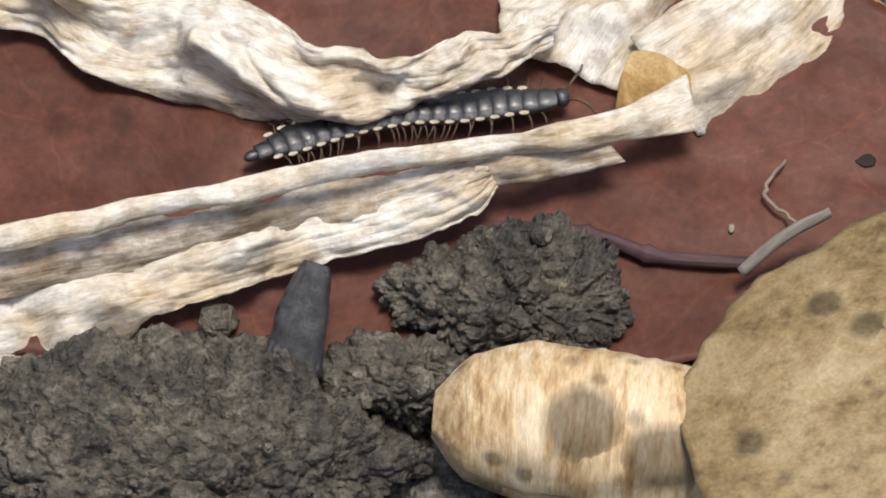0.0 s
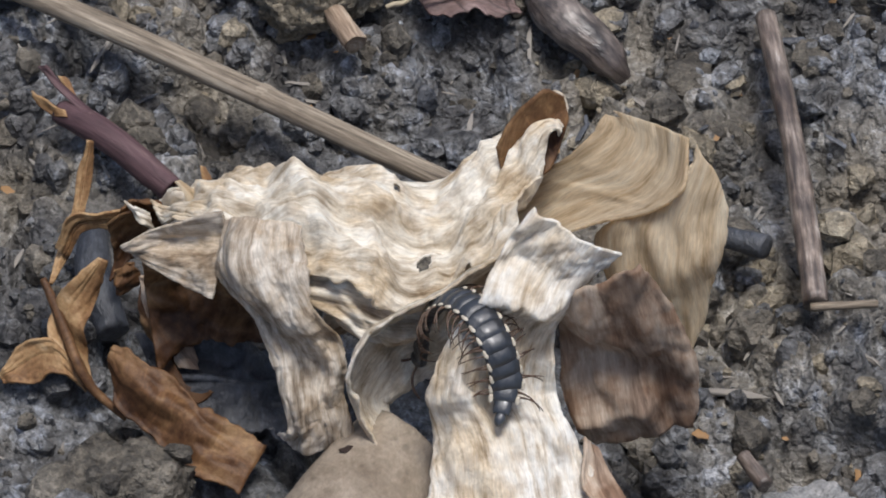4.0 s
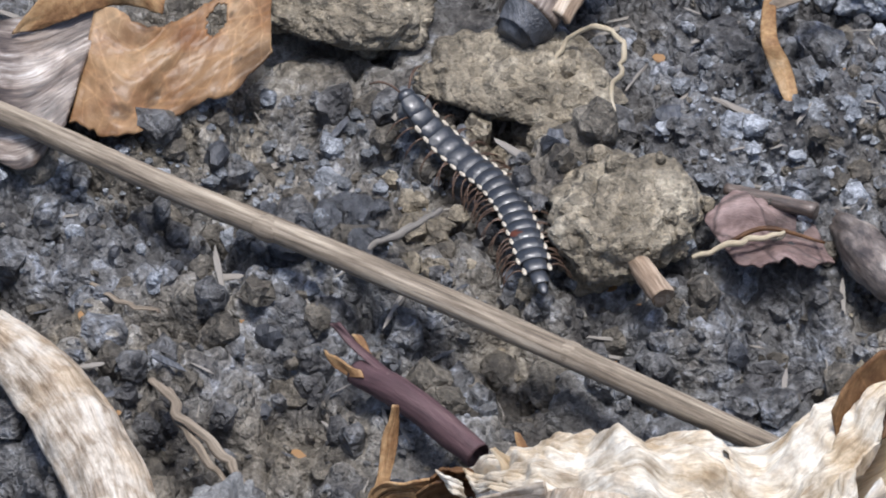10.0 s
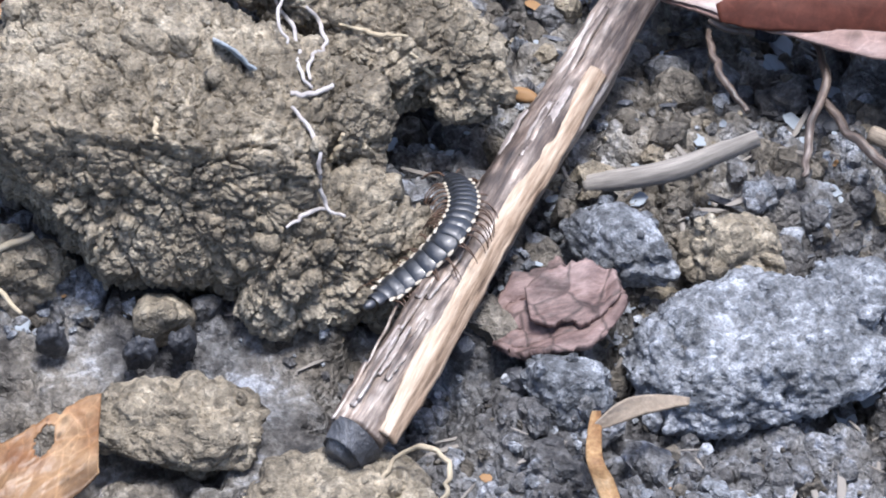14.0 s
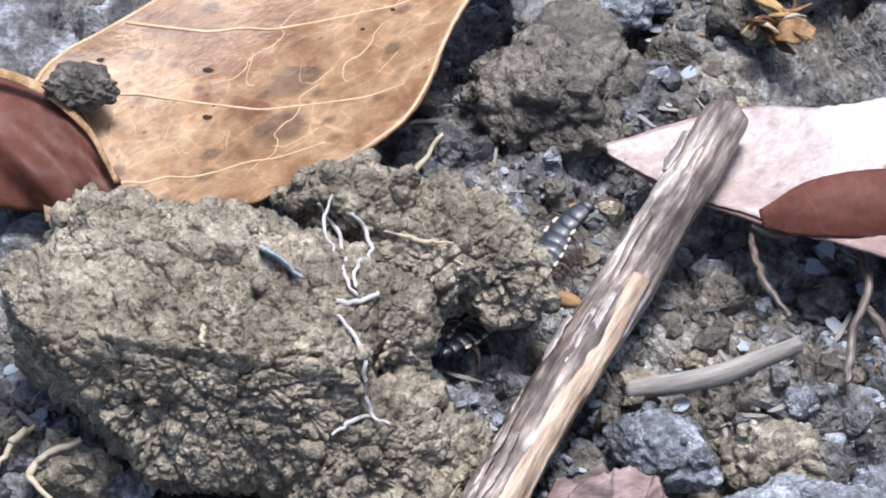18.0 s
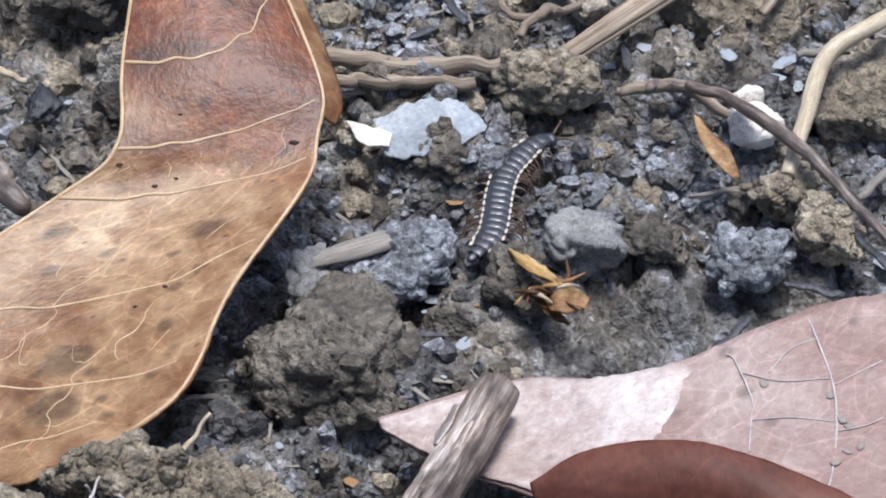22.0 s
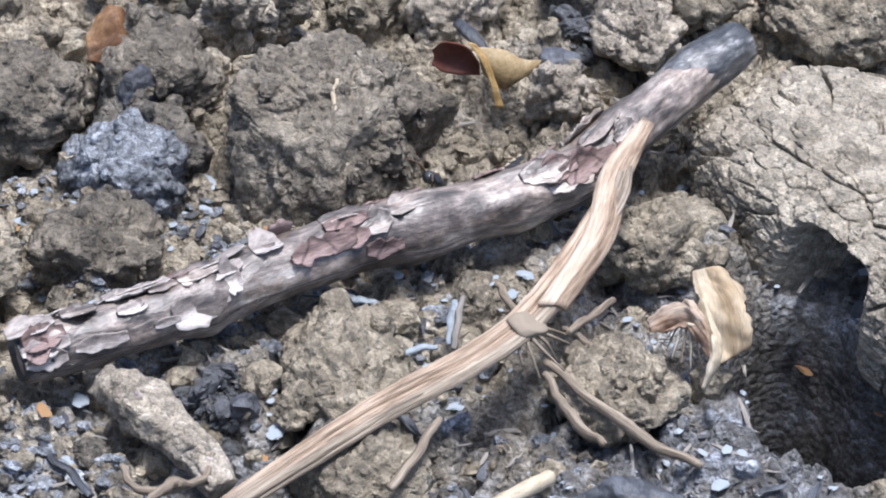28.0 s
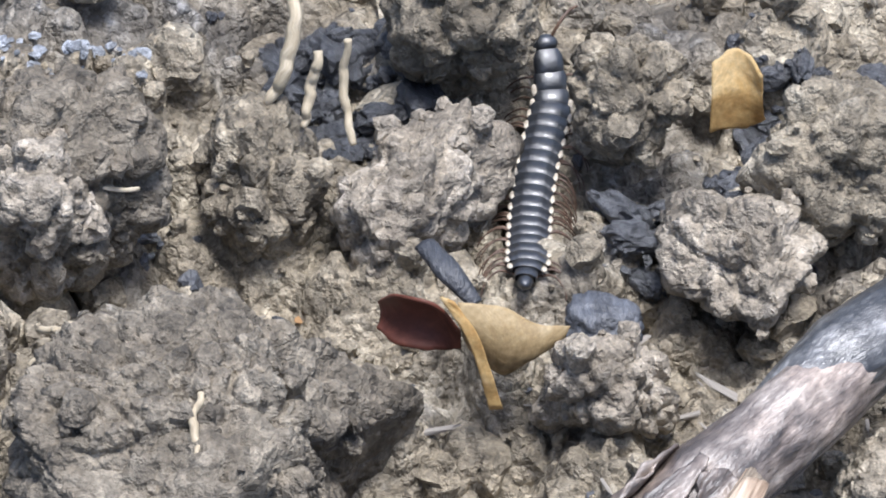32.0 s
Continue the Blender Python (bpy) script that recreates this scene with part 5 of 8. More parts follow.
blade_part("ochre_node", [(10.3, 262.1, 5.5, -0.6, -2.5, -0.5, -30), (12.7, 261.1, 6, -0.2, -2.5, -1, -40), (15.4, 260, 6, 0.2, -1.7, -1, -20)], GOLD, heap, "translucent ochre node where the leaf joins its stalk", nu=40, nv=26, crumple=0.5, ragged=0.2, wrinkle=0.3, seed=57)
blade_part("pale_lobe", [(13.4, 261.7, 5, 2.6, -3.3, -1, -10), (19.5, 266, 5.8, 1.1, -5.4, -1.8, -20), (24.7, 272.2, 6, 2.1, -4.8, -2, -20), (26.6, 279.1, 6.5, 1.3, -4.4, -1.5, -20)], SUNLITPALE, heap, "pale leaf lobe with fine fibres", nu=40, nv=26, wrinkle=0.5, ridges=5, ridge=0.15, crumple=0.6, seed=59)
stem_part("midrib", [(1.1, 249.7, 3.2, 0.35), (8.2, 249.4, 3.2, 0.5), (13.5, 247.7, 3.2, 0.55), (20.4, 247.4, 3.4, 0.5)], PURPLE, red, "dark red rib with two nodes", nu=40, nv=10, knots=((0.33, 0.5), (0.62, 0.5)))
stem("thin_dark_twig", [(19.5, 245.6, 5, 0.45), (22.6, 247.7, 7, 0.5), (25.8, 249.3, 8, 0.4)], GREYWOOD, "thin dark grey twig", "twig", nu=20, nv=8)
root([(22.6, 256.1, 4), (21.2, 253.7, 4), (22.1, 251.8, 4), (23.6, 250.7, 4)], 0.16, BEIGE, label="curled white fibre on a red leaf")
clod_part("leaf_gall", (-19.9, 277.1, 3.5), (2.4, 2.0, 0.2), DARKLEAF, red, "round dark gall with a pale middle", sub=3, crumb=0.05, seed=3)
clod_part("leaf_gall", (-19.9, 276.9, 3.66), (0.9, 0.7, 0.14), BROWNFIBRE, red, "pale core of a leaf gall", sub=3, crumb=0.05, seed=4)
clod_part("leaf_speck", (-19.4, 271.8, 3.2), (0.5, 0.4, 0.12), BEIGE, red, "small pale speck on a red leaf", sub=3, seed=5)
clod_part("leaf_speck", (18.8, 250.5, 3.2), (0.25, 0.4, 0.15), BEIGE, red, "small white speck on a red leaf", sub=3, seed=6)
clod_part("leaf_speck", (28.6, 257.1, 3.2), (0.8, 0.6, 0.1), DARKLEAF, red, "small dark scar on a red leaf", sub=3, seed=7)
clod("soil_crumb", (-18.5, 240.3, 3), (1.8, 1.4, 1.3), DARKSOIL, "brown soil crumb", "clod", sub=4, seed=8)
blade("leaf_fragment", [(26.2, 291.4, 3, 0.4, -1.1, -1, 10), (29.3, 291.5, 4, 0.3, -1.4, -1, 10)], RED, "torn reddish leaf fragment", nu=30, nv=22, crumple=0.8, ragged=0.5, taper=0.2, seed=61)
clod("stone", (31.2, 282.4, 0), (3.2, 3.6, 2.4), STONE, "pale rounded stone", "stone", sub=4, rough=0.2, crumb=0.08, seed=62)
blade("leaf_fragment", [(31.1, 275.8, 3, -0, -0.9, 0, 10), (33.8, 276.2, 4, -0.2, -1.2, 0, 20), (37.2, 277, 4, -0.2, -0.5, 0, 10)], TAN, "small curled tan leaf fragment", nu=30, nv=18, crumple=0.5, ragged=0.3, taper=0.35, seed=63)
blade("round_tan_leaf", [(42.4, 283.3, 3, 0.2, -2.4, 0, 10), (44.7, 283.8, 3.5, 0, -5, -0.5, 10), (49.6, 284.1, 4, -0.3, -5.4, 0, 5)], BEIGE, "small round tan leaf", nu=24, nv=16, taper=0.45, seed=64)
clod("ash_clod", (36.7, 271, 1), (4.5, 4, 3.5), ASH, "rough grey ash clod", sub=5, crumb=0.2, cell=3.5, seed=65)
clod("soil_clod", (-16.4, 296.5, 1), (6, 5, 4), DARKSOIL, "dark grey soil clod", sub=5, crumb=0.2, cell=3, seed=66)

# brown leaf beside the pale heap
brown = base("brown_leaf", (-19.9, 310.5, 0), "torn golden-brown brittle leaf, curled and twisted", "leaf")
for name, rows, m, lab, shape in [
        ("twisted_strip", [(-18.9, 324.4, 12, 0.3, -0.1, 0, 5), (-19.4, 323.1, 10, 0.6, 0.1, 0, 30), (-19.8, 320.5, 8, 0.5, -0, 0, 40), (-21.2, 317.6, 6, 0.5, -0.1, 0, 30), (-22, 315.3, 5, 0.2, -0, 0, 10)], OCHRE, "narrow twisted strip", {"taper": 0.25}),
        ("arched_edge", [(-21.2, 317.3, 6.5, 0.6, 0, -0.5, 10), (-20, 318.2, 9, 0.4, 0, -1, 30), (-17.9, 318.7, 9, 0.2, -0, -1, 35), (-16.2, 318.5, 8.5, 0.2, -0.5, -1.5, 20)], OCHRE, "arched crinkled edge", {"ragged": 0.2}),
        ("crinkled_cup", [(-17.2, 317.2, 7.5, 0.1, -1.1, -2.5, 50), (-15.7, 317.4, 9, 0.1, -0.8, -3, 55), (-13.8, 317, 10, -0, -0.4, -2, 40)], RUST, "crinkled rust-brown cup", {"ragged": 0.25}),
        ("pale_tip", [(-15.6, 316.8, 12.5, 0.4, -0.4, -0.5, 20), (-14.8, 316.1, 12.5, 0.4, -0.5, -0.5, 30), (-13.9, 316.4, 11.5, 0.2, -0.3, -0.5, 10)], PALE, "bleached torn tip", {"ragged": 0.3}),
        ("golden_lobe", [(-17.8, 314.6, 9, 0.4, -0.2, 0, 5), (-19.2, 313.3, 7, 1.1, 0.1, -1, 25), (-20.5, 311.4, 5.5, 1.3, -1, -0.5, 30), (-20.3, 309.7, 4, 1.7, -0.2, -1, 30), (-19.7, 307.5, 2.5, 1, -0.4, -0.5, 10)], OCHRE, "golden lobe with a curled tip", {"ragged": 0.12}),
        ("pointed_lobe", [(-25.8, 308, 2, 0.2, -0.4, 0, 5), (-23.7, 308.9, 3, 0.6, -1.2, -1, 30), (-21.6, 308.9, 4, 0.3, -0.9, -1, 30), (-19.6, 307.6, 2.5, 0.6, -0.9, -0.5, 10)], OCHRE, "pointed crumpled lobe", {"ragged": 0.2}),
        ("broad_lobe", [(-16.9, 308.6, 4, -0.3, -0.6, -1, 10), (-15.5, 306.5, 3.5, -1, -1.5, -1.5, 25), (-12.7, 304.3, 2.5, -1.3, -1.5, -1.5, 25), (-9.6, 301.5, 2, -1.5, -1.9, -1, 20), (-5.8, 299.5, 1.5, -1.1, -2, -0.5, 10)], RUST, "broad rust-brown lobe with a jagged edge", {"ragged": 0.22}),
        ("hanging_shred", [(-14.1, 312.8, 9, 0.7, -0, 0, 20), (-13.4, 311.1, 6.5, 1, 0.1, -0.5, 40), (-11.9, 309.5, 4, 1.4, -0.3, 0, 40), (-11, 308.3, 3, 0.8, -0.1, -0, 10)], BROWNFIBRE, "hanging fibrous shred", {"ragged": 0.2}),
        ("shaded_fold", [(-13.3, 313.7, 5.5, 0.2, -0.4, -1.5, 20), (-9.9, 313, 5.5, 0.2, -0.6, -1.5, 20), (-5.2, 312.6, 4.5, 0.2, -1.2, -1.5, 10)], RUST, "dark fold in the shade", {"ragged": 0.15})]:
    blade_part(name, rows, m, brown, lab, nu=60, nv=26, crumple=0.5, wrinkle=0.6, ridges=3, ridge=0.12, seed=len(lab) + 700, **shape)
stem_part("leaf_stalk", [(-22.6, 315, 6, 0.3), (-21.9, 313.5, 5.5, 0.38), (-20.9, 310.9, 5, 0.45), (-19.8, 308.2, 4, 0.5), (-18.4, 306.5, 2.5, 0.4), (-15.9, 304.9, 1, 0.3)], RUST, brown, "thin bent brown stalk", nu=40, nv=8)
shaded = base("charred_leaf", (-8.5, 307.4, 0), "blue-black charred leaf in the shade of a heap", "leaf")
blade_part("leaf_blade", [(-13.5, 308.1, 1, 1.7, -4.4, -0.5, 10), (-8.9, 307.5, 1.8, 0.8, -4.4, -1.2, 15), (-3.4, 306.3, 1.2, 0.4, -3.7, -0.8, 10)], CHAR, shaded, nu=60, nv=34, wrinkle=0.9, crumple=0.8, ragged=0.2, seed=79)
stem_part("midrib", [(-13.2, 308, 2.2, 0.3), (-8.9, 307.4, 2.8, 0.35), (-3.8, 306.3, 2.2, 0.2)], CHAR, shaded, "raised charred rib", nu=24, nv=8)
stem("dark_root", [(-18.9, 325.1, 1, 1.0), (-18.9, 319.3, 2, 1.5), (-17.2, 313.6, 1, 1.3)], CHAR, "thick dark root in the shade of a leaf", "root", nu=30, nv=12)
stem("twig_crossbar", [(38.2, 313.6, 4, 0.35), (43.6, 313.9, 4, 0.35)], STRAW, "short pale crosswise twig", "twig", nu=12, nv=8)
stem("brown_twig", [(32.4, 299.5, 3, 0.6), (34, 296.5, 3, 0.7)], BARK, "short brown twig end", "twig", nu=12, nv=10)
stem("charred_root", [(31.7, 322.6, 2, 0.9), (35, 320.6, 3, 1.0)], CHAR, "short charred root", "root", nu=14, nv=10)
pod = base("curled_pod", (-41.3, 324.4, 0), "dry beige curled seed pod", "pod")
blade_part("pod_shell", [(-51, 340.5, 4, -1.6, -1.4, 0, -50), (-46, 333.5, 5.5, -3.2, -1.8, -0.3, -62), (-42, 325, 6.5, -3.8, -1.2, -0.5, -65), (-40, 318.5, 6, -3.4, -0.8, -1, -65), (-38.5, 314.8, 4, -1.5, 0.2, 0, -40)], GREYTAN, pod, nu=60, nv=30, wrinkle=0.4, ridges=6, ridge=0.2, crumple=0.4, seed=91)
for a, b in [((-37.7, 315.5, 4), (-36.6, 314.4, 2)), ((-37.3, 315.7, 4), (-36.3, 314.8, 2.4)), ((-38.2, 315.4, 4), (-37.3, 314.8, 2))]:
    stem_part("tip_splinter", [(*a, 0.4), (*b, 0.15)], TANFIBRE, pod, "golden splinter at the tip", nu=10, nv=6)
dark = base("dark_leaf", (-38.4, 308.6, 0), "dark brown glossy leaf with a thin edge", "leaf")
blade_part("leaf_blade", [(-45.6, 303.6, 4, 0.1, -3, -1, 10), (-37.3, 305.2, 4.5, 0, -3.2, -1.5, 14), (-32.2, 307.3, 4.5, -1.8, -2.9, -1.5, 10)], DARKLEAF, dark, nu=40, nv=24, wrinkle=0.4, ragged=0.04, seed=93)
stem_part("leaf_rim", [(-45.7, 306.6, 5.1, 0.2), (-39.8, 307.7, 5.8, 0.2), (-34.8, 309, 6.1, 0.18), (-30.5, 310.1, 6.1, 0.12)], BROWNFIBRE, dark, "paler thin rim", nu=30, nv=6)
for k, pts in enumerate([[(-37.8, 334.8, 3), (-34.9, 329.9, 3.5), (-32.2, 326.9, 3), (-30.1, 324.4, 2)], [(-36.7, 334.1, 2.5), (-34.4, 328, 3), (-31.8, 324.9, 2)], [(-42.7, 345.3, 2), (-40, 342.8, 2.5), (-37.1, 342.3, 2)]]):
    root(pts, 0.45 - 0.1 * k, STRAW, "dry_shred", "dry brown fibrous shred", "plant shred", "dry shreds", flat=0.5)

# soil behind the heap
clod("clay_clod", (-0.7, 350.7, 2), (6, 6, 5), CLAY, "brown crumbly clod with a broken root", sub=5, crumb=0.2, cell=3.5, seed=101)
stem("root_stub", [(-0.4, 346.9, 3, 0.6), (0.7, 344.2, 4, 0.85), (2, 341.4, 4, 1.0)], WOOD, "broken brown root stub", "root", nu=30, nv=14, rough=0.2, hollow=0.5)
faded = base("red_flake", (11.1, 351.2, 0), "faded reddish leaf flake on dark soil", "leaf flake")
blade_part("flake_sheet", [(7.1, 348.1, 2.5, 1.5, -2.3, -0.5, 5), (10.4, 349, 3.5, 1.7, -3.5, -0.5, 5), (15.1, 348.3, 2.5, 1, -2.6, -0.5, 5)], PINKBARK, faded, nu=44, nv=26, crumple=0.6, ragged=0.35, taper=0.2, seed=103)
stem_part("flake_rib", [(7, 347.6, 3.1, 0.2), (10.4, 348.6, 4, 0.22), (15.1, 347.9, 3, 0.12)], RUST, faded, "thin rib", nu=20, nv=6)
stem("brown_twig", [(7.5, 353.7, 3, 0.5), (14.5, 350.3, 4, 0.7)], BARK, "short brown twig", "twig", nu=16, nv=8)
root([(4.5, 346.5, 3), (8.6, 347.1, 4), (12.2, 348.2, 4)], 0.25)
stem("dark_root", [(16.2, 352.4, 1, 0.7), (17.3, 349.5, 2, 1.4), (19.7, 344.4, 3, 1.8), (22.7, 341.8, 2, 1.5), (24.3, 340.7, 0.5, 0.6)], SCALY, "thick dark grey-brown root", "root", nu=60, nv=20, rough=0.22)
clod("seed", (-9, 348.8, 3), (0.8, 0.7, 0.6), RED, "small red seed coat", "seed", sub=3, seed=5)
root([(-21.5, 347.5, 3), (-18.4, 348.7, 4), (-15.2, 351.7, 3)], 0.3, GREYWOOD)

# torn tan leaf with bark
torn = base("torn_leaf", (-37.9, 363.3, 0), "torn tan and ochre leaf with a scrap of grey bark", "leaf")
blade_part("tan_piece", [(-43.8, 367, 4.5, -1, -5.4, -1.5, 5), (-40, 364.3, 4.5, -1.3, -4.6, -1.5, 0), (-35.7, 366.3, 4.5, -0.7, -4.2, -1.5, -10), (-31.9, 368.7, 5, 0, -4.7, -1, -8), (-28.7, 371.5, 4.5, -0.1, -4.2, -0.5, 5)], TAN, torn, nu=70, nv=40, crumple=0.35, ragged=0.14, wrinkle=0.4, seed=111, bites=((0.66, -0.55, 0.06, 0.25),))
blade_part("ochre_piece", [(-48.4, 369.7, 5, 1.5, 0.3, 0, 5), (-45.7, 370.9, 7, 0.7, -0.8, -1, -20), (-41.4, 372.9, 7.8, 0.4, -1.4, -1.8, -30), (-37.2, 371.3, 7, -0.3, -1.4, -1, -20)], OCHRE, torn, "ochre lobe bent upwards", nu=50, nv=26, crumple=0.3, ragged=0.15, taper=0.15, seed=113)
blade_part("bark_scrap", [(-52.5, 365.5, 3, -0.3, -6.2, -1, -8), (-48.3, 364.2, 4, -0.2, -7.5, -1, -8), (-43.5, 367.2, 4.5, -1.7, -6.6, -0.5, -5)], BARK, torn, "grey weathered bark scrap", nu=30, nv=18, wrinkle=0.5, ridges=8, ridge=0.15, seed=115, thick=0.6)
blade("ochre_leaf", [(-63.6, 393.4, 3.5, 0.1, -2.5, -0.5, 10), (-60.5, 389.2, 4, -0.4, -2.3, -1, 15), (-58.7, 386.4, 3.5, -0.7, -0.2, -0.5, 5)], PINK, "bleached curled leaf edge", nu=20, nv=12, taper=0.45, seed=117)
blade("ochre_leaf", [(-63.3, 372.8, 4.5, 0.1, -2.4, -0.5, 10), (-58.5, 369.9, 4.5, -0.4, -2.1, -0.5, 15), (-53.2, 368, 3.5, -0.2, -2.4, -0.5, 5)], OCHRE, "torn ochre leaf", nu=24, nv=14, taper=0.45, seed=119, ragged=0.15)

# round the big clod
clod("clay_clod", (-22.9, 375.8, 1), (7.5, 4.5, 3.6), CLAY, "pale brown crumbly clod", sub=5, crumb=0.2, cell=3.5, seed=121)
clod("clay_clod", (-8.1, 368.2, 0.5), (8, 5, 3.2), CLAY, "reddish-brown flat clod", sub=5, crumb=0.15, cell=3, seed=123)
clod("pebble", (-17.1, 364, 1.2), (1.4, 1.4, 1.3), STONE, "round grey pebble", "pebble", sub=4, rough=0.08, crumb=0.04, seed=124)
clod("ash_clod", (-48.4, 384.4, 0), (5, 5, 3.5), ASH, "pale grey crumbly clod", sub=5, crumb=0.2, cell=3.5, seed=125)
clod("soil_clod", (-48.1, 398.8, 1), (6, 5.5, 4.5), DARKSOIL, "grey-brown clod", sub=5, crumb=0.22, cell=3, seed=126)
clod("soil_clod", (-23.5, 388, 1.5), (2.4, 1.6, 2.6), CLAY, "blocky brown clod in the shade", sub=4, crumb=0.12, seed=127, blocky=4)
clod("soil_clod", (-35.4, 392.9, 2), (4, 2.6, 3.4), CLAY, "brown clod in the shade of a larger one", sub=5, crumb=0.15, seed=128, blocky=3)
for k, at in enumerate([(-41.5, 390.3, 2), (-25.6, 383.6, 2), (-32.9, 385.5, 1.5), (-22.1, 385.2, 1)]):
    clod("charcoal_bit", at, (1.3, 1.0, 1.9), CHAR, "upright black charcoal bit", "charcoal", "charcoal bits", sub=4, rough=0.5, crumb=0.3, cell=2, seed=130 + k, blocky=2.4)
for pts in [[(-35.2, 386.3, 4), (-38.8, 391, 4), (-37.2, 392.6, 5), (-34.6, 393.6, 6)], [(-29.8, 390.9, 5), (-29.4, 391.9, 6), (-28.9, 393.6, 6)], [(-41.6, 393.3, 3), (-40.2, 395.7, 4), (-38.5, 397, 4)]]:
    root(pts, 0.3, FIBRE, label="short yellow root fibre")
root([(-5.7, 368.2, 2.5), (-4.4, 369.3, 4), (-2.2, 368.6, 6), (-0.4, 367.1, 6), (-0.3, 365.2, 5), (-1.3, 363.7, 3), (-0.7, 360.7, 2)], 0.24, FIBRE, label="pale looped grass fibre", nu=40)
blade("curled_shred", [(11.9, 373.3, 5, 0.8, -0, 0, 20), (11.5, 367.3, 6, 0.7, -0, 0, 30), (12.7, 365.1, 4, 0.8, 0.3, 0, 30), (13.7, 361.4, 2, 0.5, 0.3, 0, 10)], OCHRE, "curled golden bark shred", nu=30, nv=10, taper=0.45, seed=135)
blade("curled_shred", [(11.8, 371.1, 5.5, 0.3, -0.3, -0.5, 20), (14.9, 372.3, 6.5, 0.4, -0.6, -0.5, 30), (19.6, 374.4, 5, -0, -0.8, 0, 10)], BEIGE, "curled brown bark shred", nu=30, nv=10, taper=0.45, seed=137)
flat = base("bark_slab", (9.6, 390, 0), "pinkish-brown cracked bark flake", "bark")
blade_part("lower_plate", [(14.5, 389, 3.5, 0.6, -2.7, -0.5, -10), (10.6, 386.1, 3.5, 1, -4.9, -0.5, -14), (6.1, 385.3, 3.5, 0.8, -4.1, -0.5, -12), (3.5, 384.5, 3, 0.7, -2, -0, 0)], PINKBARK, flat, nu=60, nv=36, wrinkle=0.6, ridges=5, ridge=0.2, ragged=0.25, crumple=0.6, taper=0.25, seed=139, thick=0.8)
blade_part("upper_plate", [(14.3, 388.6, 4.5, 0.3, -1.9, -0.5, -8), (10.6, 386.4, 4.6, 0.6, -3, -0.6, -12), (6.7, 385.6, 4.5, 0.3, -2.1, -0.5, -8)], PINKBARK, flat, "lifted upper layer", nu=44, nv=26, wrinkle=0.5, ragged=0.45, crumple=0.5, taper=0.2, seed=140, thick=0.5)
clod("ash_clod", (26.4, 383.8, 0), (11, 8, 5), ASH, "long mound of blue-grey ash", sub=6, crumb=0.16, cell=5, seed=141)
clod("ash_clod", (15, 395.5, 1.5), (5, 3.2, 3), ASH, "white-tipped ash ridge", sub=5, crumb=0.1, cell=3, seed=142, turn=-35)
clod("ash_clod", (32.8, 388.4, 2), (6, 4, 3.2), ASH, "pale ash clod", sub=5, crumb=0.14, cell=4, seed=143)
clod("clay_clod", (24.6, 395.2, 1), (5, 3.5, 3), CLAY, "reddish crumbly clod", sub=5, crumb=0.2, cell=3.5, seed=144)
clod("ash_clod", (9.8, 379.7, 1), (4, 3.5, 3), ASH, "small grey ash clod", sub=5, crumb=0.12, seed=145)
stem("charred_twig", [(11.9, 402.7, 2, 0.8), (19.2, 403.2, 3, 1.0), (26.9, 406.1, 4, 0.75)], GREYWOOD, "grey twig with a pale broken tip", "twig", nu=40, nv=12, rough=0.08)
for pts, r in [([(32.1, 419.9, 4), (33.1, 414.3, 4), (31.7, 407.7, 3), (30.7, 403.2, 2)], 0.55), ([(23.3, 420.5, 3), (24.3, 415.4, 3), (26.1, 411.2, 2)], 0.5), ([(32.9, 411.8, 3), (36.6, 404.9, 3), (43.1, 400, 2)], 0.6), ([(23.3, 420.8, 4), (27.5, 420.2, 3)], 0.45)]:
    root(pts, r * 0.72, BARK, "forked_root", "thin brown forked root", "root", "thin brown roots")
stem("yellow_straw", [(36.8, 407.5, 3, 0.8), (44.2, 402.4, 3, 0.9)], STRAW, "short golden straw", "straw", nu=20, nv=10, grooves=5)
clod("seed_husk", (7.1, 413.9, 2), (1.5, 0.7, 0.6), OCHRE, "ochre seed husk", "husk", sub=3, turn=-25, seed=9)
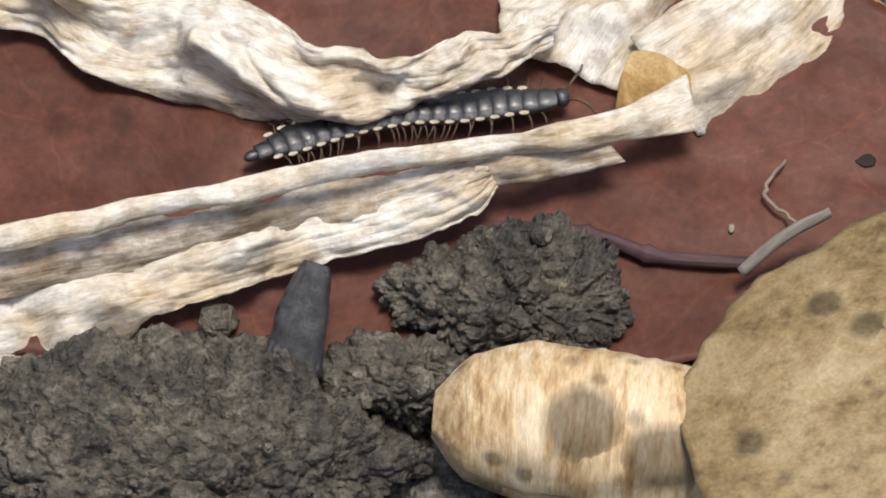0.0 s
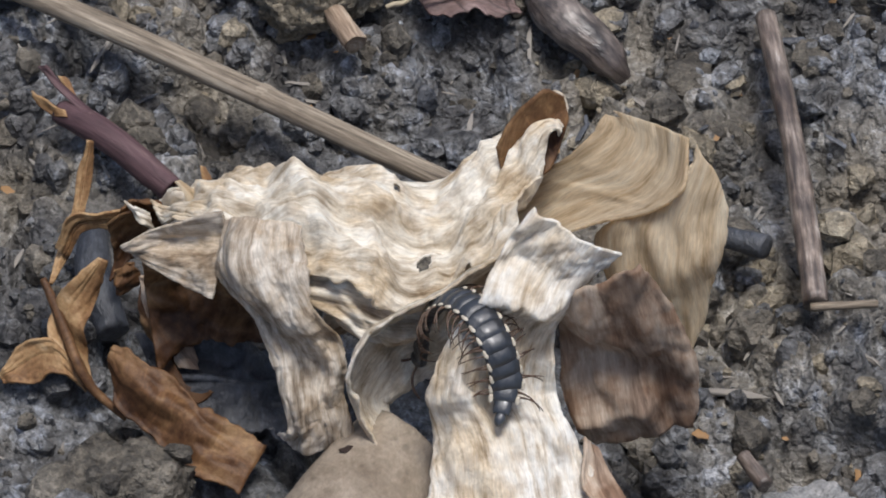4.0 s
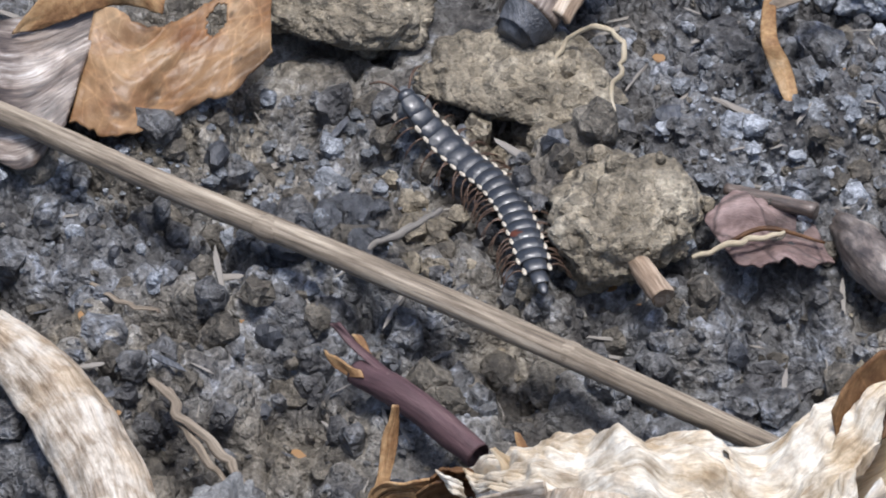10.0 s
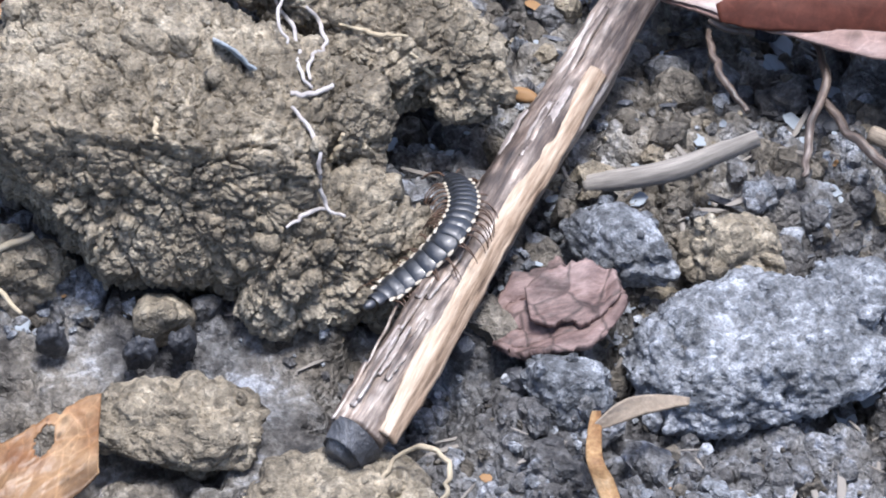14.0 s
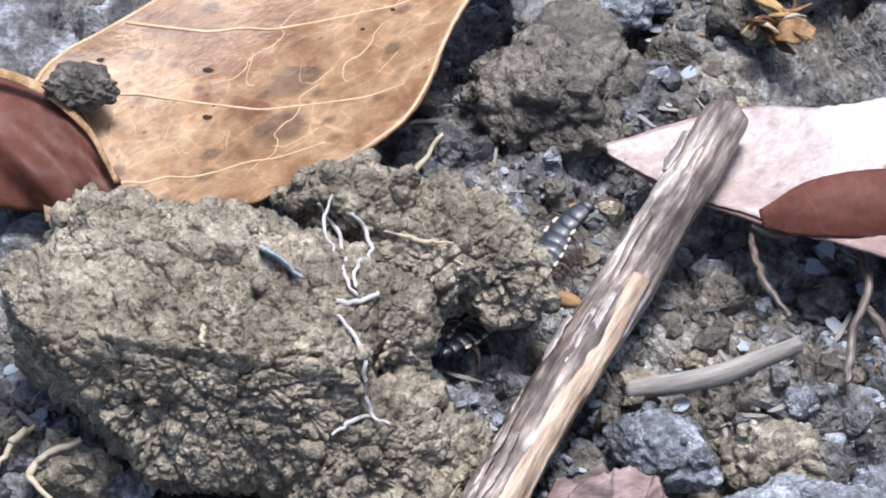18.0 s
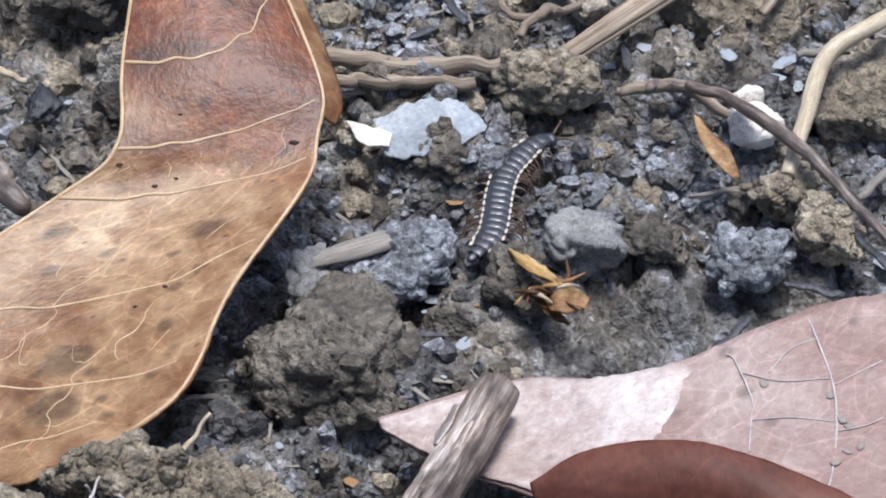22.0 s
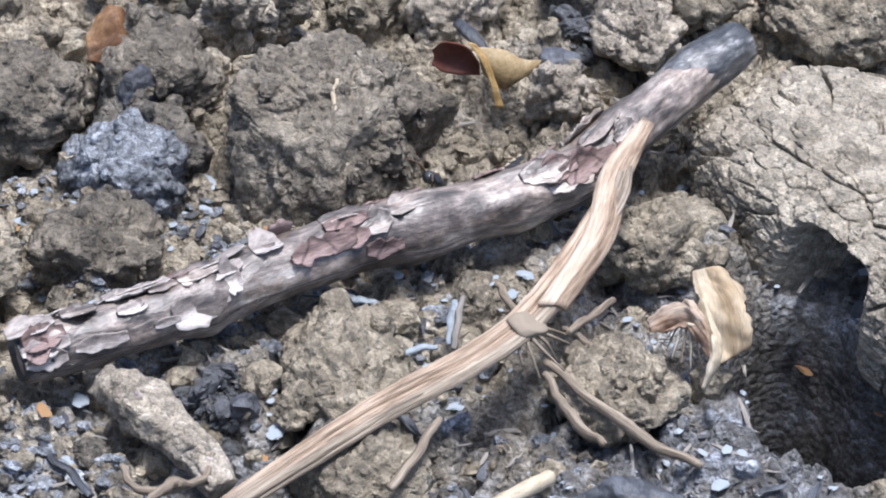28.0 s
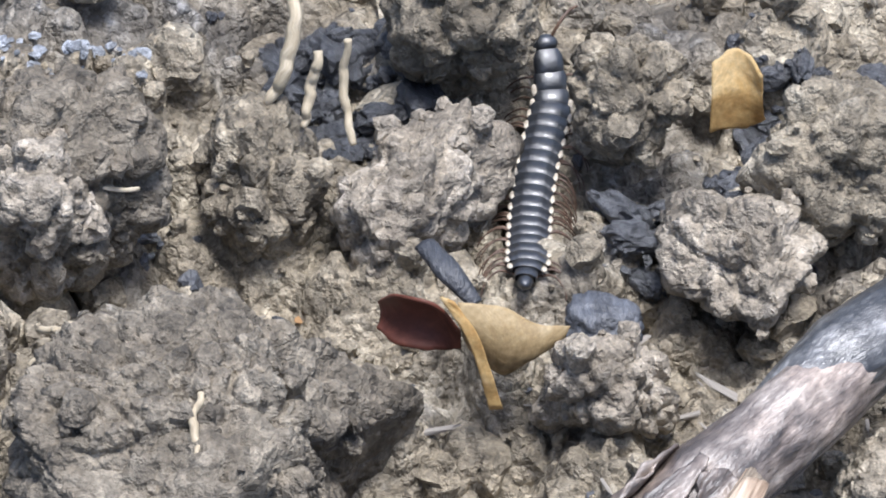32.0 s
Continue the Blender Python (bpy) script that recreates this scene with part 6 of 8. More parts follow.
for pts, m, r in [([(-6.8, 412.7, 17.4), (-6.0, 416, 15.5), (-3.6, 418.4, 17.6)], FIBRE, 0.3), ([(-11.5, 409.4, 17.0), (-10.3, 408.6, 15.4), (-10.0, 405.2, 16.0), (-11.0, 402.3, 17.8), (-11.3, 399.3, 18.0)], WHITEROOT, 0.26),
                  ([(-14.4, 411.2, 16.5), (-13.1, 410.2, 14.8), (-12.4, 405.8, 17.0), (-12.0, 400.6, 18.1), (-11.1, 398.5, 17.8)], WHITEROOT, 0.24), ([(-12.7, 398.2, 17.4), (-10.7, 398.1, 17.5), (-9.2, 399.4, 17.3)], WHITEROOT, 0.32),
                  ([(-12.6, 396.3, 17.7), (-11.3, 394.0, 17.3), (-10.5, 392.0, 16.6), (-10.4, 391.4, 13.4), (-9.8, 390.6, 11.4), (-8.4, 389.3, 12.0)], WHITEROOT, 0.26), ([(-9.8, 390.8, 11.3), (-11.5, 390.0, 11.6), (-13.2, 388.7, 11.2)], WHITEROOT, 0.24),
                  ([(-13.1, 410.4, 18.0), (-13.9, 405.2, 19.7), (-13.0, 402.6, 19.0)], WHITEROOT, 0.2), ([(-8.8, 408.2, 15.9), (-5.9, 408.4, 14.7), (-3.0, 407.5, 15.1)], FIBRE, 0.24), ([(-2.6, 406.2, 14.4), (-1.1, 406.4, 11.9), (0.3, 409.5, 8.0)], FIBRE, 0.24),
                  ([(-8.5, 395.6, 15.1), (-9.0, 395.5, 13.4), (-9.6, 395.4, 12.2)], FIBRE, 0.3), ([(-23.9, 395.1, 17.9), (-24, 394.4, 17.6), (-23.8, 392.8, 17.8)], FIBRE, 0.28), ([(-28.4, 390.4, 9.7), (-29, 390.2, 7.5), (-29.6, 390.6, 5.4)], FIBRE, 0.34)]:
    root(pts, r * 0.75, m, label="fine root on a clay clod")
blade("grey_flake", [(-19.2, 403.0, 19.3, 0.1, -0.8, 0.5, 10), (-17.7, 402.0, 18.8, 0.3, -1.1, 0.6, 20), (-15.9, 400.1, 18.5, 0.2, -0.4, 0.3, 10)], FLAKE, "blue-grey leaf flake stuck to a clod", "flake", nu=24, nv=12, ragged=0.4, crumple=0.4, seed=347)
for k, at in enumerate([(-24.8, 403.6, 18), (-22.5, 403.9, 18)]):
    clod("clay_flake", at, (2.2, 1.2, 1.8), CLAY, "upright clay flake on a clod", "clod", "clay flakes", sub=4, crumb=0.06, seed=150 + k, blocky=4, turn=-30)

# round the tan leaf
rolled = base("red_rolled_leaf", (-40.1, 431, 0), "dark red folded leaf behind a clod", "leaf")
blade_part("leaf_fold", [(-46.9, 432.3, 5.5, 0.1, -6.5, -2.5, -20), (-40.8, 429.8, 6, -1, -4.8, -3, -25), (-36.2, 427.3, 5.5, -1, -3.1, -2.5, -25), (-32.5, 424.1, 4.5, -0.5, -1.1, -1.5, -10)], RED, rolled, nu=40, nv=26, crumple=0.3, seed=161)
blade_part("pale_rim", [(-47, 438.5, 8.2, 0, -0.3, -0.2, -10), (-39.7, 434.2, 9.2, -0.1, -0.4, -0.2, -10), (-35.1, 430, 8.2, -0.1, -0.3, -0.1, -10), (-32.1, 424.8, 6.1, -0.2, 0, -0.1, -10)], OCHRE, rolled, "pale brown rim", nu=40, nv=6, seed=162, thick=0.3)
clod("soil_clod", (-35.7, 433.6, 9.5), (3.4, 2.3, 2.0), DARKSOIL, "soil crumb stuck to a leaf", sub=5, rough=0.5, crumb=0.25, cell=3, seed=162)
clod("soil_clod", (6.9, 439.9, 2), (7, 6, 5), DARKSOIL, "dark crumbly clod beside a leaf", sub=5, crumb=0.24, cell=4, seed=163)
clod("soil_clod", (4.8, 441.5, 1.5), (6, 5, 4), DARKSOIL, "dark crumbly clod", sub=5, crumb=0.24, cell=4, seed=164)
blade_part("red_fold", [(24.1, 419.1, 6.5, 0.2, -0.6, -0.5, -10), (29, 418.8, 8.5, -0.6, -2.4, -1.5, -30), (39.1, 416.6, 10, -0.1, -2.9, -2, -35), (49, 411.7, 9.5, -0.7, -3.1, -1.5, -30), (55.6, 408.6, 8.5, -0.2, -2.2, -0.5, -10)], RED, pink, "red-brown folded edge", nu=50, nv=18, wrinkle=0.2, seed=165)
curl = base("orange_shred", (27.4, 451.6, -0), "curled orange and tan wood shred", "wood shred")
for k, rows in enumerate([[(23.8, 452.8, 4, 0.2, -0.8, 0, 20), (25.9, 449.1, 5, 0.1, -1.3, 0, 30), (28, 448, 4, -0.3, -0.7, 0, 20)], [(26.5, 448.2, 3.5, 0.2, -0.6, -0.5, 10), (27.9, 446, 4.5, -0.3, -1, -0.5, 30), (30.4, 446.9, 3, -0.2, -0.9, -0, 10)], [(25.6, 447.6, 4, -0.4, -0.6, 0, 10), (27.3, 445.7, 3, -0.4, -0.4, 0, 20), (28.7, 445.2, 2, -0.3, 0, 0, 10)]]):
    blade_part("shred", rows, (GOLD, OCHRE, RUST)[k], curl, nu=40, nv=16, crumple=0.4, ragged=0.6, widen=1.1, taper=0.35, seed=167 + k)
rng = np.random.default_rng(168)
for k in range(11):
    x, y, z = 26.5 + rng.normal(0, 0.9), 448.5 + rng.normal(0, 1.4), 3.6 + rng.uniform(0, 1)
    a = rng.uniform(0, 6.28)
    stem_part("loose_fibre", [(x, y, z, 0.22), (x + 1.8 * math.cos(a), y + 1.8 * math.sin(a), z + rng.uniform(0.3, 1.4), 0.26), (x + 3.4 * math.cos(a + 0.6), y + 3.4 * math.sin(a + 0.6), z + rng.uniform(-1, 0.8), 0.1)], (OCHRE, GOLD, RUST, FIBRE)[k % 4], curl, nu=18, nv=6, rough=0.1, flat=0.6)
flake = base("grey_flake", (16.7, 472.4, 0), "bluish grey leaf flake with a white corner", "leaf flake")
blade_part("flake_sheet", [(12.1, 470.9, 2.5, 0.7, -2.7, -0.5, 0), (15.9, 471.7, 3, 0.2, -3.2, -1, 5), (19.7, 471.5, 3.5, -0.2, -2.6, -0.5, 5), (22.1, 471.2, 3, -0.2, -0.6, -0, 0)], FLAKE, flake, nu=50, nv=26, ragged=0.3, crumple=0.3, wrinkle=0.2, taper=0.25, seed=171)
blade_part("white_corner", [(9.6, 472, 2.5, 0.6, -1.3, -0.5, 0), (13.1, 470.1, 3, -0.2, -1, 0, 5)], WHITE, flake, "white crusted corner", nu=26, nv=18, crumple=0.4, ragged=0.5, taper=0.2, seed=172)
stem("flat_chip", [(5.2, 454.5, 2, 0.9), (11, 455.5, 3, 1.3), (16.5, 458.1, 3, 0.8)], GREYWOOD, "flat grey-brown wood chip", "wood chip", nu=30, nv=12, grooves=5, flat=0.45)
for pts, r in [([(6.8, 481.9, 3), (15.9, 479.3, 4), (24.4, 479.7, 4)], 0.95), ([(6.7, 478.2, 3), (13.7, 477.8, 3.5), (21.2, 478.1, 3)], 0.75)]:
    root(pts, r, STRAW, "brown_root", "bark-covered root along the soil", "root", "bark roots", nu=40, nv=10, rough=0.1)
clod("root_knot", (27.6, 478.8, 2.5), (5.5, 3.4, 3.2), CLAY, "knot of soil and roots", "root knot", sub=5, crumb=0.25, cell=4, seed=173)
root([(34.5, 476.5, 3), (38.2, 476.6, 3), (41.9, 475.7, 4)], 0.55, BARK, "brown_root", "bark-covered root along the soil", "root", "bark roots")
root([(41.3, 475, 5), (47.7, 468.4, 6), (54.5, 459.7, 5), (61.5, 449.3, 3)], 0.6, BARK, "brown_root", "long thin reddish-brown root", "root", "bark roots", nu=50)
stem("pale_straw", [(63.9, 483.8, 7, 0.75), (59.2, 479.4, 8, 0.8), (54.4, 476, 7, 0.85), (52.1, 470.1, 5, 0.8), (49.9, 463.7, 3, 0.75)], FIBRE, "bent pale straw", "straw", nu=60, nv=10, grooves=4)
for a, b, r in [((54.4, 493.6, 6), (49, 485.7, 4), 0.5), ((52.1, 482.5, 2), (58.8, 482.2, 2), 0.4), ((58.3, 514.2, 4), (56.9, 507.4, 3), 0.35), ((56.3, 461.3, 2), (61.2, 466.3, 3), 0.45)]:
    root([a, b], r, STRAW if r > 0.45 else GREYWOOD, "straw_bit", "short dry straw bit", "straw", "straw bits")
white = base("white_lump", (47.1, 472.8, 0), "white crumbly lump with orange-brown shreds", "lump")
v, f = lump((47.3, 471.5, 2.5), (2.8, 2.2, 2.2), sub=4, crumb=0.2, seed=175)
part("white_core", v, f, WHITE, white)
v, f = lump((46.8, 473.9, 4), (1.5, 1.2, 1.2), sub=4, crumb=0.2, seed=176)
part("white_top", v, f, WHITE, white)
blade_part("brown_scale", [(42.1, 470.3, 4.5, 1, -1.1, -0.5, 20), (43.4, 466.8, 4, 1.1, -0, 0, 20), (45.2, 464.6, 2, 0.6, 0.4, 0, 10)], OCHRE, white, nu=20, nv=10, taper=0.45, seed=177)
for k, (at, rr, m, lab) in enumerate([
        ((30.3, 457.3, 1), (4, 3.4, 3), STONE, "angular olive-grey stone"), ((14.1, 455.6, 1), (5.5, 4.5, 4), ASH, "blocky ash-grey clod"), ((5.2, 452.9, 1), (4, 2.5, 2.4), STONE, "pale grey stone"), ((53.5, 458.3, 1), (4, 3, 3), CLAY, "olive-brown clod"),
        ((49.6, 463.6, 1), (3.6, 3, 2.8), CLAY, "brown clod under a root"), ((45.9, 455.7, 0.5), (4, 3.2, 2.5), ASH, "grey ash clod"), ((24.8, 451.6, 1.5), (3, 3, 3), DARKSOIL, "dark clod"), ((7.6, 442.7, 2), (9, 6, 4), DARKSOIL, "dark crumbly mound"),
        ((37.2, 458.4, 0.5), (4, 3, 2.4), DARKSOIL, "grey clod"), ((18.7, 469.6, 1), (4, 3, 2.6), DARKSOIL, "crumbly brown clod"), ((-14.3, 494.3, 2), (6, 5, 5), DARKSOIL, "dark clod behind a leaf"), ((4.4, 498.7, 2), (6, 5, 5), CLAY, "crumbly clod"),
        ((46.7, 490.6, 1), (7, 7, 5), CLAY, "crumbly brown clod"), ((58.8, 477.7, 1), (5, 7, 4), CLAY, "crumbly brown clod")]):
    clod("clod" if m is not STONE else "stone", at, rr, m, lab, "clod", "", sub=5, crumb=0.2 if m is not STONE else 0.16, cell=3.5, seed=180 + k, blocky=2.0 if m is not STONE else 2.6, turn=37 * k)
for k, (a, b) in enumerate([((60.2, 463.6, 2), (61.8, 455, 2)), ((48.6, 450.1, 2), (54.3, 449.5, 1)), ((45.2, 445.7, 2), (41.9, 442.4, 1)), ((16.3, 495.7, 2), (21, 487.9, 2)), ((55.8, 456, 2), (59.5, 449.7, 2))]):
    root([a, b], 0.8 if k == 0 else 0.5, GREYWOOD if k == 0 else CHAR, "charcoal_splinter", "grey charcoal splinter", "charcoal", "charcoal splinters", nu=12, nv=8, flat=0.5)

for pts, r, m in [([(-34.8, 478, 4), (-28.3, 474.6, 5), (-25.3, 470.3, 5.5), (-23.4, 464.4, 5), (-21.3, 461.2, 4), (-17.2, 461.3, 2)], 1.0, BARK), ([(-33.3, 461.1, 3), (-29, 458.1, 3.5), (-25.4, 457.7, 2)], 0.6, CHAR), ([(-28.1, 484.4, 4), (-24.3, 481, 4), (-21.1, 479.6, 3)], 0.35, FIBRE)]:
    root(pts, r, m, "twisted_root", "dark twisted root beside a tan leaf", "root", "twisted roots", nu=60, nv=12, rough=0.15)
for k, (x, y, z) in enumerate([(-19.5, 477.4, 2), (-25.5, 485, 2), (-28.2, 465.6, 2)]):
    clod("charcoal_lump", (x, y, z), (1.8, 2.4, 1.0), CHAR, "flat black charcoal lump", "charcoal", "charcoal lumps", sub=4, rough=0.4, crumb=0.25, cell=3, seed=265 + k, blocky=3, turn=60 * k)

# along the branch
knobbly = base("knobbly_root", (28.5, 496.4, 0), "pale clay-crusted knobbly root", "root")
stem_part("root_core", [(23.4, 503.4, 3, 1.9), (25.5, 500.2, 3.4, 2.3), (28.5, 496.2, 3.2, 1.9), (31, 492.6, 2.6, 1.9), (33.4, 488.6, 2, 1.2)], LIGHTCLAY, knobbly, nu=110, nv=28, rough=0.42)
for k, (x, y, z) in enumerate([(24.6, 501, 4.6), (26.6, 499.2, 5.2), (29, 496.8, 4.6), (30.4, 493, 4.2), (32.2, 491.2, 3.2), (27.2, 496.8, 4.4)]):
    clod_part("clay_crust", (x, y, z), (1.3, 1.0, 0.8), WHITESCALE if k % 3 == 1 else LIGHTCLAY, knobbly, sub=4, rough=0.5, crumb=0.2, cell=2.5, seed=600 + k, turn=40 * k)
for pts, r in [([(23.9, 490.9, 3), (25.9, 487.4, 3), (31.4, 488.7, 3), (32.6, 491.6, 4)], 0.4), ([(25.8, 484.9, 3), (28.1, 486.9, 4), (30.3, 487.9, 3)], 0.5), ([(65.1, 501.7, 5), (66.8, 496.8, 4), (70.1, 493.9, 2)], 0.5), ([(65.2, 503.5, 5), (72.1, 494.7, 4), (79.1, 490.5, 2)], 0.55), ([(67.2, 507.3, 6), (70, 507, 4), (71.7, 506.3, 3)], 0.35), ([(67.7, 506.4, 6), (72.8, 512.2, 5)], 0.4), ([(62.1, 517.6, 3), (64.2, 510, 4)], 0.4),
               ([(35, 476.5, 3), (40.8, 476.5, 3), (46.4, 472.5, 2)], 0.6)]:
    root(pts, r, STRAW, "frayed_root", "frayed straw-brown rootlet", "root", "frayed rootlets", nu=30)
for pts, r in [([(6.5, 542.3, 3), (9.9, 536.2, 5), (12.3, 533.5, 3)], 0.2), ([(5.6, 504.5, 4), (6.5, 506.3, 5), (7.9, 507.3, 5)], 0.35), ([(6.3, 523.9, 4), (6.6, 525.4, 5), (7.1, 527.1, 5)], 0.2), ([(47.4, 539.4, 12), (47, 537.4, 11), (47.6, 535, 10)], 0.25), ([(38.3, 546.4, 7), (39.4, 545.9, 8), (40.5, 546.4, 7), (39.5, 546.8, 6)], 0.25)]:
    root(pts, r, FIBRE, label="pale root fibre on clay")
for k, pts in enumerate([[(49.4, 509.4, 2), (52.1, 508.5, 2), (55.5, 509.3, 2)], [(57.5, 513.8, 4), (56.7, 509.3, 2)], [(46.6, 517.6, 2), (50.4, 515.9, 2)]]):
    root(pts, 0.45, FLAKE, "ash_straw", "ash-white straw bit", "straw", "ash straws", flat=0.6)
tuft = base("bark_tuft", (83.3, 508, 0), "torn golden bark tuft with fibres", "bark")
for k, rows in enumerate([[(81.9, 512.9, 8.5, 1.7, -0.2, 0.5, 20), (83.4, 509.2, 6.5, 2.8, 0.7, 0.5, 40), (84.2, 505.5, 3.5, 2.2, 1.1, 0.5, 40)], [(76.3, 510.3, 3.5, 0.2, -0.7, -0.5, 20), (80, 509.8, 5, 0.2, -1.4, -1, 20), (82, 506.7, 4, 0.1, -2.2, -1, 20)], [(81.5, 508.3, 8, 0.2, -0.4, 0, 10), (82.4, 503.8, 6, 0.4, -0.4, 0, 30), (80.7, 502, 2.5, 0.6, 0.2, -0.5, 10)]]):
    blade_part("bark_piece", rows, (TANFIBRE, BROWNFIBRE, FIBRE)[k], tuft, nu=40, nv=22, wrinkle=0.6, crumple=0.9, ragged=0.5, taper=0.25, seed=201 + k)
x, y, z = (81.4, 509.8, 5)
for k in range(12):
    a = 2.2 + 0.33 * k
    stem_part("loose_fibre", [(x + 1.5 * math.sin(k), y + 1.2 * math.cos(2 * k), z, 0.16), (x + 2.2 * math.cos(a) + 0.5, y + 2.5 * math.sin(a), z - 1.2, 0.14), (x + 3.4 * math.cos(a + 0.5), y + 4 * math.sin(a + 0.5), z - 3.6, 0.06)], PALE if k % 2 else STRAW, tuft, nu=18, nv=6)
cup = base("cupped_leaf", (64.9, 551.2, 0), "small cupped leaf, brown inside and yellowish outside", "leaf")
blade_part("brown_cup", [(58.7, 552.7, 4.5, -0.1, -0.7, -0.5, 40), (60.2, 551.4, 6, -0, -0.3, -2, 55), (61.9, 551, 6, 0.1, 0, -2, 55), (63.2, 550.6, 5, 0.2, 0.2, -1, 30)], RED, cup, "dark brown hollow side", nu=30, nv=18, wrinkle=0.15, seed=211)
blade_part("yellow_outside", [(63.2, 550.6, 5.5, 0.4, -0.5, -1.5, -30), (65.5, 549.7, 5, 0, -1, -2, -45), (67.4, 549.7, 5, -0.3, -0.6, -1, -40), (69.2, 550, 5.5, -0.3, -0.1, -0.5, -20)], YELLOWTAN, cup, "yellow-brown outer side", nu=30, nv=18, wrinkle=0.15, seed=213)
blade_part("pale_rim", [(62.3, 550.5, 8, 0.4, -0.2, 0, 10), (63.9, 548.7, 6, 0.3, 0.1, 0, 10), (65.2, 547.4, 2, 0.4, -0, 0, 10)], GOLD, cup, "pale yellow rim", nu=24, nv=8, seed=215)
chip = blade("yellow_chip", [(79.6, 569.2, 6, -0, -0.9, -2, -15), (81.3, 569.4, 6.5, 0.1, -1.1, -2.5, -20), (82.7, 569.1, 6, 0.3, 0.1, -2, -10)], GOLD, "small ochre leaf chip stuck in the soil", nu=30, nv=22, crumple=0.3, ragged=0.2, seed=217)
stem("blue_chip", [(61.6, 558, 5, 0.7), (62.9, 555.6, 5, 0.8), (64.4, 554, 4, 0.5)], CHAR, "blue-black charred sliver", "charcoal", nu=20, nv=10, flat=0.6)
blade("orange_flake", [(22.9, 551, 7.5, 0.1, -1.2, -0.5, 10), (25.8, 551.8, 8, 0.1, -2.5, -1, 15), (27.9, 551.3, 7.5, -0.1, -1.5, -0.5, 10)], RUST, "orange-brown leaf flake on clay", nu=24, nv=18, crumple=0.4, ragged=0.3, taper=0.3, widen=1.3, seed=219)
for pts, r in [([(54.6, 574.1, 12), (54.2, 571.4, 9), (53.7, 570.1, 7), (52.6, 570, 5)], 0.42), ([(55.8, 570.2, 9), (55.4, 569.5, 7), (55, 568, 5)], 0.32), ([(57.5, 570.3, 10), (57.3, 569, 7), (57.8, 566.7, 5)], 0.28), ([(49, 546.4, 10), (48.1, 544.7, 9), (48.8, 541.4, 8)], 0.3), ([(38.9, 548.1, 8), (40.2, 547.5, 9), (41.2, 548, 8), (39.9, 548.1, 7)], 0.25), ([(32.1, 568.1, 10), (36.2, 563.4, 9), (40.7, 561.8, 7), (44.8, 561.8, 6)], 0.2)]:
    root(pts, r, FIBRE, label="pale upright rootlet")
for k, (at, rr, m, lab) in enumerate([
        ((49, 545.5, 3), (11, 6.5, 8.5), SHADECLAY, "large brown crumbly clod"), ((61.4, 565.4, 2), (7, 4, 4.5), LIGHTCLAY, "crumbly brown ledge"), ((80.9, 559.7, 2), (5.5, 4.5, 4.5), LIGHTCLAY, "pale brown clod"), ((71.5, 549.1, 2), (4.5, 3.5, 4), LIGHTCLAY, "brown clod by a branch"),
        ((87.5, 566.7, 3), (6, 5, 6), CLAY, "brown crumbly clod"), ((52.3, 567, 2), (5, 4, 4), CLAY, "brown crumbly clod"), ((40.4, 565.2, 4), (7, 6, 7), SHADECLAY, "tall brown clod"), ((75.3, 572.9, 3), (4, 4, 4), CLAY, "brown clod"),
        ((65.7, 578.6, 4), (5, 4, 5), CLAY, "brown clod"), ((29.7, 550.4, 4), (8, 6, 6), SHADECLAY, "brown clod with ash"), ((26.3, 537.1, 2), (7, 5, 5), ASH, "crumbly clod covered in pale ash"), ((23, 525.1, 1.5), (7, 6, 5), SHADECLAY, "brown crumbly clod"),
        ((46.4, 506.6, 1.5), (9, 6, 4), CLAY, "crumbly clod below a branch"), ((71.6, 503.5, 1), (6, 5, 4), CLAY, "brown crumbly clod"), ((76.7, 525.3, 1), (4, 4, 3.5), CLAY, "brown clod in shade"), ((1.7, 531.3, 2), (8, 7, 6), SHADECLAY, "large crumbly clod"),
        ((9.5, 524.4, 2), (6, 5, 5), CLAY, "crumbly clod"), ((46.5, 536.2, 3), (9, 7, 8), SHADECLAY, "large brown clod behind a branch"), ((43.7, 503.8, 1), (6, 4, 2.6), CLAY, "crumbly clod"), ((73, 502.8, 1.5), (7, 6, 4), CLAY, "crumbly clod"),
        ((28.4, 541.6, 2), (6, 5, 5), DARKSOIL, "grey-brown clod"), ((16.5, 547.8, 3), (7, 6, 6), SHADECLAY, "dark brown clod"), ((80, 525.8, 2), (6, 6, 4), CLAY, "brown clod"), ((101.5, 562.6, 2), (8, 5, 5), CLAY, "brown clod"), ((38.3, 560.8, 5), (4, 4.5, 5.5), LIGHTCLAY, "pale ash-crusted clod")]):
    clod("ash_clod" if m is ASH else "soil_clod" if m is DARKSOIL else "clay_clod", at, rr, m, lab, "clod", "", sub=5, crumb=0.22, cell=3.6, seed=230 + k, turn=53 * k, blocky=2.0 if k else 4.0)
for k, (at, rr) in enumerate([((71.8, 553.2, 3), (2.2, 1.6, 1.6)), ((27.7, 544.9, 6), (2.5, 1.5, 3)), ((35.2, 518.1, 2), (2, 1, 1))]):
    clod("charcoal_lump", at, rr, CHAR, "blue-black charcoal lump", "charcoal", "charcoal lumps", sub=4, rough=0.3, crumb=0.2, cell=3, seed=260 + k, blocky=3, turn=41 * k)
char_leaf = base("charred_leaf", (73, 479.5, 0), "blue-black charred curled leaf", "leaf")
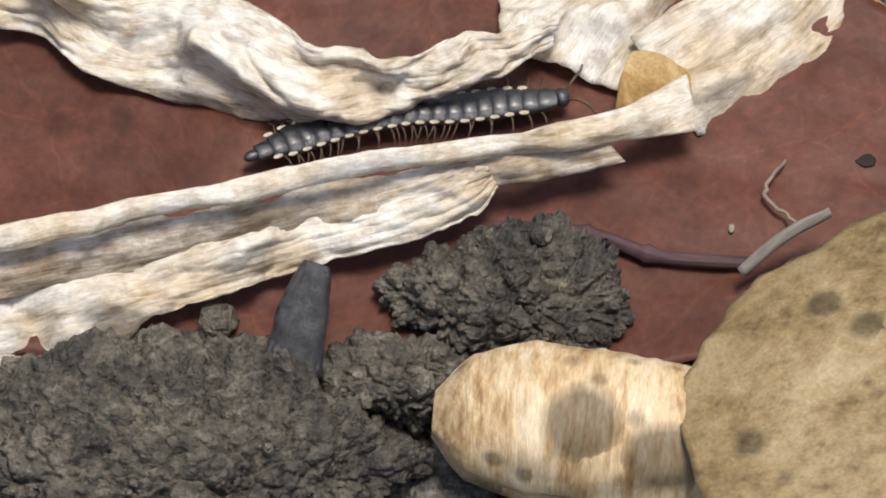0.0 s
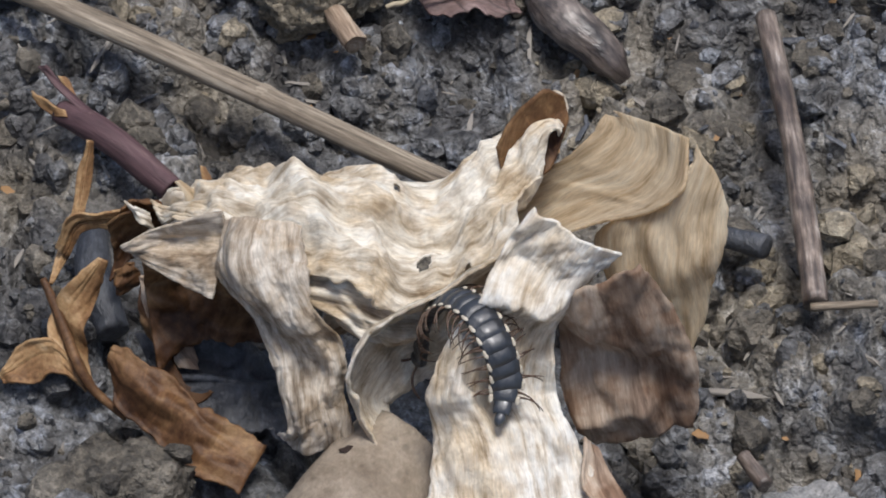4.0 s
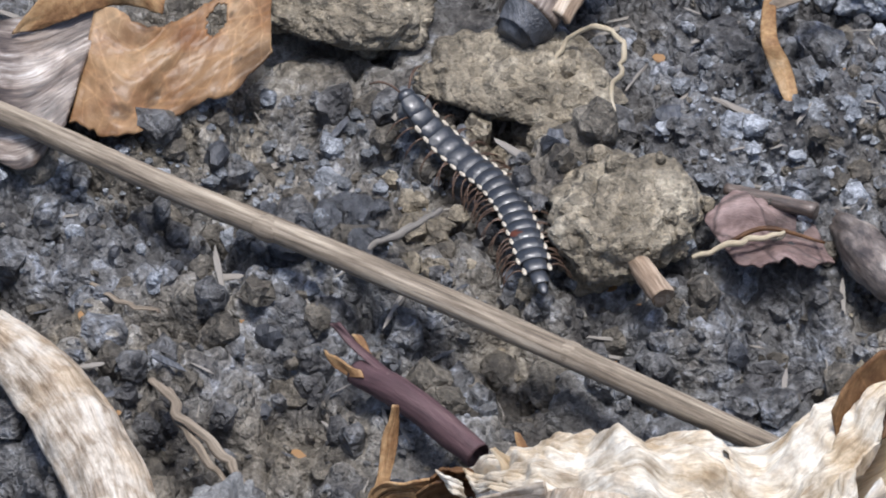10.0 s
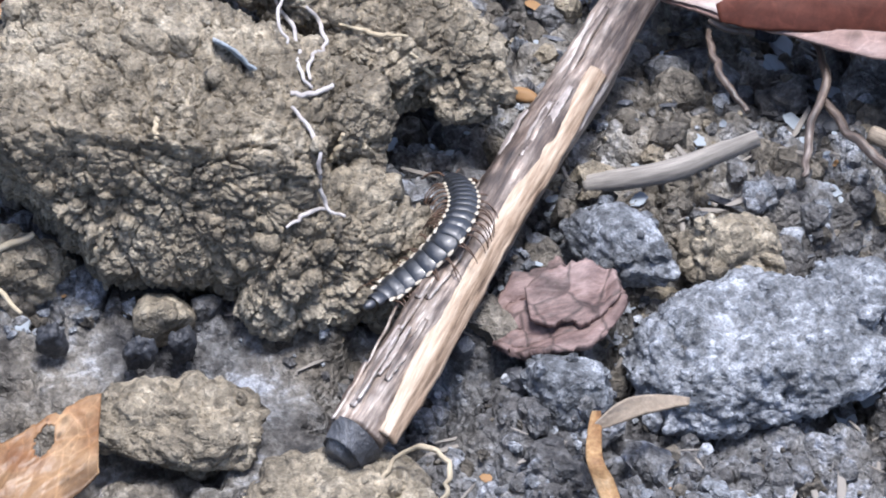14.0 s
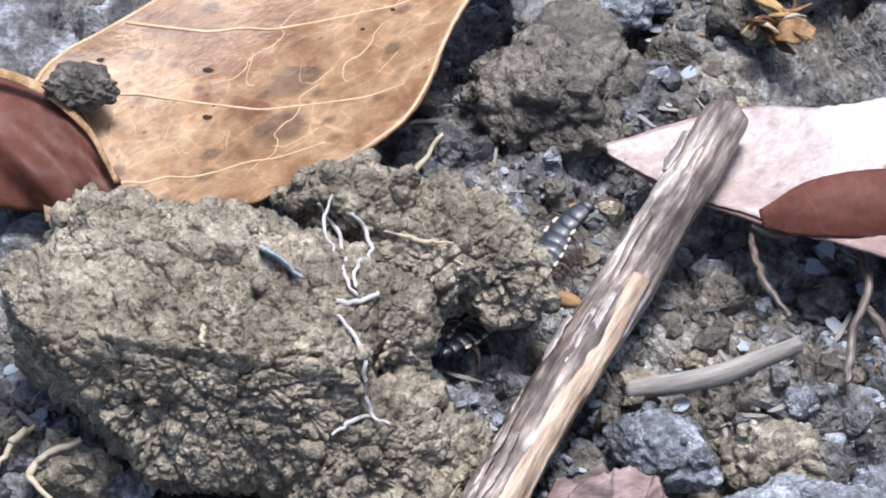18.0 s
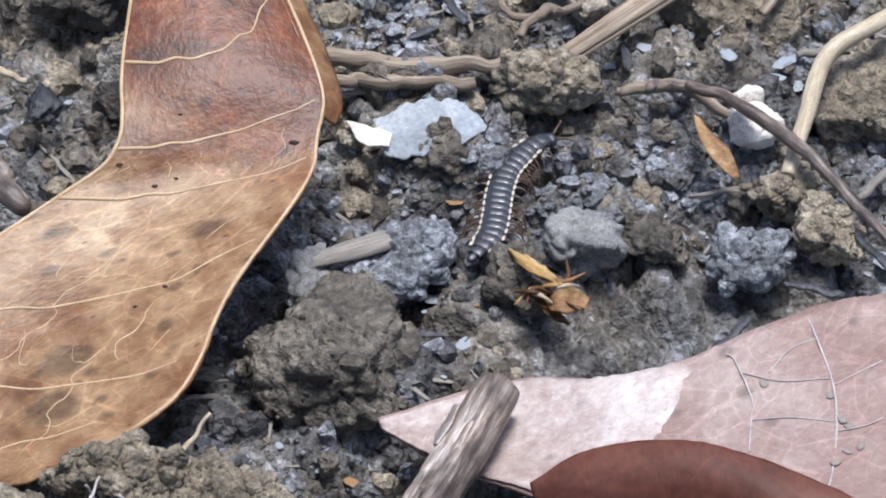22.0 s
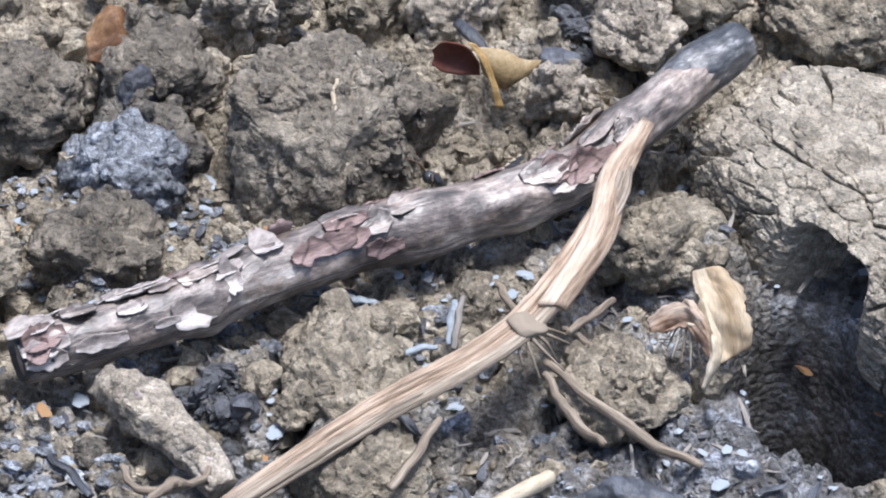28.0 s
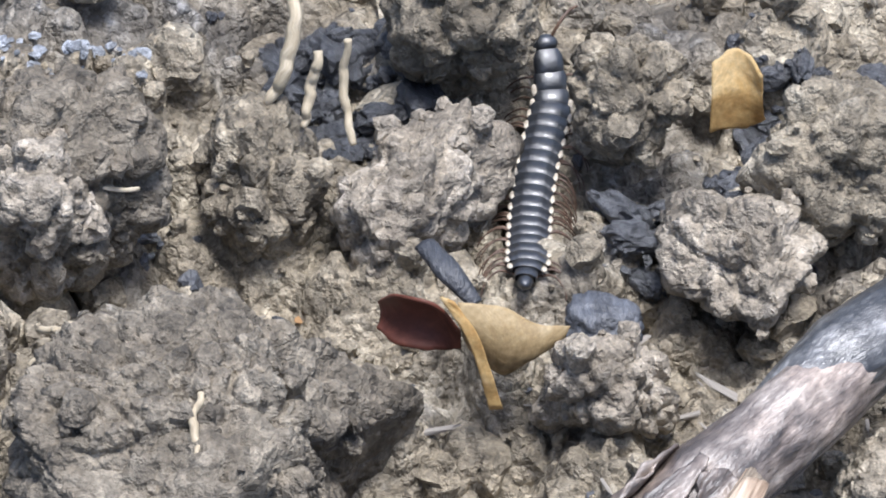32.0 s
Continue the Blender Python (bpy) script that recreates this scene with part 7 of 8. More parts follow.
blade_part("leaf_blade", [(65, 482, 2.5, 0.2, -2.4, -1.5, -20), (71.2, 481.2, 4, 0.2, -4.1, -2, -30), (75.8, 478.7, 4, -0.4, -4.2, -2, -30), (81.2, 474.6, 3, -0.8, -2.8, -1, -20)], CHAR, char_leaf, nu=60, nv=34, crumple=0.8, seed=271)
stem_part("midrib", [(65.5, 481.6, 3.6, 0.25), (71.2, 480.6, 5.2, 0.3), (75.8, 478.2, 5.2, 0.28), (80.6, 474.6, 3.8, 0.2)], CHAR, char_leaf, "raised charred rib", nu=40, nv=8)


# ---- crumbs of soil ----
def build_crumbs(name, count, seed, sizes, material, area, label, clay=None, lift=0.15, form=(1, 1, 1), subs=(1, 2)):
    rng = np.random.default_rng(seed)
    kinds = []
    for sub in subs:
        d, f = ball(sub)
        shapes = []
        for k in range(14):
            p = d / (np.abs(d) ** 2.6).sum(1)[:, None] ** (1 / 2.6)
            shapes.append(p * (1 + 1.3 * fbm3(p * 1.9 + 9 * k, k, 3))[:, None] * rng.uniform(0.65, 1.15, 3) * form)
        kinds.append((shapes, f))
    x0, x1, y0, y1 = area
    x, y = rng.uniform(x0, x1, count), rng.uniform(y0, y1, count)
    keep = np.ones(count, bool)
    for cx, cy, rx, ry, top in LOW:
        keep &= np.hypot((x - cx) / rx, (y - cy) / ry) > 1.15
    share = clay_share(x, y)
    if clay is not None:
        keep &= (rng.random(count) < (share if clay else 1 - share))
    x, y = x[keep], y[keep]
    r = sizes[0] * (sizes[1] / sizes[0]) ** (rng.random(len(x)) ** 2.8)
    z = ground(x, y) + r * lift
    turn = rng.uniform(0, 6.28, len(x))
    verts, faces, count = [], [], 0
    for n in range(len(x)):
        shapes, f = kinds[0 if r[n] < 0.42 else 1]
        p = shapes[n % 14] * r[n]
        c, s = np.cos(turn[n]), np.sin(turn[n])
        verts.append(np.stack([p[:, 0] * c - p[:, 1] * s + x[n], p[:, 0] * s + p[:, 1] * c + y[n], p[:, 2] + z[n]], 1))
        faces.append(f + count)
        count += len(p)
    ob = new(name, raw_mesh(name, np.vstack(verts), np.vstack(faces), material, smooth=False))
    return tagged(ob, label, "soil", kind="stuff")


build_crumbs("soil_crumbs", 9000, 1, (0.25, 2.0), SOIL, (-55, 62, 215, 480), "loose dark soil crumbs", clay=False)
build_crumbs("dark_soil_crumbs", 4000, 6, (0.3, 2.2), DARKSOIL, (-55, 70, 215, 500), "loose dark brown soil crumbs")
build_crumbs("ash_crumbs", 3600, 2, (0.2, 1.3), ASH, (-55, 85, 345, 520), "loose pale ash crumbs", clay=False)
build_crumbs("clay_crumbs", 10500, 3, (0.28, 2.2), CLAY, (-20, 122, 300, 606), "loose brown clay crumbs", clay=True)
build_crumbs("charcoal_crumbs", 1500, 4, (0.22, 1.3), CHAR, (-55, 110, 230, 600), "scattered black charcoal crumbs")
for k, (x, y, z) in enumerate([(61.9, 572.7, 3), (58.8, 578.8, 3), (78.7, 565.4, 3), (88.5, 575.7, 3), (31.6, 503.4, 2), (-25.1, 352.3, 1)]):
    build_crumbs("charcoal_shards", 220, 50 + k, (0.3, 1.5), BLACKCHAR, (x - 5, x + 5, y - 4, y + 4), "heap of blue-black charcoal shards", lift=0.4, form=(1.3, 0.8, 0.7), subs=(2, 3))

for k, (x, y, z) in enumerate([(13.7, 495.6, 1), (21.5, 486.7, 1), (7.5, 487.7, 1), (48.1, 514, 1), (29.4, 517.7, 1), (44.1, 451.4, 1), (34.6, 468.1, 1), (21.7, 463.1, 1), (15.6, 363.2, 1), (-45.7, 364.9, 1), (-24.6, 364.8, 1), (-39.5, 385.3, 1), (7.9, 394.2, 1), (22.5, 533, 1), (31, 528, 1), (36, 572, 1)]):
    build_crumbs("ash_flakes", 480, 80 + k, (0.15, 0.9), ASH, (x - 10, x + 10, y - 8, y + 8), "loose pale ash flakes", lift=0.4, form=(1.2, 0.9, 0.45))
build_crumbs("char_splinters", 1300, 142, (0.25, 0.9), CHAR, (-50, 110, 330, 540), "scattered black charcoal splinters", lift=0.6, form=(2.4, 0.6, 0.3))
build_crumbs("grey_flakes", 1600, 143, (0.25, 0.9), FLAKE, (-50, 100, 380, 540), "scattered grey flakes of burnt leaf", lift=0.6, form=(1.6, 1.0, 0.2))
build_crumbs("wood_splinters", 1500, 140, (0.3, 0.9), GREYWOOD, (-50, 110, 290, 560), "scattered grey wood splinters", lift=0.6, form=(3.2, 0.4, 0.3))
build_crumbs("leaf_litter", 300, 141, (0.3, 1.0), OCHRE, (-50, 110, 270, 560), "scattered crumbs of brown leaf", lift=0.6, form=(1.4, 0.9, 0.2))

# ---- millipede ----
SHELL = surface("millipede_shell", [(0.007, 0.008, 0.010), (0.014, 0.016, 0.020), (0.026, 0.029, 0.036)], 1.2, rough=0.4, bump=0.3, spec=0.9, coat=0.25)
CREAM = surface("millipede_cream", [(0.30, 0.25, 0.185), (0.42, 0.37, 0.29), (0.54, 0.49, 0.40)], 0.6, rough=0.4, bump=0.1)
LIMB = surface("millipede_limb", [(0.04, 0.024, 0.016), (0.075, 0.045, 0.03), (0.12, 0.075, 0.05)], 0.6, rough=0.4, bump=0.1)

# the body's line in millimetres, from the head back, where it can be told: seconds, distance gone by the head, length of the body
LINES = []


def crawl(t, gone, length, *places):
    p = np.array(places, float)
    far = np.concatenate([[0], np.cumsum(np.linalg.norm(np.diff(p, axis=0), axis=1))])
    LINES.append((t, gone, length, p, far))


crawl(0, 0.0, 23.6, (5.3, 260.1, 4.6), (1.8, 259.8, 4.3), (-1.7, 259.2, 4.0), (-5.3, 258.8, 4.2), (-8.7, 257.8, 4.3), (-12.0, 256.5, 4.2), (-15.3, 255.0, 4.1), (-18.5, 253.4, 3.9))
crawl(0.5, 6.0, 23.6, (9.4, 263.5, 7.5), (7.4, 261.6, 5.4), (4.2, 260.3, 4.3), (0.8, 259.3, 4.2), (-2.6, 258.3, 4.7), (-5.9, 257.5, 5.8), (-9.3, 256.9, 6.7), (-12.6, 256.4, 6.0))
crawl(1, 11.8, 23.6, (7.4, 270.5, 7.8), (8.8, 267.7, 8.8), (8.1, 264.7, 7.6), (5.6, 262.9, 6.2), (2.8, 261.5, 5.0), (-0.3, 260.4, 4.2), (-3.5, 259.2, 3.8), (-6.4, 257.5, 3.9))
crawl(1.5, 16.8, 23.0, (8.7, 276.8, 8.1), (7.7, 273.8, 7.7), (6.7, 270.9, 7.8), (6.0, 267.8, 8.0), (5.3, 264.8, 8.1), (3.9, 262.4, 6.9), (2.5, 262.5, 4.2))
crawl(2, 26.0, 20.4, (11.2, 284.6, 11.6), (11.2, 281.6, 9.9), (10.7, 278.4, 9.4), (9.5, 275.2, 9.1), (8.0, 272.2, 8.4), (6.3, 269.4, 7.4), (5.1, 266.4, 7.3))
crawl(2.5, 36.5, 21.4, (13.5, 293.9, 15.3), (13.1, 290.9, 15.3), (12.5, 288.2, 14.1), (11.8, 285.8, 12.3), (11.1, 283.3, 10.7), (10.4, 280.6, 9.5), (9.6, 277.7, 9.0), (8.8, 275.0, 7.9))
crawl(3, 49.2, 22.8, (10.1, 304.5, 17.1), (10.7, 301.8, 18.8), (11.5, 298.8, 19.8), (12.0, 295.9, 18.6), (12.1, 293.4, 16.6), (11.8, 290.6, 14.9), (11.4, 287.5, 13.9), (11.0, 285.0, 11.9))
crawl(3.5, 56.2, 23.0, (8.4, 304.4, 13.5), (8.8, 303.7, 16.4), (9.4, 303.2, 19.4), (10.8, 302.0, 21.8), (12.3, 299.6, 21.2), (12.6, 297.4, 19.1), (12.6, 295.2, 17.0), (12.3, 292.5, 15.5))
crawl(4, 59.2, 23.0, (7.2, 304.1, 10.0), (7.6, 304.1, 13.2), (8.3, 303.7, 16.4), (9.6, 302.4, 19.1), (11.4, 300.1, 20.5), (13.0, 297.5, 19.5), (13.8, 296.1, 16.7))
crawl(4.5, 70.0, 23.0, (5.2, 301.4, 19.3), (5.2, 302.3, 15.9), (5.4, 302.9, 12.4), (6.6, 303.9, 10.1), (7.7, 304.3, 13.4), (9.0, 303.4, 16.6), (10.6, 301.6, 19.2), (12.3, 298.8, 20.5))
crawl(5, 70.6, 23.0, (-0.4, 306.0, 16.0), (2.0, 303.9, 15.6), (4.0, 303.7, 12.8), (6.2, 304.2, 11.4), (7.6, 304.1, 14.5), (8.8, 303.0, 17.5), (9.8, 301.1, 20.2))
crawl(5.5, 74.3, 23.0, (0.2, 307.2, 21.0), (-0.0, 306.0, 17.7), (1.8, 303.9, 15.7), (3.6, 303.7, 12.7), (6.5, 304.2, 11.8), (8.2, 304.0, 15.0))
crawl(6, 80.3, 23.0, (0.2, 312.5, 22.0), (0.2, 309.0, 22.6), (0.1, 306.3, 20.3), (0.1, 304.9, 17.1), (2.3, 303.6, 14.6), (4.4, 303.8, 11.7))
crawl(6.5, 85.6, 23.0, (-1.3, 318.9, 19.0), (-0.2, 316.2, 19.9), (0.4, 313.2, 20.3), (0.6, 310.3, 19.7), (0.1, 307.7, 18.1), (-0.6, 305.4, 16.2))
crawl(7, 100.1, 23.0, (0.7, 323.1, 6.5), (0.7, 322.4, 9.8), (0.6, 321.7, 13.1), (0.3, 322.4, 16.4), (0.1, 319.9, 18.5), (-0.0, 316.8, 19.7), (-0.2, 313.4, 19.9), (0.0, 310.3, 18.6))
crawl(7.5, 107.6, 23.0, (-0.9, 325.8, 2.0), (0.4, 323.2, 2.3), (0.7, 323.1, 5.7), (0.7, 322.6, 9.0), (0.6, 321.7, 12.3), (0.5, 321.7, 15.7), (0.3, 319.5, 17.8), (-0.0, 316.3, 19.0))
crawl(8, 112.8, 23.0, (-2.6, 330.0, 4.5), (-1.3, 327.2, 3.1), (-0.4, 324.5, 1.4), (0.6, 323.1, 3.8), (0.8, 323.1, 7.2), (0.7, 322.2, 10.4), (0.6, 321.4, 13.7), (0.6, 320.7, 17.0))
crawl(8.5, 118.1, 23.0, (-5.3, 334.0, 6.0), (-3.5, 331.8, 4.9), (-1.9, 329.4, 4.1), (-1.1, 326.8, 2.8), (-0.3, 324.3, 1.4), (0.6, 323.1, 3.7), (0.8, 323.2, 6.8))
crawl(9, 131.8, 23.0, (-9.8, 345.2, 4.5), (-8.1, 342.7, 5.3), (-7.7, 339.8, 6.2), (-7.4, 336.8, 7.3), (-6.7, 334.0, 7.0), (-5.2, 332.0, 5.2), (-3.3, 329.7, 4.1), (-1.4, 327.2, 4.0))
crawl(9.5, 141.6, 23.6, (-11.7, 354.3, 4.0), (-9.4, 351.7, 4.0), (-8.6, 348.2, 4.0), (-8.2, 344.7, 4.7), (-7.8, 341.3, 5.8), (-7.5, 338.0, 6.9), (-7.2, 334.5, 7.7), (-6.5, 331.7, 5.7))
crawl(10, 153.1, 23.6, (-17.7, 362.3, 4.4), (-15.6, 360.6, 2.3), (-13.2, 358.2, 1.5), (-10.9, 355.7, 1.8), (-9.5, 352.5, 2.3), (-8.6, 349.2, 2.9), (-7.9, 345.8, 3.2), (-7.0, 342.5, 2.9))
crawl(10.5, 162.6, 19.0, (-21.1, 370.1, 5.2), (-18.7, 369.5, 3.9), (-17.6, 366.8, 2.7), (-16.8, 363.8, 2.3), (-15.9, 360.8, 2.2), (-14.5, 358.0, 2.0), (-12.8, 355.7, 0.8))
crawl(11, 175.3, 23.0, (-15.7, 382.8, 4.0), (-18.4, 380.9, 4.7), (-19.9, 378.1, 5.2), (-20.5, 374.8, 4.4), (-19.9, 371.5, 3.7), (-19.1, 368.2, 3.5), (-18.3, 364.9, 3.5), (-17.0, 361.8, 3.5))
crawl(11.5, 187.1, 23.0, (-8.3, 385.8, 4.0), (-11.6, 385.0, 4.0), (-14.6, 383.5, 3.9), (-17.1, 383.6, 1.9), (-18.5, 382.0, 1.8), (-18.7, 379.1, 3.5), (-19.2, 376.0, 4.8), (-20.2, 372.8, 5.0))
crawl(12, 187.7, 23.0, (-12.3, 383.8, 4.9), (-14.0, 384.1, 2.1), (-16.6, 382.8, 0.6), (-17.4, 382.1, 2.6), (-19.2, 380.7, 4.4))
crawl(12.5, 193.4, 23.0, (-6.4, 385.5, 4.5), (-8.1, 385.9, 1.9), (-10.8, 383.9, 1.9), (-13.9, 382.8, 1.0), (-16.8, 381.2, 1.0), (-18.1, 378.5, 2.8), (-18.8, 375.9, 4.9))
crawl(13, 199.9, 23.6, (-1.7, 390.4, 6.9), (-3.4, 387.3, 7.1), (-6.0, 385.4, 5.7), (-8.6, 384.6, 3.4), (-11.5, 383.9, 1.5), (-14.5, 382.2, 1.1), (-16.5, 379.5, 2.4), (-17.7, 376.8, 4.4))
crawl(13.5, 215.4, 23.6, (0.9, 400.3, 4.1), (1.6, 398.4, 7.0), (2.3, 395.4, 8.7), (1.9, 391.9, 9.5), (0.3, 388.8, 9.5), (-2.3, 386.7, 8.5), (-5.1, 385.7, 6.6), (-7.9, 385.1, 4.4))
crawl(14, 216.0, 23.6, (0.7, 401.1, 4.6), (1.3, 398.3, 6.2), (1.6, 395.3, 7.8), (1.4, 392.2, 9.2), (0.4, 389.1, 9.8), (-1.8, 387.6, 7.9), (-4.5, 386.1, 6.5), (-6.4, 383.6, 7.4))
crawl(14.5, 224.8, 23.0, (-3.2, 402.0, 5.6), (-1.0, 403.5, 3.5), (0.6, 402.6, 3.4), (1.1, 399.9, 5.4), (1.6, 397.1, 7.2), (1.8, 394.1, 8.8), (0.9, 391.0, 9.2), (-1.3, 390.4, 6.9))
crawl(15, 230.3, 23.0, (0.0, 411.0, 4.0), (-2.3, 408.8, 4.4), (-4.1, 406.5, 5.6), (-4.4, 403.6, 6.6), (-3.4, 400.7, 7.3), (-0.9, 398.8, 7.2), (1.3, 396.8, 6.1))
crawl(16, 232.8, 23.0, (1.6, 413.0, 3.8), (-0.5, 410.6, 4.1), (-2.7, 408.4, 4.6), (-4.3, 406.0, 5.8), (-4.3, 402.9, 6.8), (-2.9, 400.2, 7.3), (-0.2, 398.6, 7.0))
crawl(16.5, 238.3, 23.0, (4.4, 417.8, 3.5), (2.7, 414.8, 3.5), (0.7, 412.0, 3.9), (-1.5, 409.4, 4.3), (-3.8, 407.0, 5.0), (-3.1, 403.7, 5.3), (-3.4, 400.3, 5.9))
crawl(17, 245.0, 23.0, (-3.5, 422.8, 4.0), (-1.2, 421.0, 3.8), (0.8, 418.7, 3.5), (1.8, 415.9, 3.5), (1.6, 413.0, 3.7), (0.4, 410.2, 3.9), (-1.8, 408.1, 4.1), (-4.3, 406.5, 4.9))
crawl(17.5, 247.3, 23.0, (2.5, 425.5, 4.0), (3.4, 422.6, 3.8), (3.6, 419.6, 3.5), (3.0, 416.7, 3.5), (1.9, 413.8, 3.5), (0.5, 410.8, 3.5), (-1.2, 408.0, 4.0), (-3.3, 405.3, 4.5))
crawl(18, 247.9, 23.0, (8.7, 422.6, 4.5), (6.6, 420.9, 3.3), (5.4, 417.9, 3.1), (3.6, 415.1, 3.3), (1.8, 412.3, 3.7), (0.1, 409.6, 4.0))
crawl(18.5, 253.9, 23.0, (12.6, 427.8, 4.5), (10.6, 425.1, 4.5), (8.6, 422.3, 4.5), (6.7, 419.6, 4.5), (4.9, 416.7, 4.5))
crawl(19, 263.9, 23.0, (19.5, 434.5, 5.0), (17.6, 431.9, 4.9), (14.7, 430.4, 4.5), (12.4, 428.0, 4.5), (10.3, 425.5, 4.5), (8.3, 422.8, 4.5), (6.5, 420.1, 4.5))
crawl(19.5, 269.1, 18.5, (15.2, 440.2, 3.5), (15.7, 437.0, 3.9), (16.5, 433.9, 4.7), (16.8, 430.8, 5.3), (14.8, 428.3, 5.0), (12.2, 426.5, 4.5))
crawl(20, 282.4, 23.6, (17.0, 453.3, 3.0), (16.7, 449.8, 3.0), (16.1, 446.3, 3.0), (15.7, 442.9, 3.1), (15.6, 439.4, 3.4), (15.6, 435.9, 4.0), (15.5, 432.5, 4.7), (15.4, 429.1, 5.5))
crawl(20.5, 289.9, 23.0, (22.1, 458.8, 3.0), (19.5, 456.7, 3.0), (17.7, 453.7, 3.2), (16.5, 450.6, 3.2), (15.7, 447.2, 3.2), (15.2, 443.9, 3.2), (14.8, 440.5, 3.2))
crawl(21, 291.6, 18.5, (24.6, 459.4, 3.0), (22.7, 456.8, 3.0), (20.6, 454.2, 3.0), (18.7, 451.5, 3.0), (17.2, 448.6, 3.0), (16.0, 445.5, 3.0))
crawl(21.5, 300.9, 18.5, (26.2, 468.6, 3.0), (24.5, 465.4, 3.0), (23.7, 462.0, 3.0), (23.1, 458.4, 3.0), (22.0, 455.1, 3.0), (19.4, 452.7, 3.0))
crawl(22, 302.9, 18.5, (27.6, 469.9, 3.0), (25.5, 467.7, 3.0), (23.8, 465.2, 3.0), (23.0, 462.2, 3.0), (22.6, 459.2, 3.0), (22.1, 456.2, 3.0), (20.4, 453.7, 3.0))
crawl(22.5, 307.1, 19.5, (29.6, 469.1, 3.0), (26.4, 469.2, 3.1), (23.3, 469.2, 3.5), (21.9, 466.4, 3.4), (21.9, 463.1, 3.0), (22.2, 459.9, 3.0), (21.7, 456.7, 3.0))
crawl(23, 314.9, 22.5, (37.8, 473.6, 3.0), (34.9, 472.2, 3.0), (32.0, 470.9, 3.0), (29.1, 469.5, 3.0), (26.4, 467.9, 3.0), (23.9, 465.8, 3.0), (22.2, 463.1, 3.0), (20.9, 460.2, 3.0))
crawl(23.5, 322.9, 23.6, (38.0, 483.8, 3.5), (36.8, 480.5, 3.2), (35.4, 477.3, 3.0), (33.9, 474.2, 3.0), (32.1, 471.2, 3.0), (30.1, 468.3, 3.0), (28.0, 465.5, 3.0), (26.0, 462.6, 3.0))
crawl(24, 329.4, 23.0, (40.3, 489.7, 3.5), (39.7, 486.5, 3.5), (38.8, 483.3, 3.4), (37.4, 480.4, 3.1), (36.0, 477.4, 3.0), (34.6, 474.5, 3.0), (32.9, 471.6, 3.0), (31.0, 468.9, 3.0))
crawl(24.5, 342.6, 23.0, (37.0, 503.2, 3.5), (36.9, 499.8, 3.5), (36.9, 496.4, 3.5), (37.3, 493.0, 3.5), (37.8, 489.7, 3.5), (38.0, 486.3, 3.5), (37.7, 482.9, 3.5), (36.7, 479.6, 3.5))
crawl(25, 355.1, 23.0, (44.8, 512.5, 4.0), (41.6, 510.8, 4.0), (39.3, 508.2, 4.0), (37.9, 504.9, 4.0), (37.2, 501.4, 4.0), (36.8, 497.8, 3.9), (36.8, 494.3, 3.5), (36.9, 490.7, 3.5))
crawl(25.5, 361.6, 19.4, (52.0, 512.8, 4.5), (48.7, 512.6, 4.5), (45.6, 511.8, 4.5), (42.7, 510.4, 4.5), (40.4, 508.2, 4.5), (38.6, 505.5, 4.5), (37.2, 502.6, 4.5))
crawl(26, 372.9, 23.0, (57.1, 523.9, 1.8), (55.2, 521.2, 2.3), (53.2, 518.4, 2.8), (51.3, 515.7, 3.3), (49.2, 513.2, 4.3), (46.9, 511.0, 5.6), (44.4, 509.1, 6.6), (41.1, 508.2, 6.1))
crawl(26.5, 378.1, 23.0, (60.7, 527.9, 1.5), (58.7, 525.2, 2.0), (56.7, 522.5, 2.6), (54.7, 519.9, 3.2), (52.7, 517.2, 3.8), (50.6, 514.5, 4.4), (48.4, 512.2, 5.6), (45.9, 510.2, 6.4))
crawl(27, 395.9, 23.0, (73.5, 545.4, -3.0), (72.4, 542.2, -1.9), (70.8, 539.2, -0.9), (68.8, 536.4, -0.0), (66.0, 534.2, 0.3), (63.2, 531.9, 0.5), (60.6, 529.5, 0.5), (58.1, 527.0, 0.5))
crawl(27.5, 407.4, 23.0, (65.0, 541.0, -3.0), (67.0, 543.9, -3.5), (69.2, 546.7, -3.9), (72.4, 545.8, -3.2), (72.6, 542.8, -2.1), (71.2, 539.8, -1.1), (69.2, 536.9, -0.1), (66.6, 534.6, 0.2))
crawl(28, 421.6, 23.0, (57.1, 533.9, 4.0), (58.7, 533.8, 0.8), (60.6, 535.7, -1.5), (62.8, 538.3, -2.5), (65.0, 541.0, -3.0), (67.0, 543.9, -3.5), (69.2, 546.7, -3.9), (72.5, 545.9, -3.2))
crawl(28.5, 436.9, 23.0, (60.4, 535.9, 7.0), (58.1, 533.5, 5.9), (56.2, 530.6, 5.0), (54.7, 528.8, 4.2), (56.3, 531.9, 3.5), (58.1, 533.7, 1.6), (60.1, 535.1, -0.9), (62.2, 537.5, -2.3))
crawl(29, 443.6, 23.0, (63.4, 542.5, 9.0), (61.8, 540.5, 7.3), (60.3, 538.2, 6.1), (58.8, 535.7, 5.3), (57.4, 533.2, 4.6), (57.7, 533.7, 2.1), (59.1, 534.4, -0.2), (61.0, 536.0, -2.0))
crawl(29.5, 458.4, 23.0, (66.2, 556.1, 7.8), (65.8, 552.9, 8.7), (65.3, 549.6, 9.4), (65.0, 546.3, 9.7), (65.1, 543.4, 8.2), (63.3, 541.2, 6.3), (61.0, 539.1, 5.0), (58.8, 536.5, 4.5))
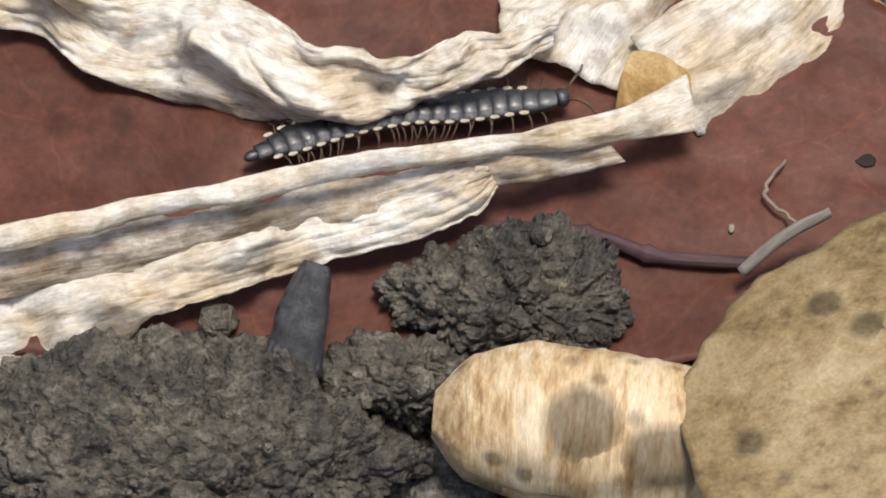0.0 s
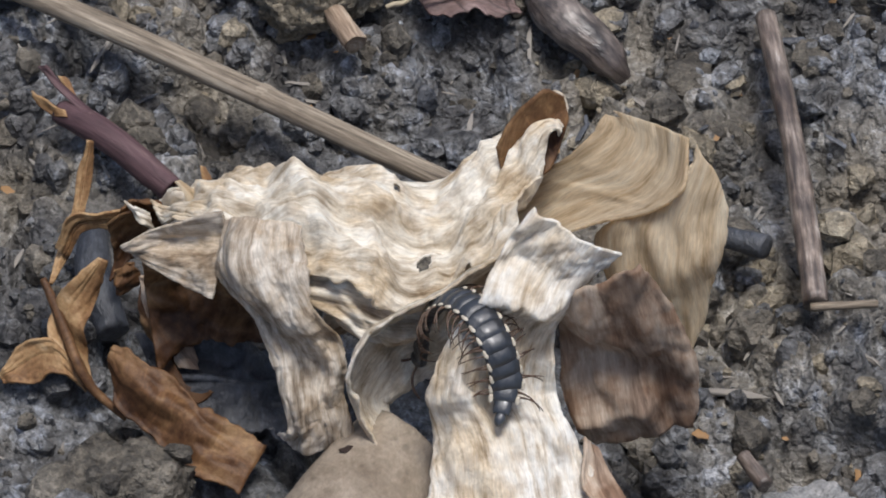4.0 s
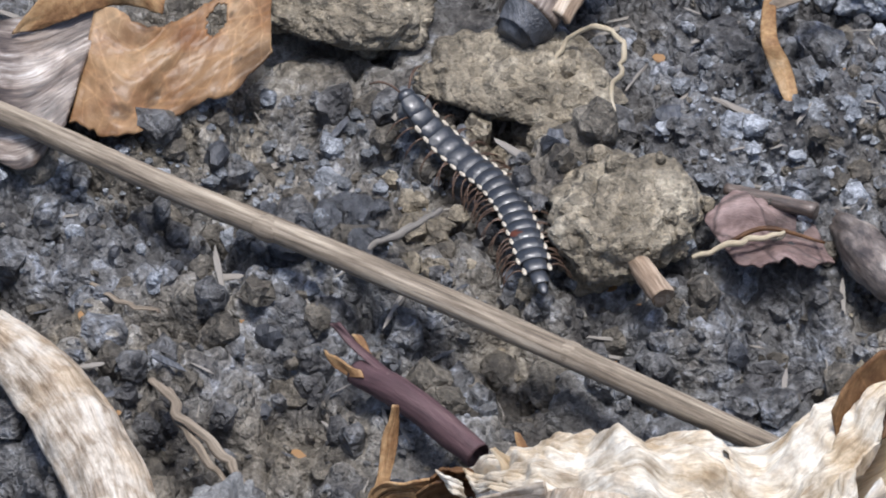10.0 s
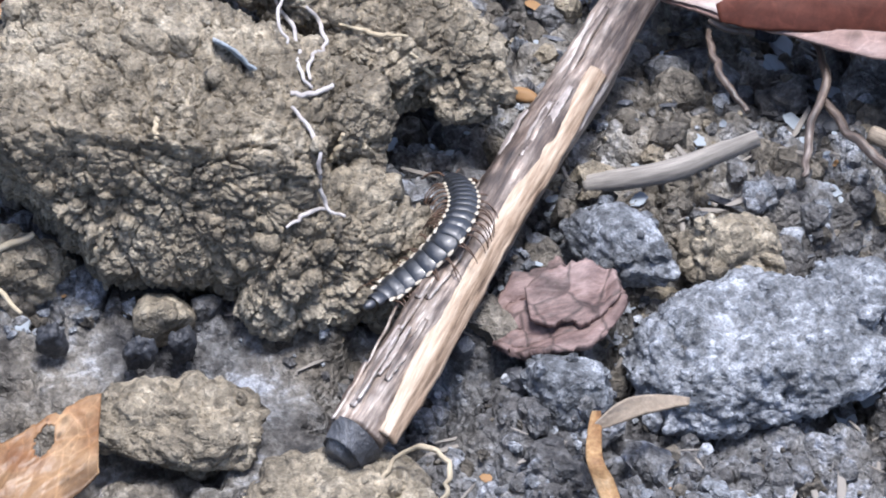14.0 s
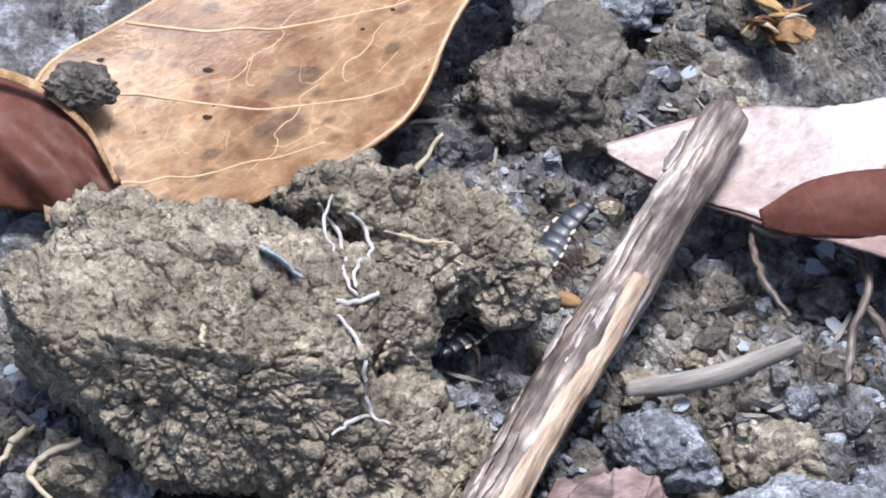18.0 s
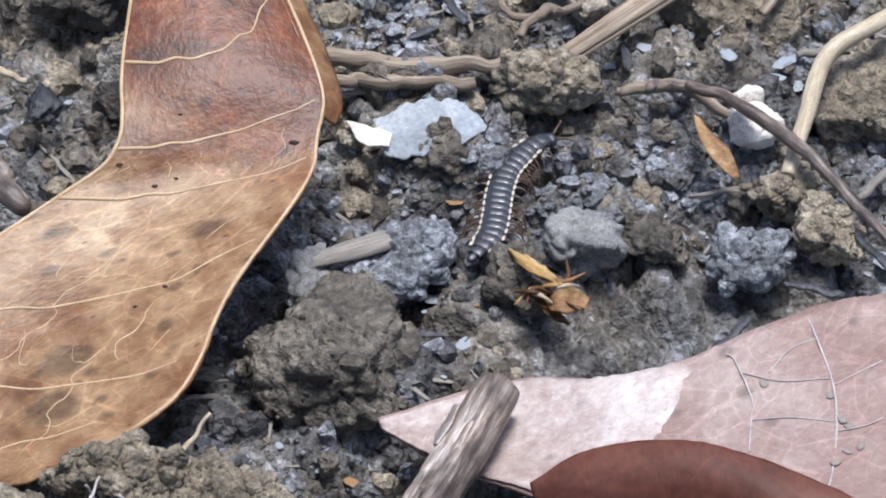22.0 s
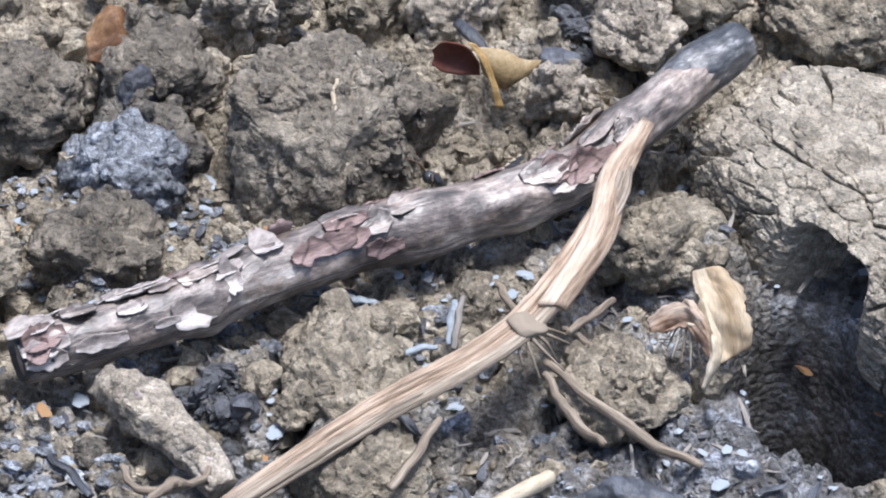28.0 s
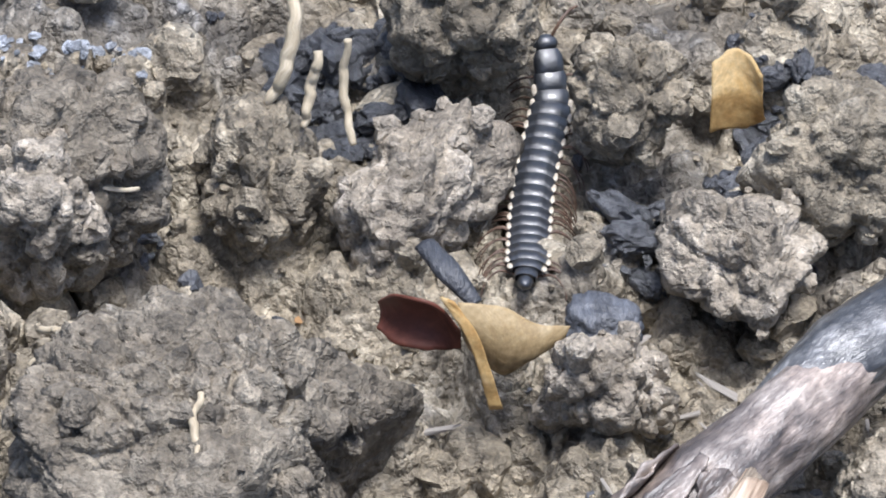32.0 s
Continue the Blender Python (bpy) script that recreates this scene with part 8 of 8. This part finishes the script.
crawl(30, 467.1, 23.0, (66.8, 556.7, -2.5), (66.5, 557.1, 0.8), (66.0, 556.1, 4.0), (65.1, 554.1, 6.5), (64.4, 551.7, 8.8), (65.0, 548.4, 8.8), (65.4, 545.4, 7.4), (64.9, 542.3, 6.1))
crawl(30.5, 475.4, 23.0, (69.4, 553.6, -2.7), (68.6, 554.4, -5.8), (66.9, 556.2, -4.1), (66.6, 557.0, -0.8), (66.5, 556.5, 2.5), (65.8, 554.3, 5.0), (64.9, 551.8, 7.2), (65.1, 548.9, 8.1))
crawl(31, 493.1, 23.0, (70.5, 566.4, 0.0), (70.0, 562.9, 0.7), (69.4, 559.5, 1.5), (68.8, 556.1, 2.4), (69.2, 554.7, 1.2), (69.5, 553.9, -2.2), (68.7, 554.3, -5.6), (67.0, 556.2, -4.2))
crawl(31.5, 501.4, 23.0, (68.7, 574.2, -0.5), (69.2, 570.7, -0.5), (68.8, 567.2, -0.4), (68.2, 563.7, -0.0), (67.5, 560.2, 0.6), (66.9, 556.9, 1.7), (67.5, 554.4, 2.3), (69.4, 554.5, -0.4))
crawl(32, 507.9, 23.6, (70.8, 579.2, 0.6), (71.1, 577.0, -1.5), (70.3, 573.6, -1.5), (69.5, 570.3, -1.3), (68.9, 566.9, -1.0), (68.5, 563.6, -0.2), (68.1, 560.3, 0.9), (67.6, 557.3, 2.4))


def ring_mesh(name, length, wide, keel):
    """One body ring: a glossy arched plate with side keels."""
    th = np.linspace(-0.22 * np.pi, 1.22 * np.pi, 23)
    verts = []
    for y, k, h in ((0.62, 0.80, 0.62), (0.5, 0.88, 0.70), (0.30, 0.97, 0.82), (0.12, 1.0, 1.0), (-0.25, 1.0, 1.06), (-0.48, 0.97, 1.0), (-0.60, 0.90, 0.80)):
        flare = keel * np.exp(-((np.abs(np.cos(th)) - 1) / 0.09) ** 2) * (1.0 if y < 0.4 else 0.5)
        x = np.sign(np.cos(th)) * np.abs(np.cos(th)) ** 0.8 * wide * k * (1 + flare)
        z = np.sign(np.sin(th)) * np.abs(np.sin(th)) ** 0.62 * wide * 0.66 * h + 0.2 * flare * wide
        verts.append(np.stack([x, np.full_like(x, y * length) - 0.25 * flare, z], 1))
    n = len(th)
    return raw_mesh(name, np.vstack(verts), grid_faces(7, n)[:, ::-1], SHELL)


def limb_mesh(name, rows, material):
    v, f, _ = tube(rows, nu=14, nv=6, rough=0.0)
    return raw_mesh(name, v, f, material)


def build_millipede():
    body = base("millipede", (0, 0, 0), "black glossy flat-backed millipede with cream keel tips, walking", "millipede")
    mid = ring_mesh("ring", 1.30, 1.0, 0.28)
    slim = [ring_mesh("ring", 1.28, w, 0.16) for w in (0.80, 0.90, 0.96, 0.84, 0.6)]
    leg_l = limb_mesh("leg", [(-0.5, 0, -0.35, 0.1), (-1.5, 0.15, 0.05, 0.08), (-2.2, 0.05, -0.2, 0.06), (-2.75, -0.25, -0.75, 0.045), (-2.95, -0.5, -1.3, 0.03)], LIMB)
    leg_r = limb_mesh("leg", [(0.5, 0, -0.35, 0.1), (1.5, 0.15, 0.05, 0.08), (2.2, 0.05, -0.2, 0.06), (2.75, -0.25, -0.75, 0.045), (2.95, -0.5, -1.3, 0.03)], LIMB)
    tv, tf = lump((0, 0, 0), (0.2, 0.4, 0.12), sub=2, rough=0.05, crumb=0.0)
    tip = raw_mesh("keel_tip", tv, tf, CREAM)
    rings, legs = [], []
    for n in range(20):
        me = slim[0] if n == 0 else slim[1] if n == 1 else slim[2] if n == 2 else slim[3] if n == 18 else slim[4] if n == 19 else mid
        ring = new("ring", me)
        ring.parent = body
        wide = (0.80, 0.90, 0.96)[n] if n < 3 else (0.84, 0.6)[n - 18] if n > 17 else 1.0
        if n > 0 and n < 19:
            for side in (-1, 1):
                t = new("keel_tip", tip)
                t.parent = ring
                t.location = (side * wide * 1.22 * 0.001, -0.0006, 0.00025)
                for shift in ((0.3,) if n < 4 else (0.3, -0.3)):
                    leg = new("leg", leg_l if side < 0 else leg_r)
                    leg.parent = ring
                    legs.append((leg, n, side, shift))
        rings.append(ring)
    hv, hf = lump((0, 0.55, -0.25), (0.8, 0.6, 0.65), sub=3, rough=0.08, crumb=0.0)
    head = part("head", hv, hf, SHELL, body, "rounded black head")
    for side in (-1, 1):
        me = limb_mesh("antenna", [(side * 0.35, 0.9, -0.1, 0.1), (side * 0.9, 1.7, 0.25, 0.11), (side * 1.6, 2.4, 0.1, 0.11), (side * 2.3, 2.7, -0.3, 0.08)], LIMB)
        ant = new("antenna", me)
        ant.parent = head
    v, f = lump((0, -0.7, -0.1), (0.45, 0.7, 0.4), sub=3, rough=0.05, crumb=0.0)
    tail = part("tail", v, f, SHELL, body, "pointed black tail")
    return body, rings, legs, head, tail


MILLIPEDE = build_millipede()


def on_line(i, s, deep=0):
    """The place at the distance s along the trail, as the line i shows it; past its ends the lines before and after take over."""
    t, gone, length, p, far = LINES[i]
    d = gone - s
    j = i + 1 if d < 0 else i - 1 if d > far[-1] else i
    if j == i or deep > 5 or not 0 <= j < len(LINES):
        place = np.array([np.interp(d, far, p[:, k]) for k in range(3)])
        if d > far[-1]:
            place = p[-1] + (p[-1] - p[-2]) / (far[-1] - far[-2]) * (d - far[-1])
        elif d < 0:
            place = p[0] + (p[0] - p[1]) / (far[1] - far[0]) * -d
        return place
    end = gone if d < 0 else gone - far[-1]
    gap = (p[0] if d < 0 else p[-1]) - on_line(j, end, deep + 1)
    return on_line(j, s, deep + 1) + gap * math.exp(-abs(s - end) / 7)


def trail(t, s):
    """The smoothed place at the distance s along the trail at t seconds."""
    when = [line[0] for line in LINES]
    i = min(max(0, int(np.searchsorted(when, t, "right")) - 1), len(LINES) - 2)
    w = min(1, max(0, (t - when[i]) / (when[i + 1] - when[i])))
    return (1 - w) * on_line(i, s) + w * on_line(i + 1, s)


def body_place(fine, s):
    """The place and turn at a distance along the trail."""
    far, line = fine
    p, a, b = (np.array([np.interp(q, far, line[:, k]) for k in range(3)]) for q in (s, s + 1.0, s - 1.0))
    ahead = Vector(a - b).normalized()
    right = ahead.cross(Vector((0, 0, 1))).normalized()
    up = right.cross(ahead)
    m = Matrix((right, ahead, up)).transposed().to_4x4()
    m.translation = Vector(p) * 0.001
    return m


def motions():
    body, rings, legs, head, tail = MILLIPEDE
    when, gone, length = (np.array([line[k] for line in LINES]) for k in range(3))
    times = np.arange(0, 32.01, 0.25)
    keys = {ob: [] for ob in (body, head, tail, *rings)}
    for t in times:
        s = np.interp(t, when, gone)
        pitch = np.interp(t, when, length) / 20.9
        far = np.arange(s - 28, s + 4, 0.5)
        line = np.array([trail(t, q) for q in far])
        for _ in range(5):
            line[1:-1] = (line[:-2] + 2 * line[1:-1] + line[2:]) / 4
        fine = far, line
        centre = body_place(fine, s - 12).translation
        shift = Matrix.Translation(-centre)
        keys[body].append((t, Matrix.Translation(centre)))
        keys[head].append((t, shift @ body_place(fine, s)))
        for n, ring in enumerate(rings):
            keys[ring].append((t, shift @ body_place(fine, s - 0.6 - n * pitch)))
        keys[tail].append((t, shift @ body_place(fine, s - 0.6 - 19.4 * pitch)))
    for ob, path in keys.items():
        walk(ob, path)
    steps = np.arange(0, 32.01, 0.2)
    for leg, n, side, shift in legs:
        path = []
        for t in steps:
            s = np.interp(t, when, gone)
            swing = 20 * math.sin(s * 0.9 + n * 0.75 + shift * 1.5)
            path.append((t, pose(0, shift * 0.001, 0, 0, side * 6 * math.cos(s * 0.9 + n * 0.75), side * swing)))
        walk(leg, path)


motions()
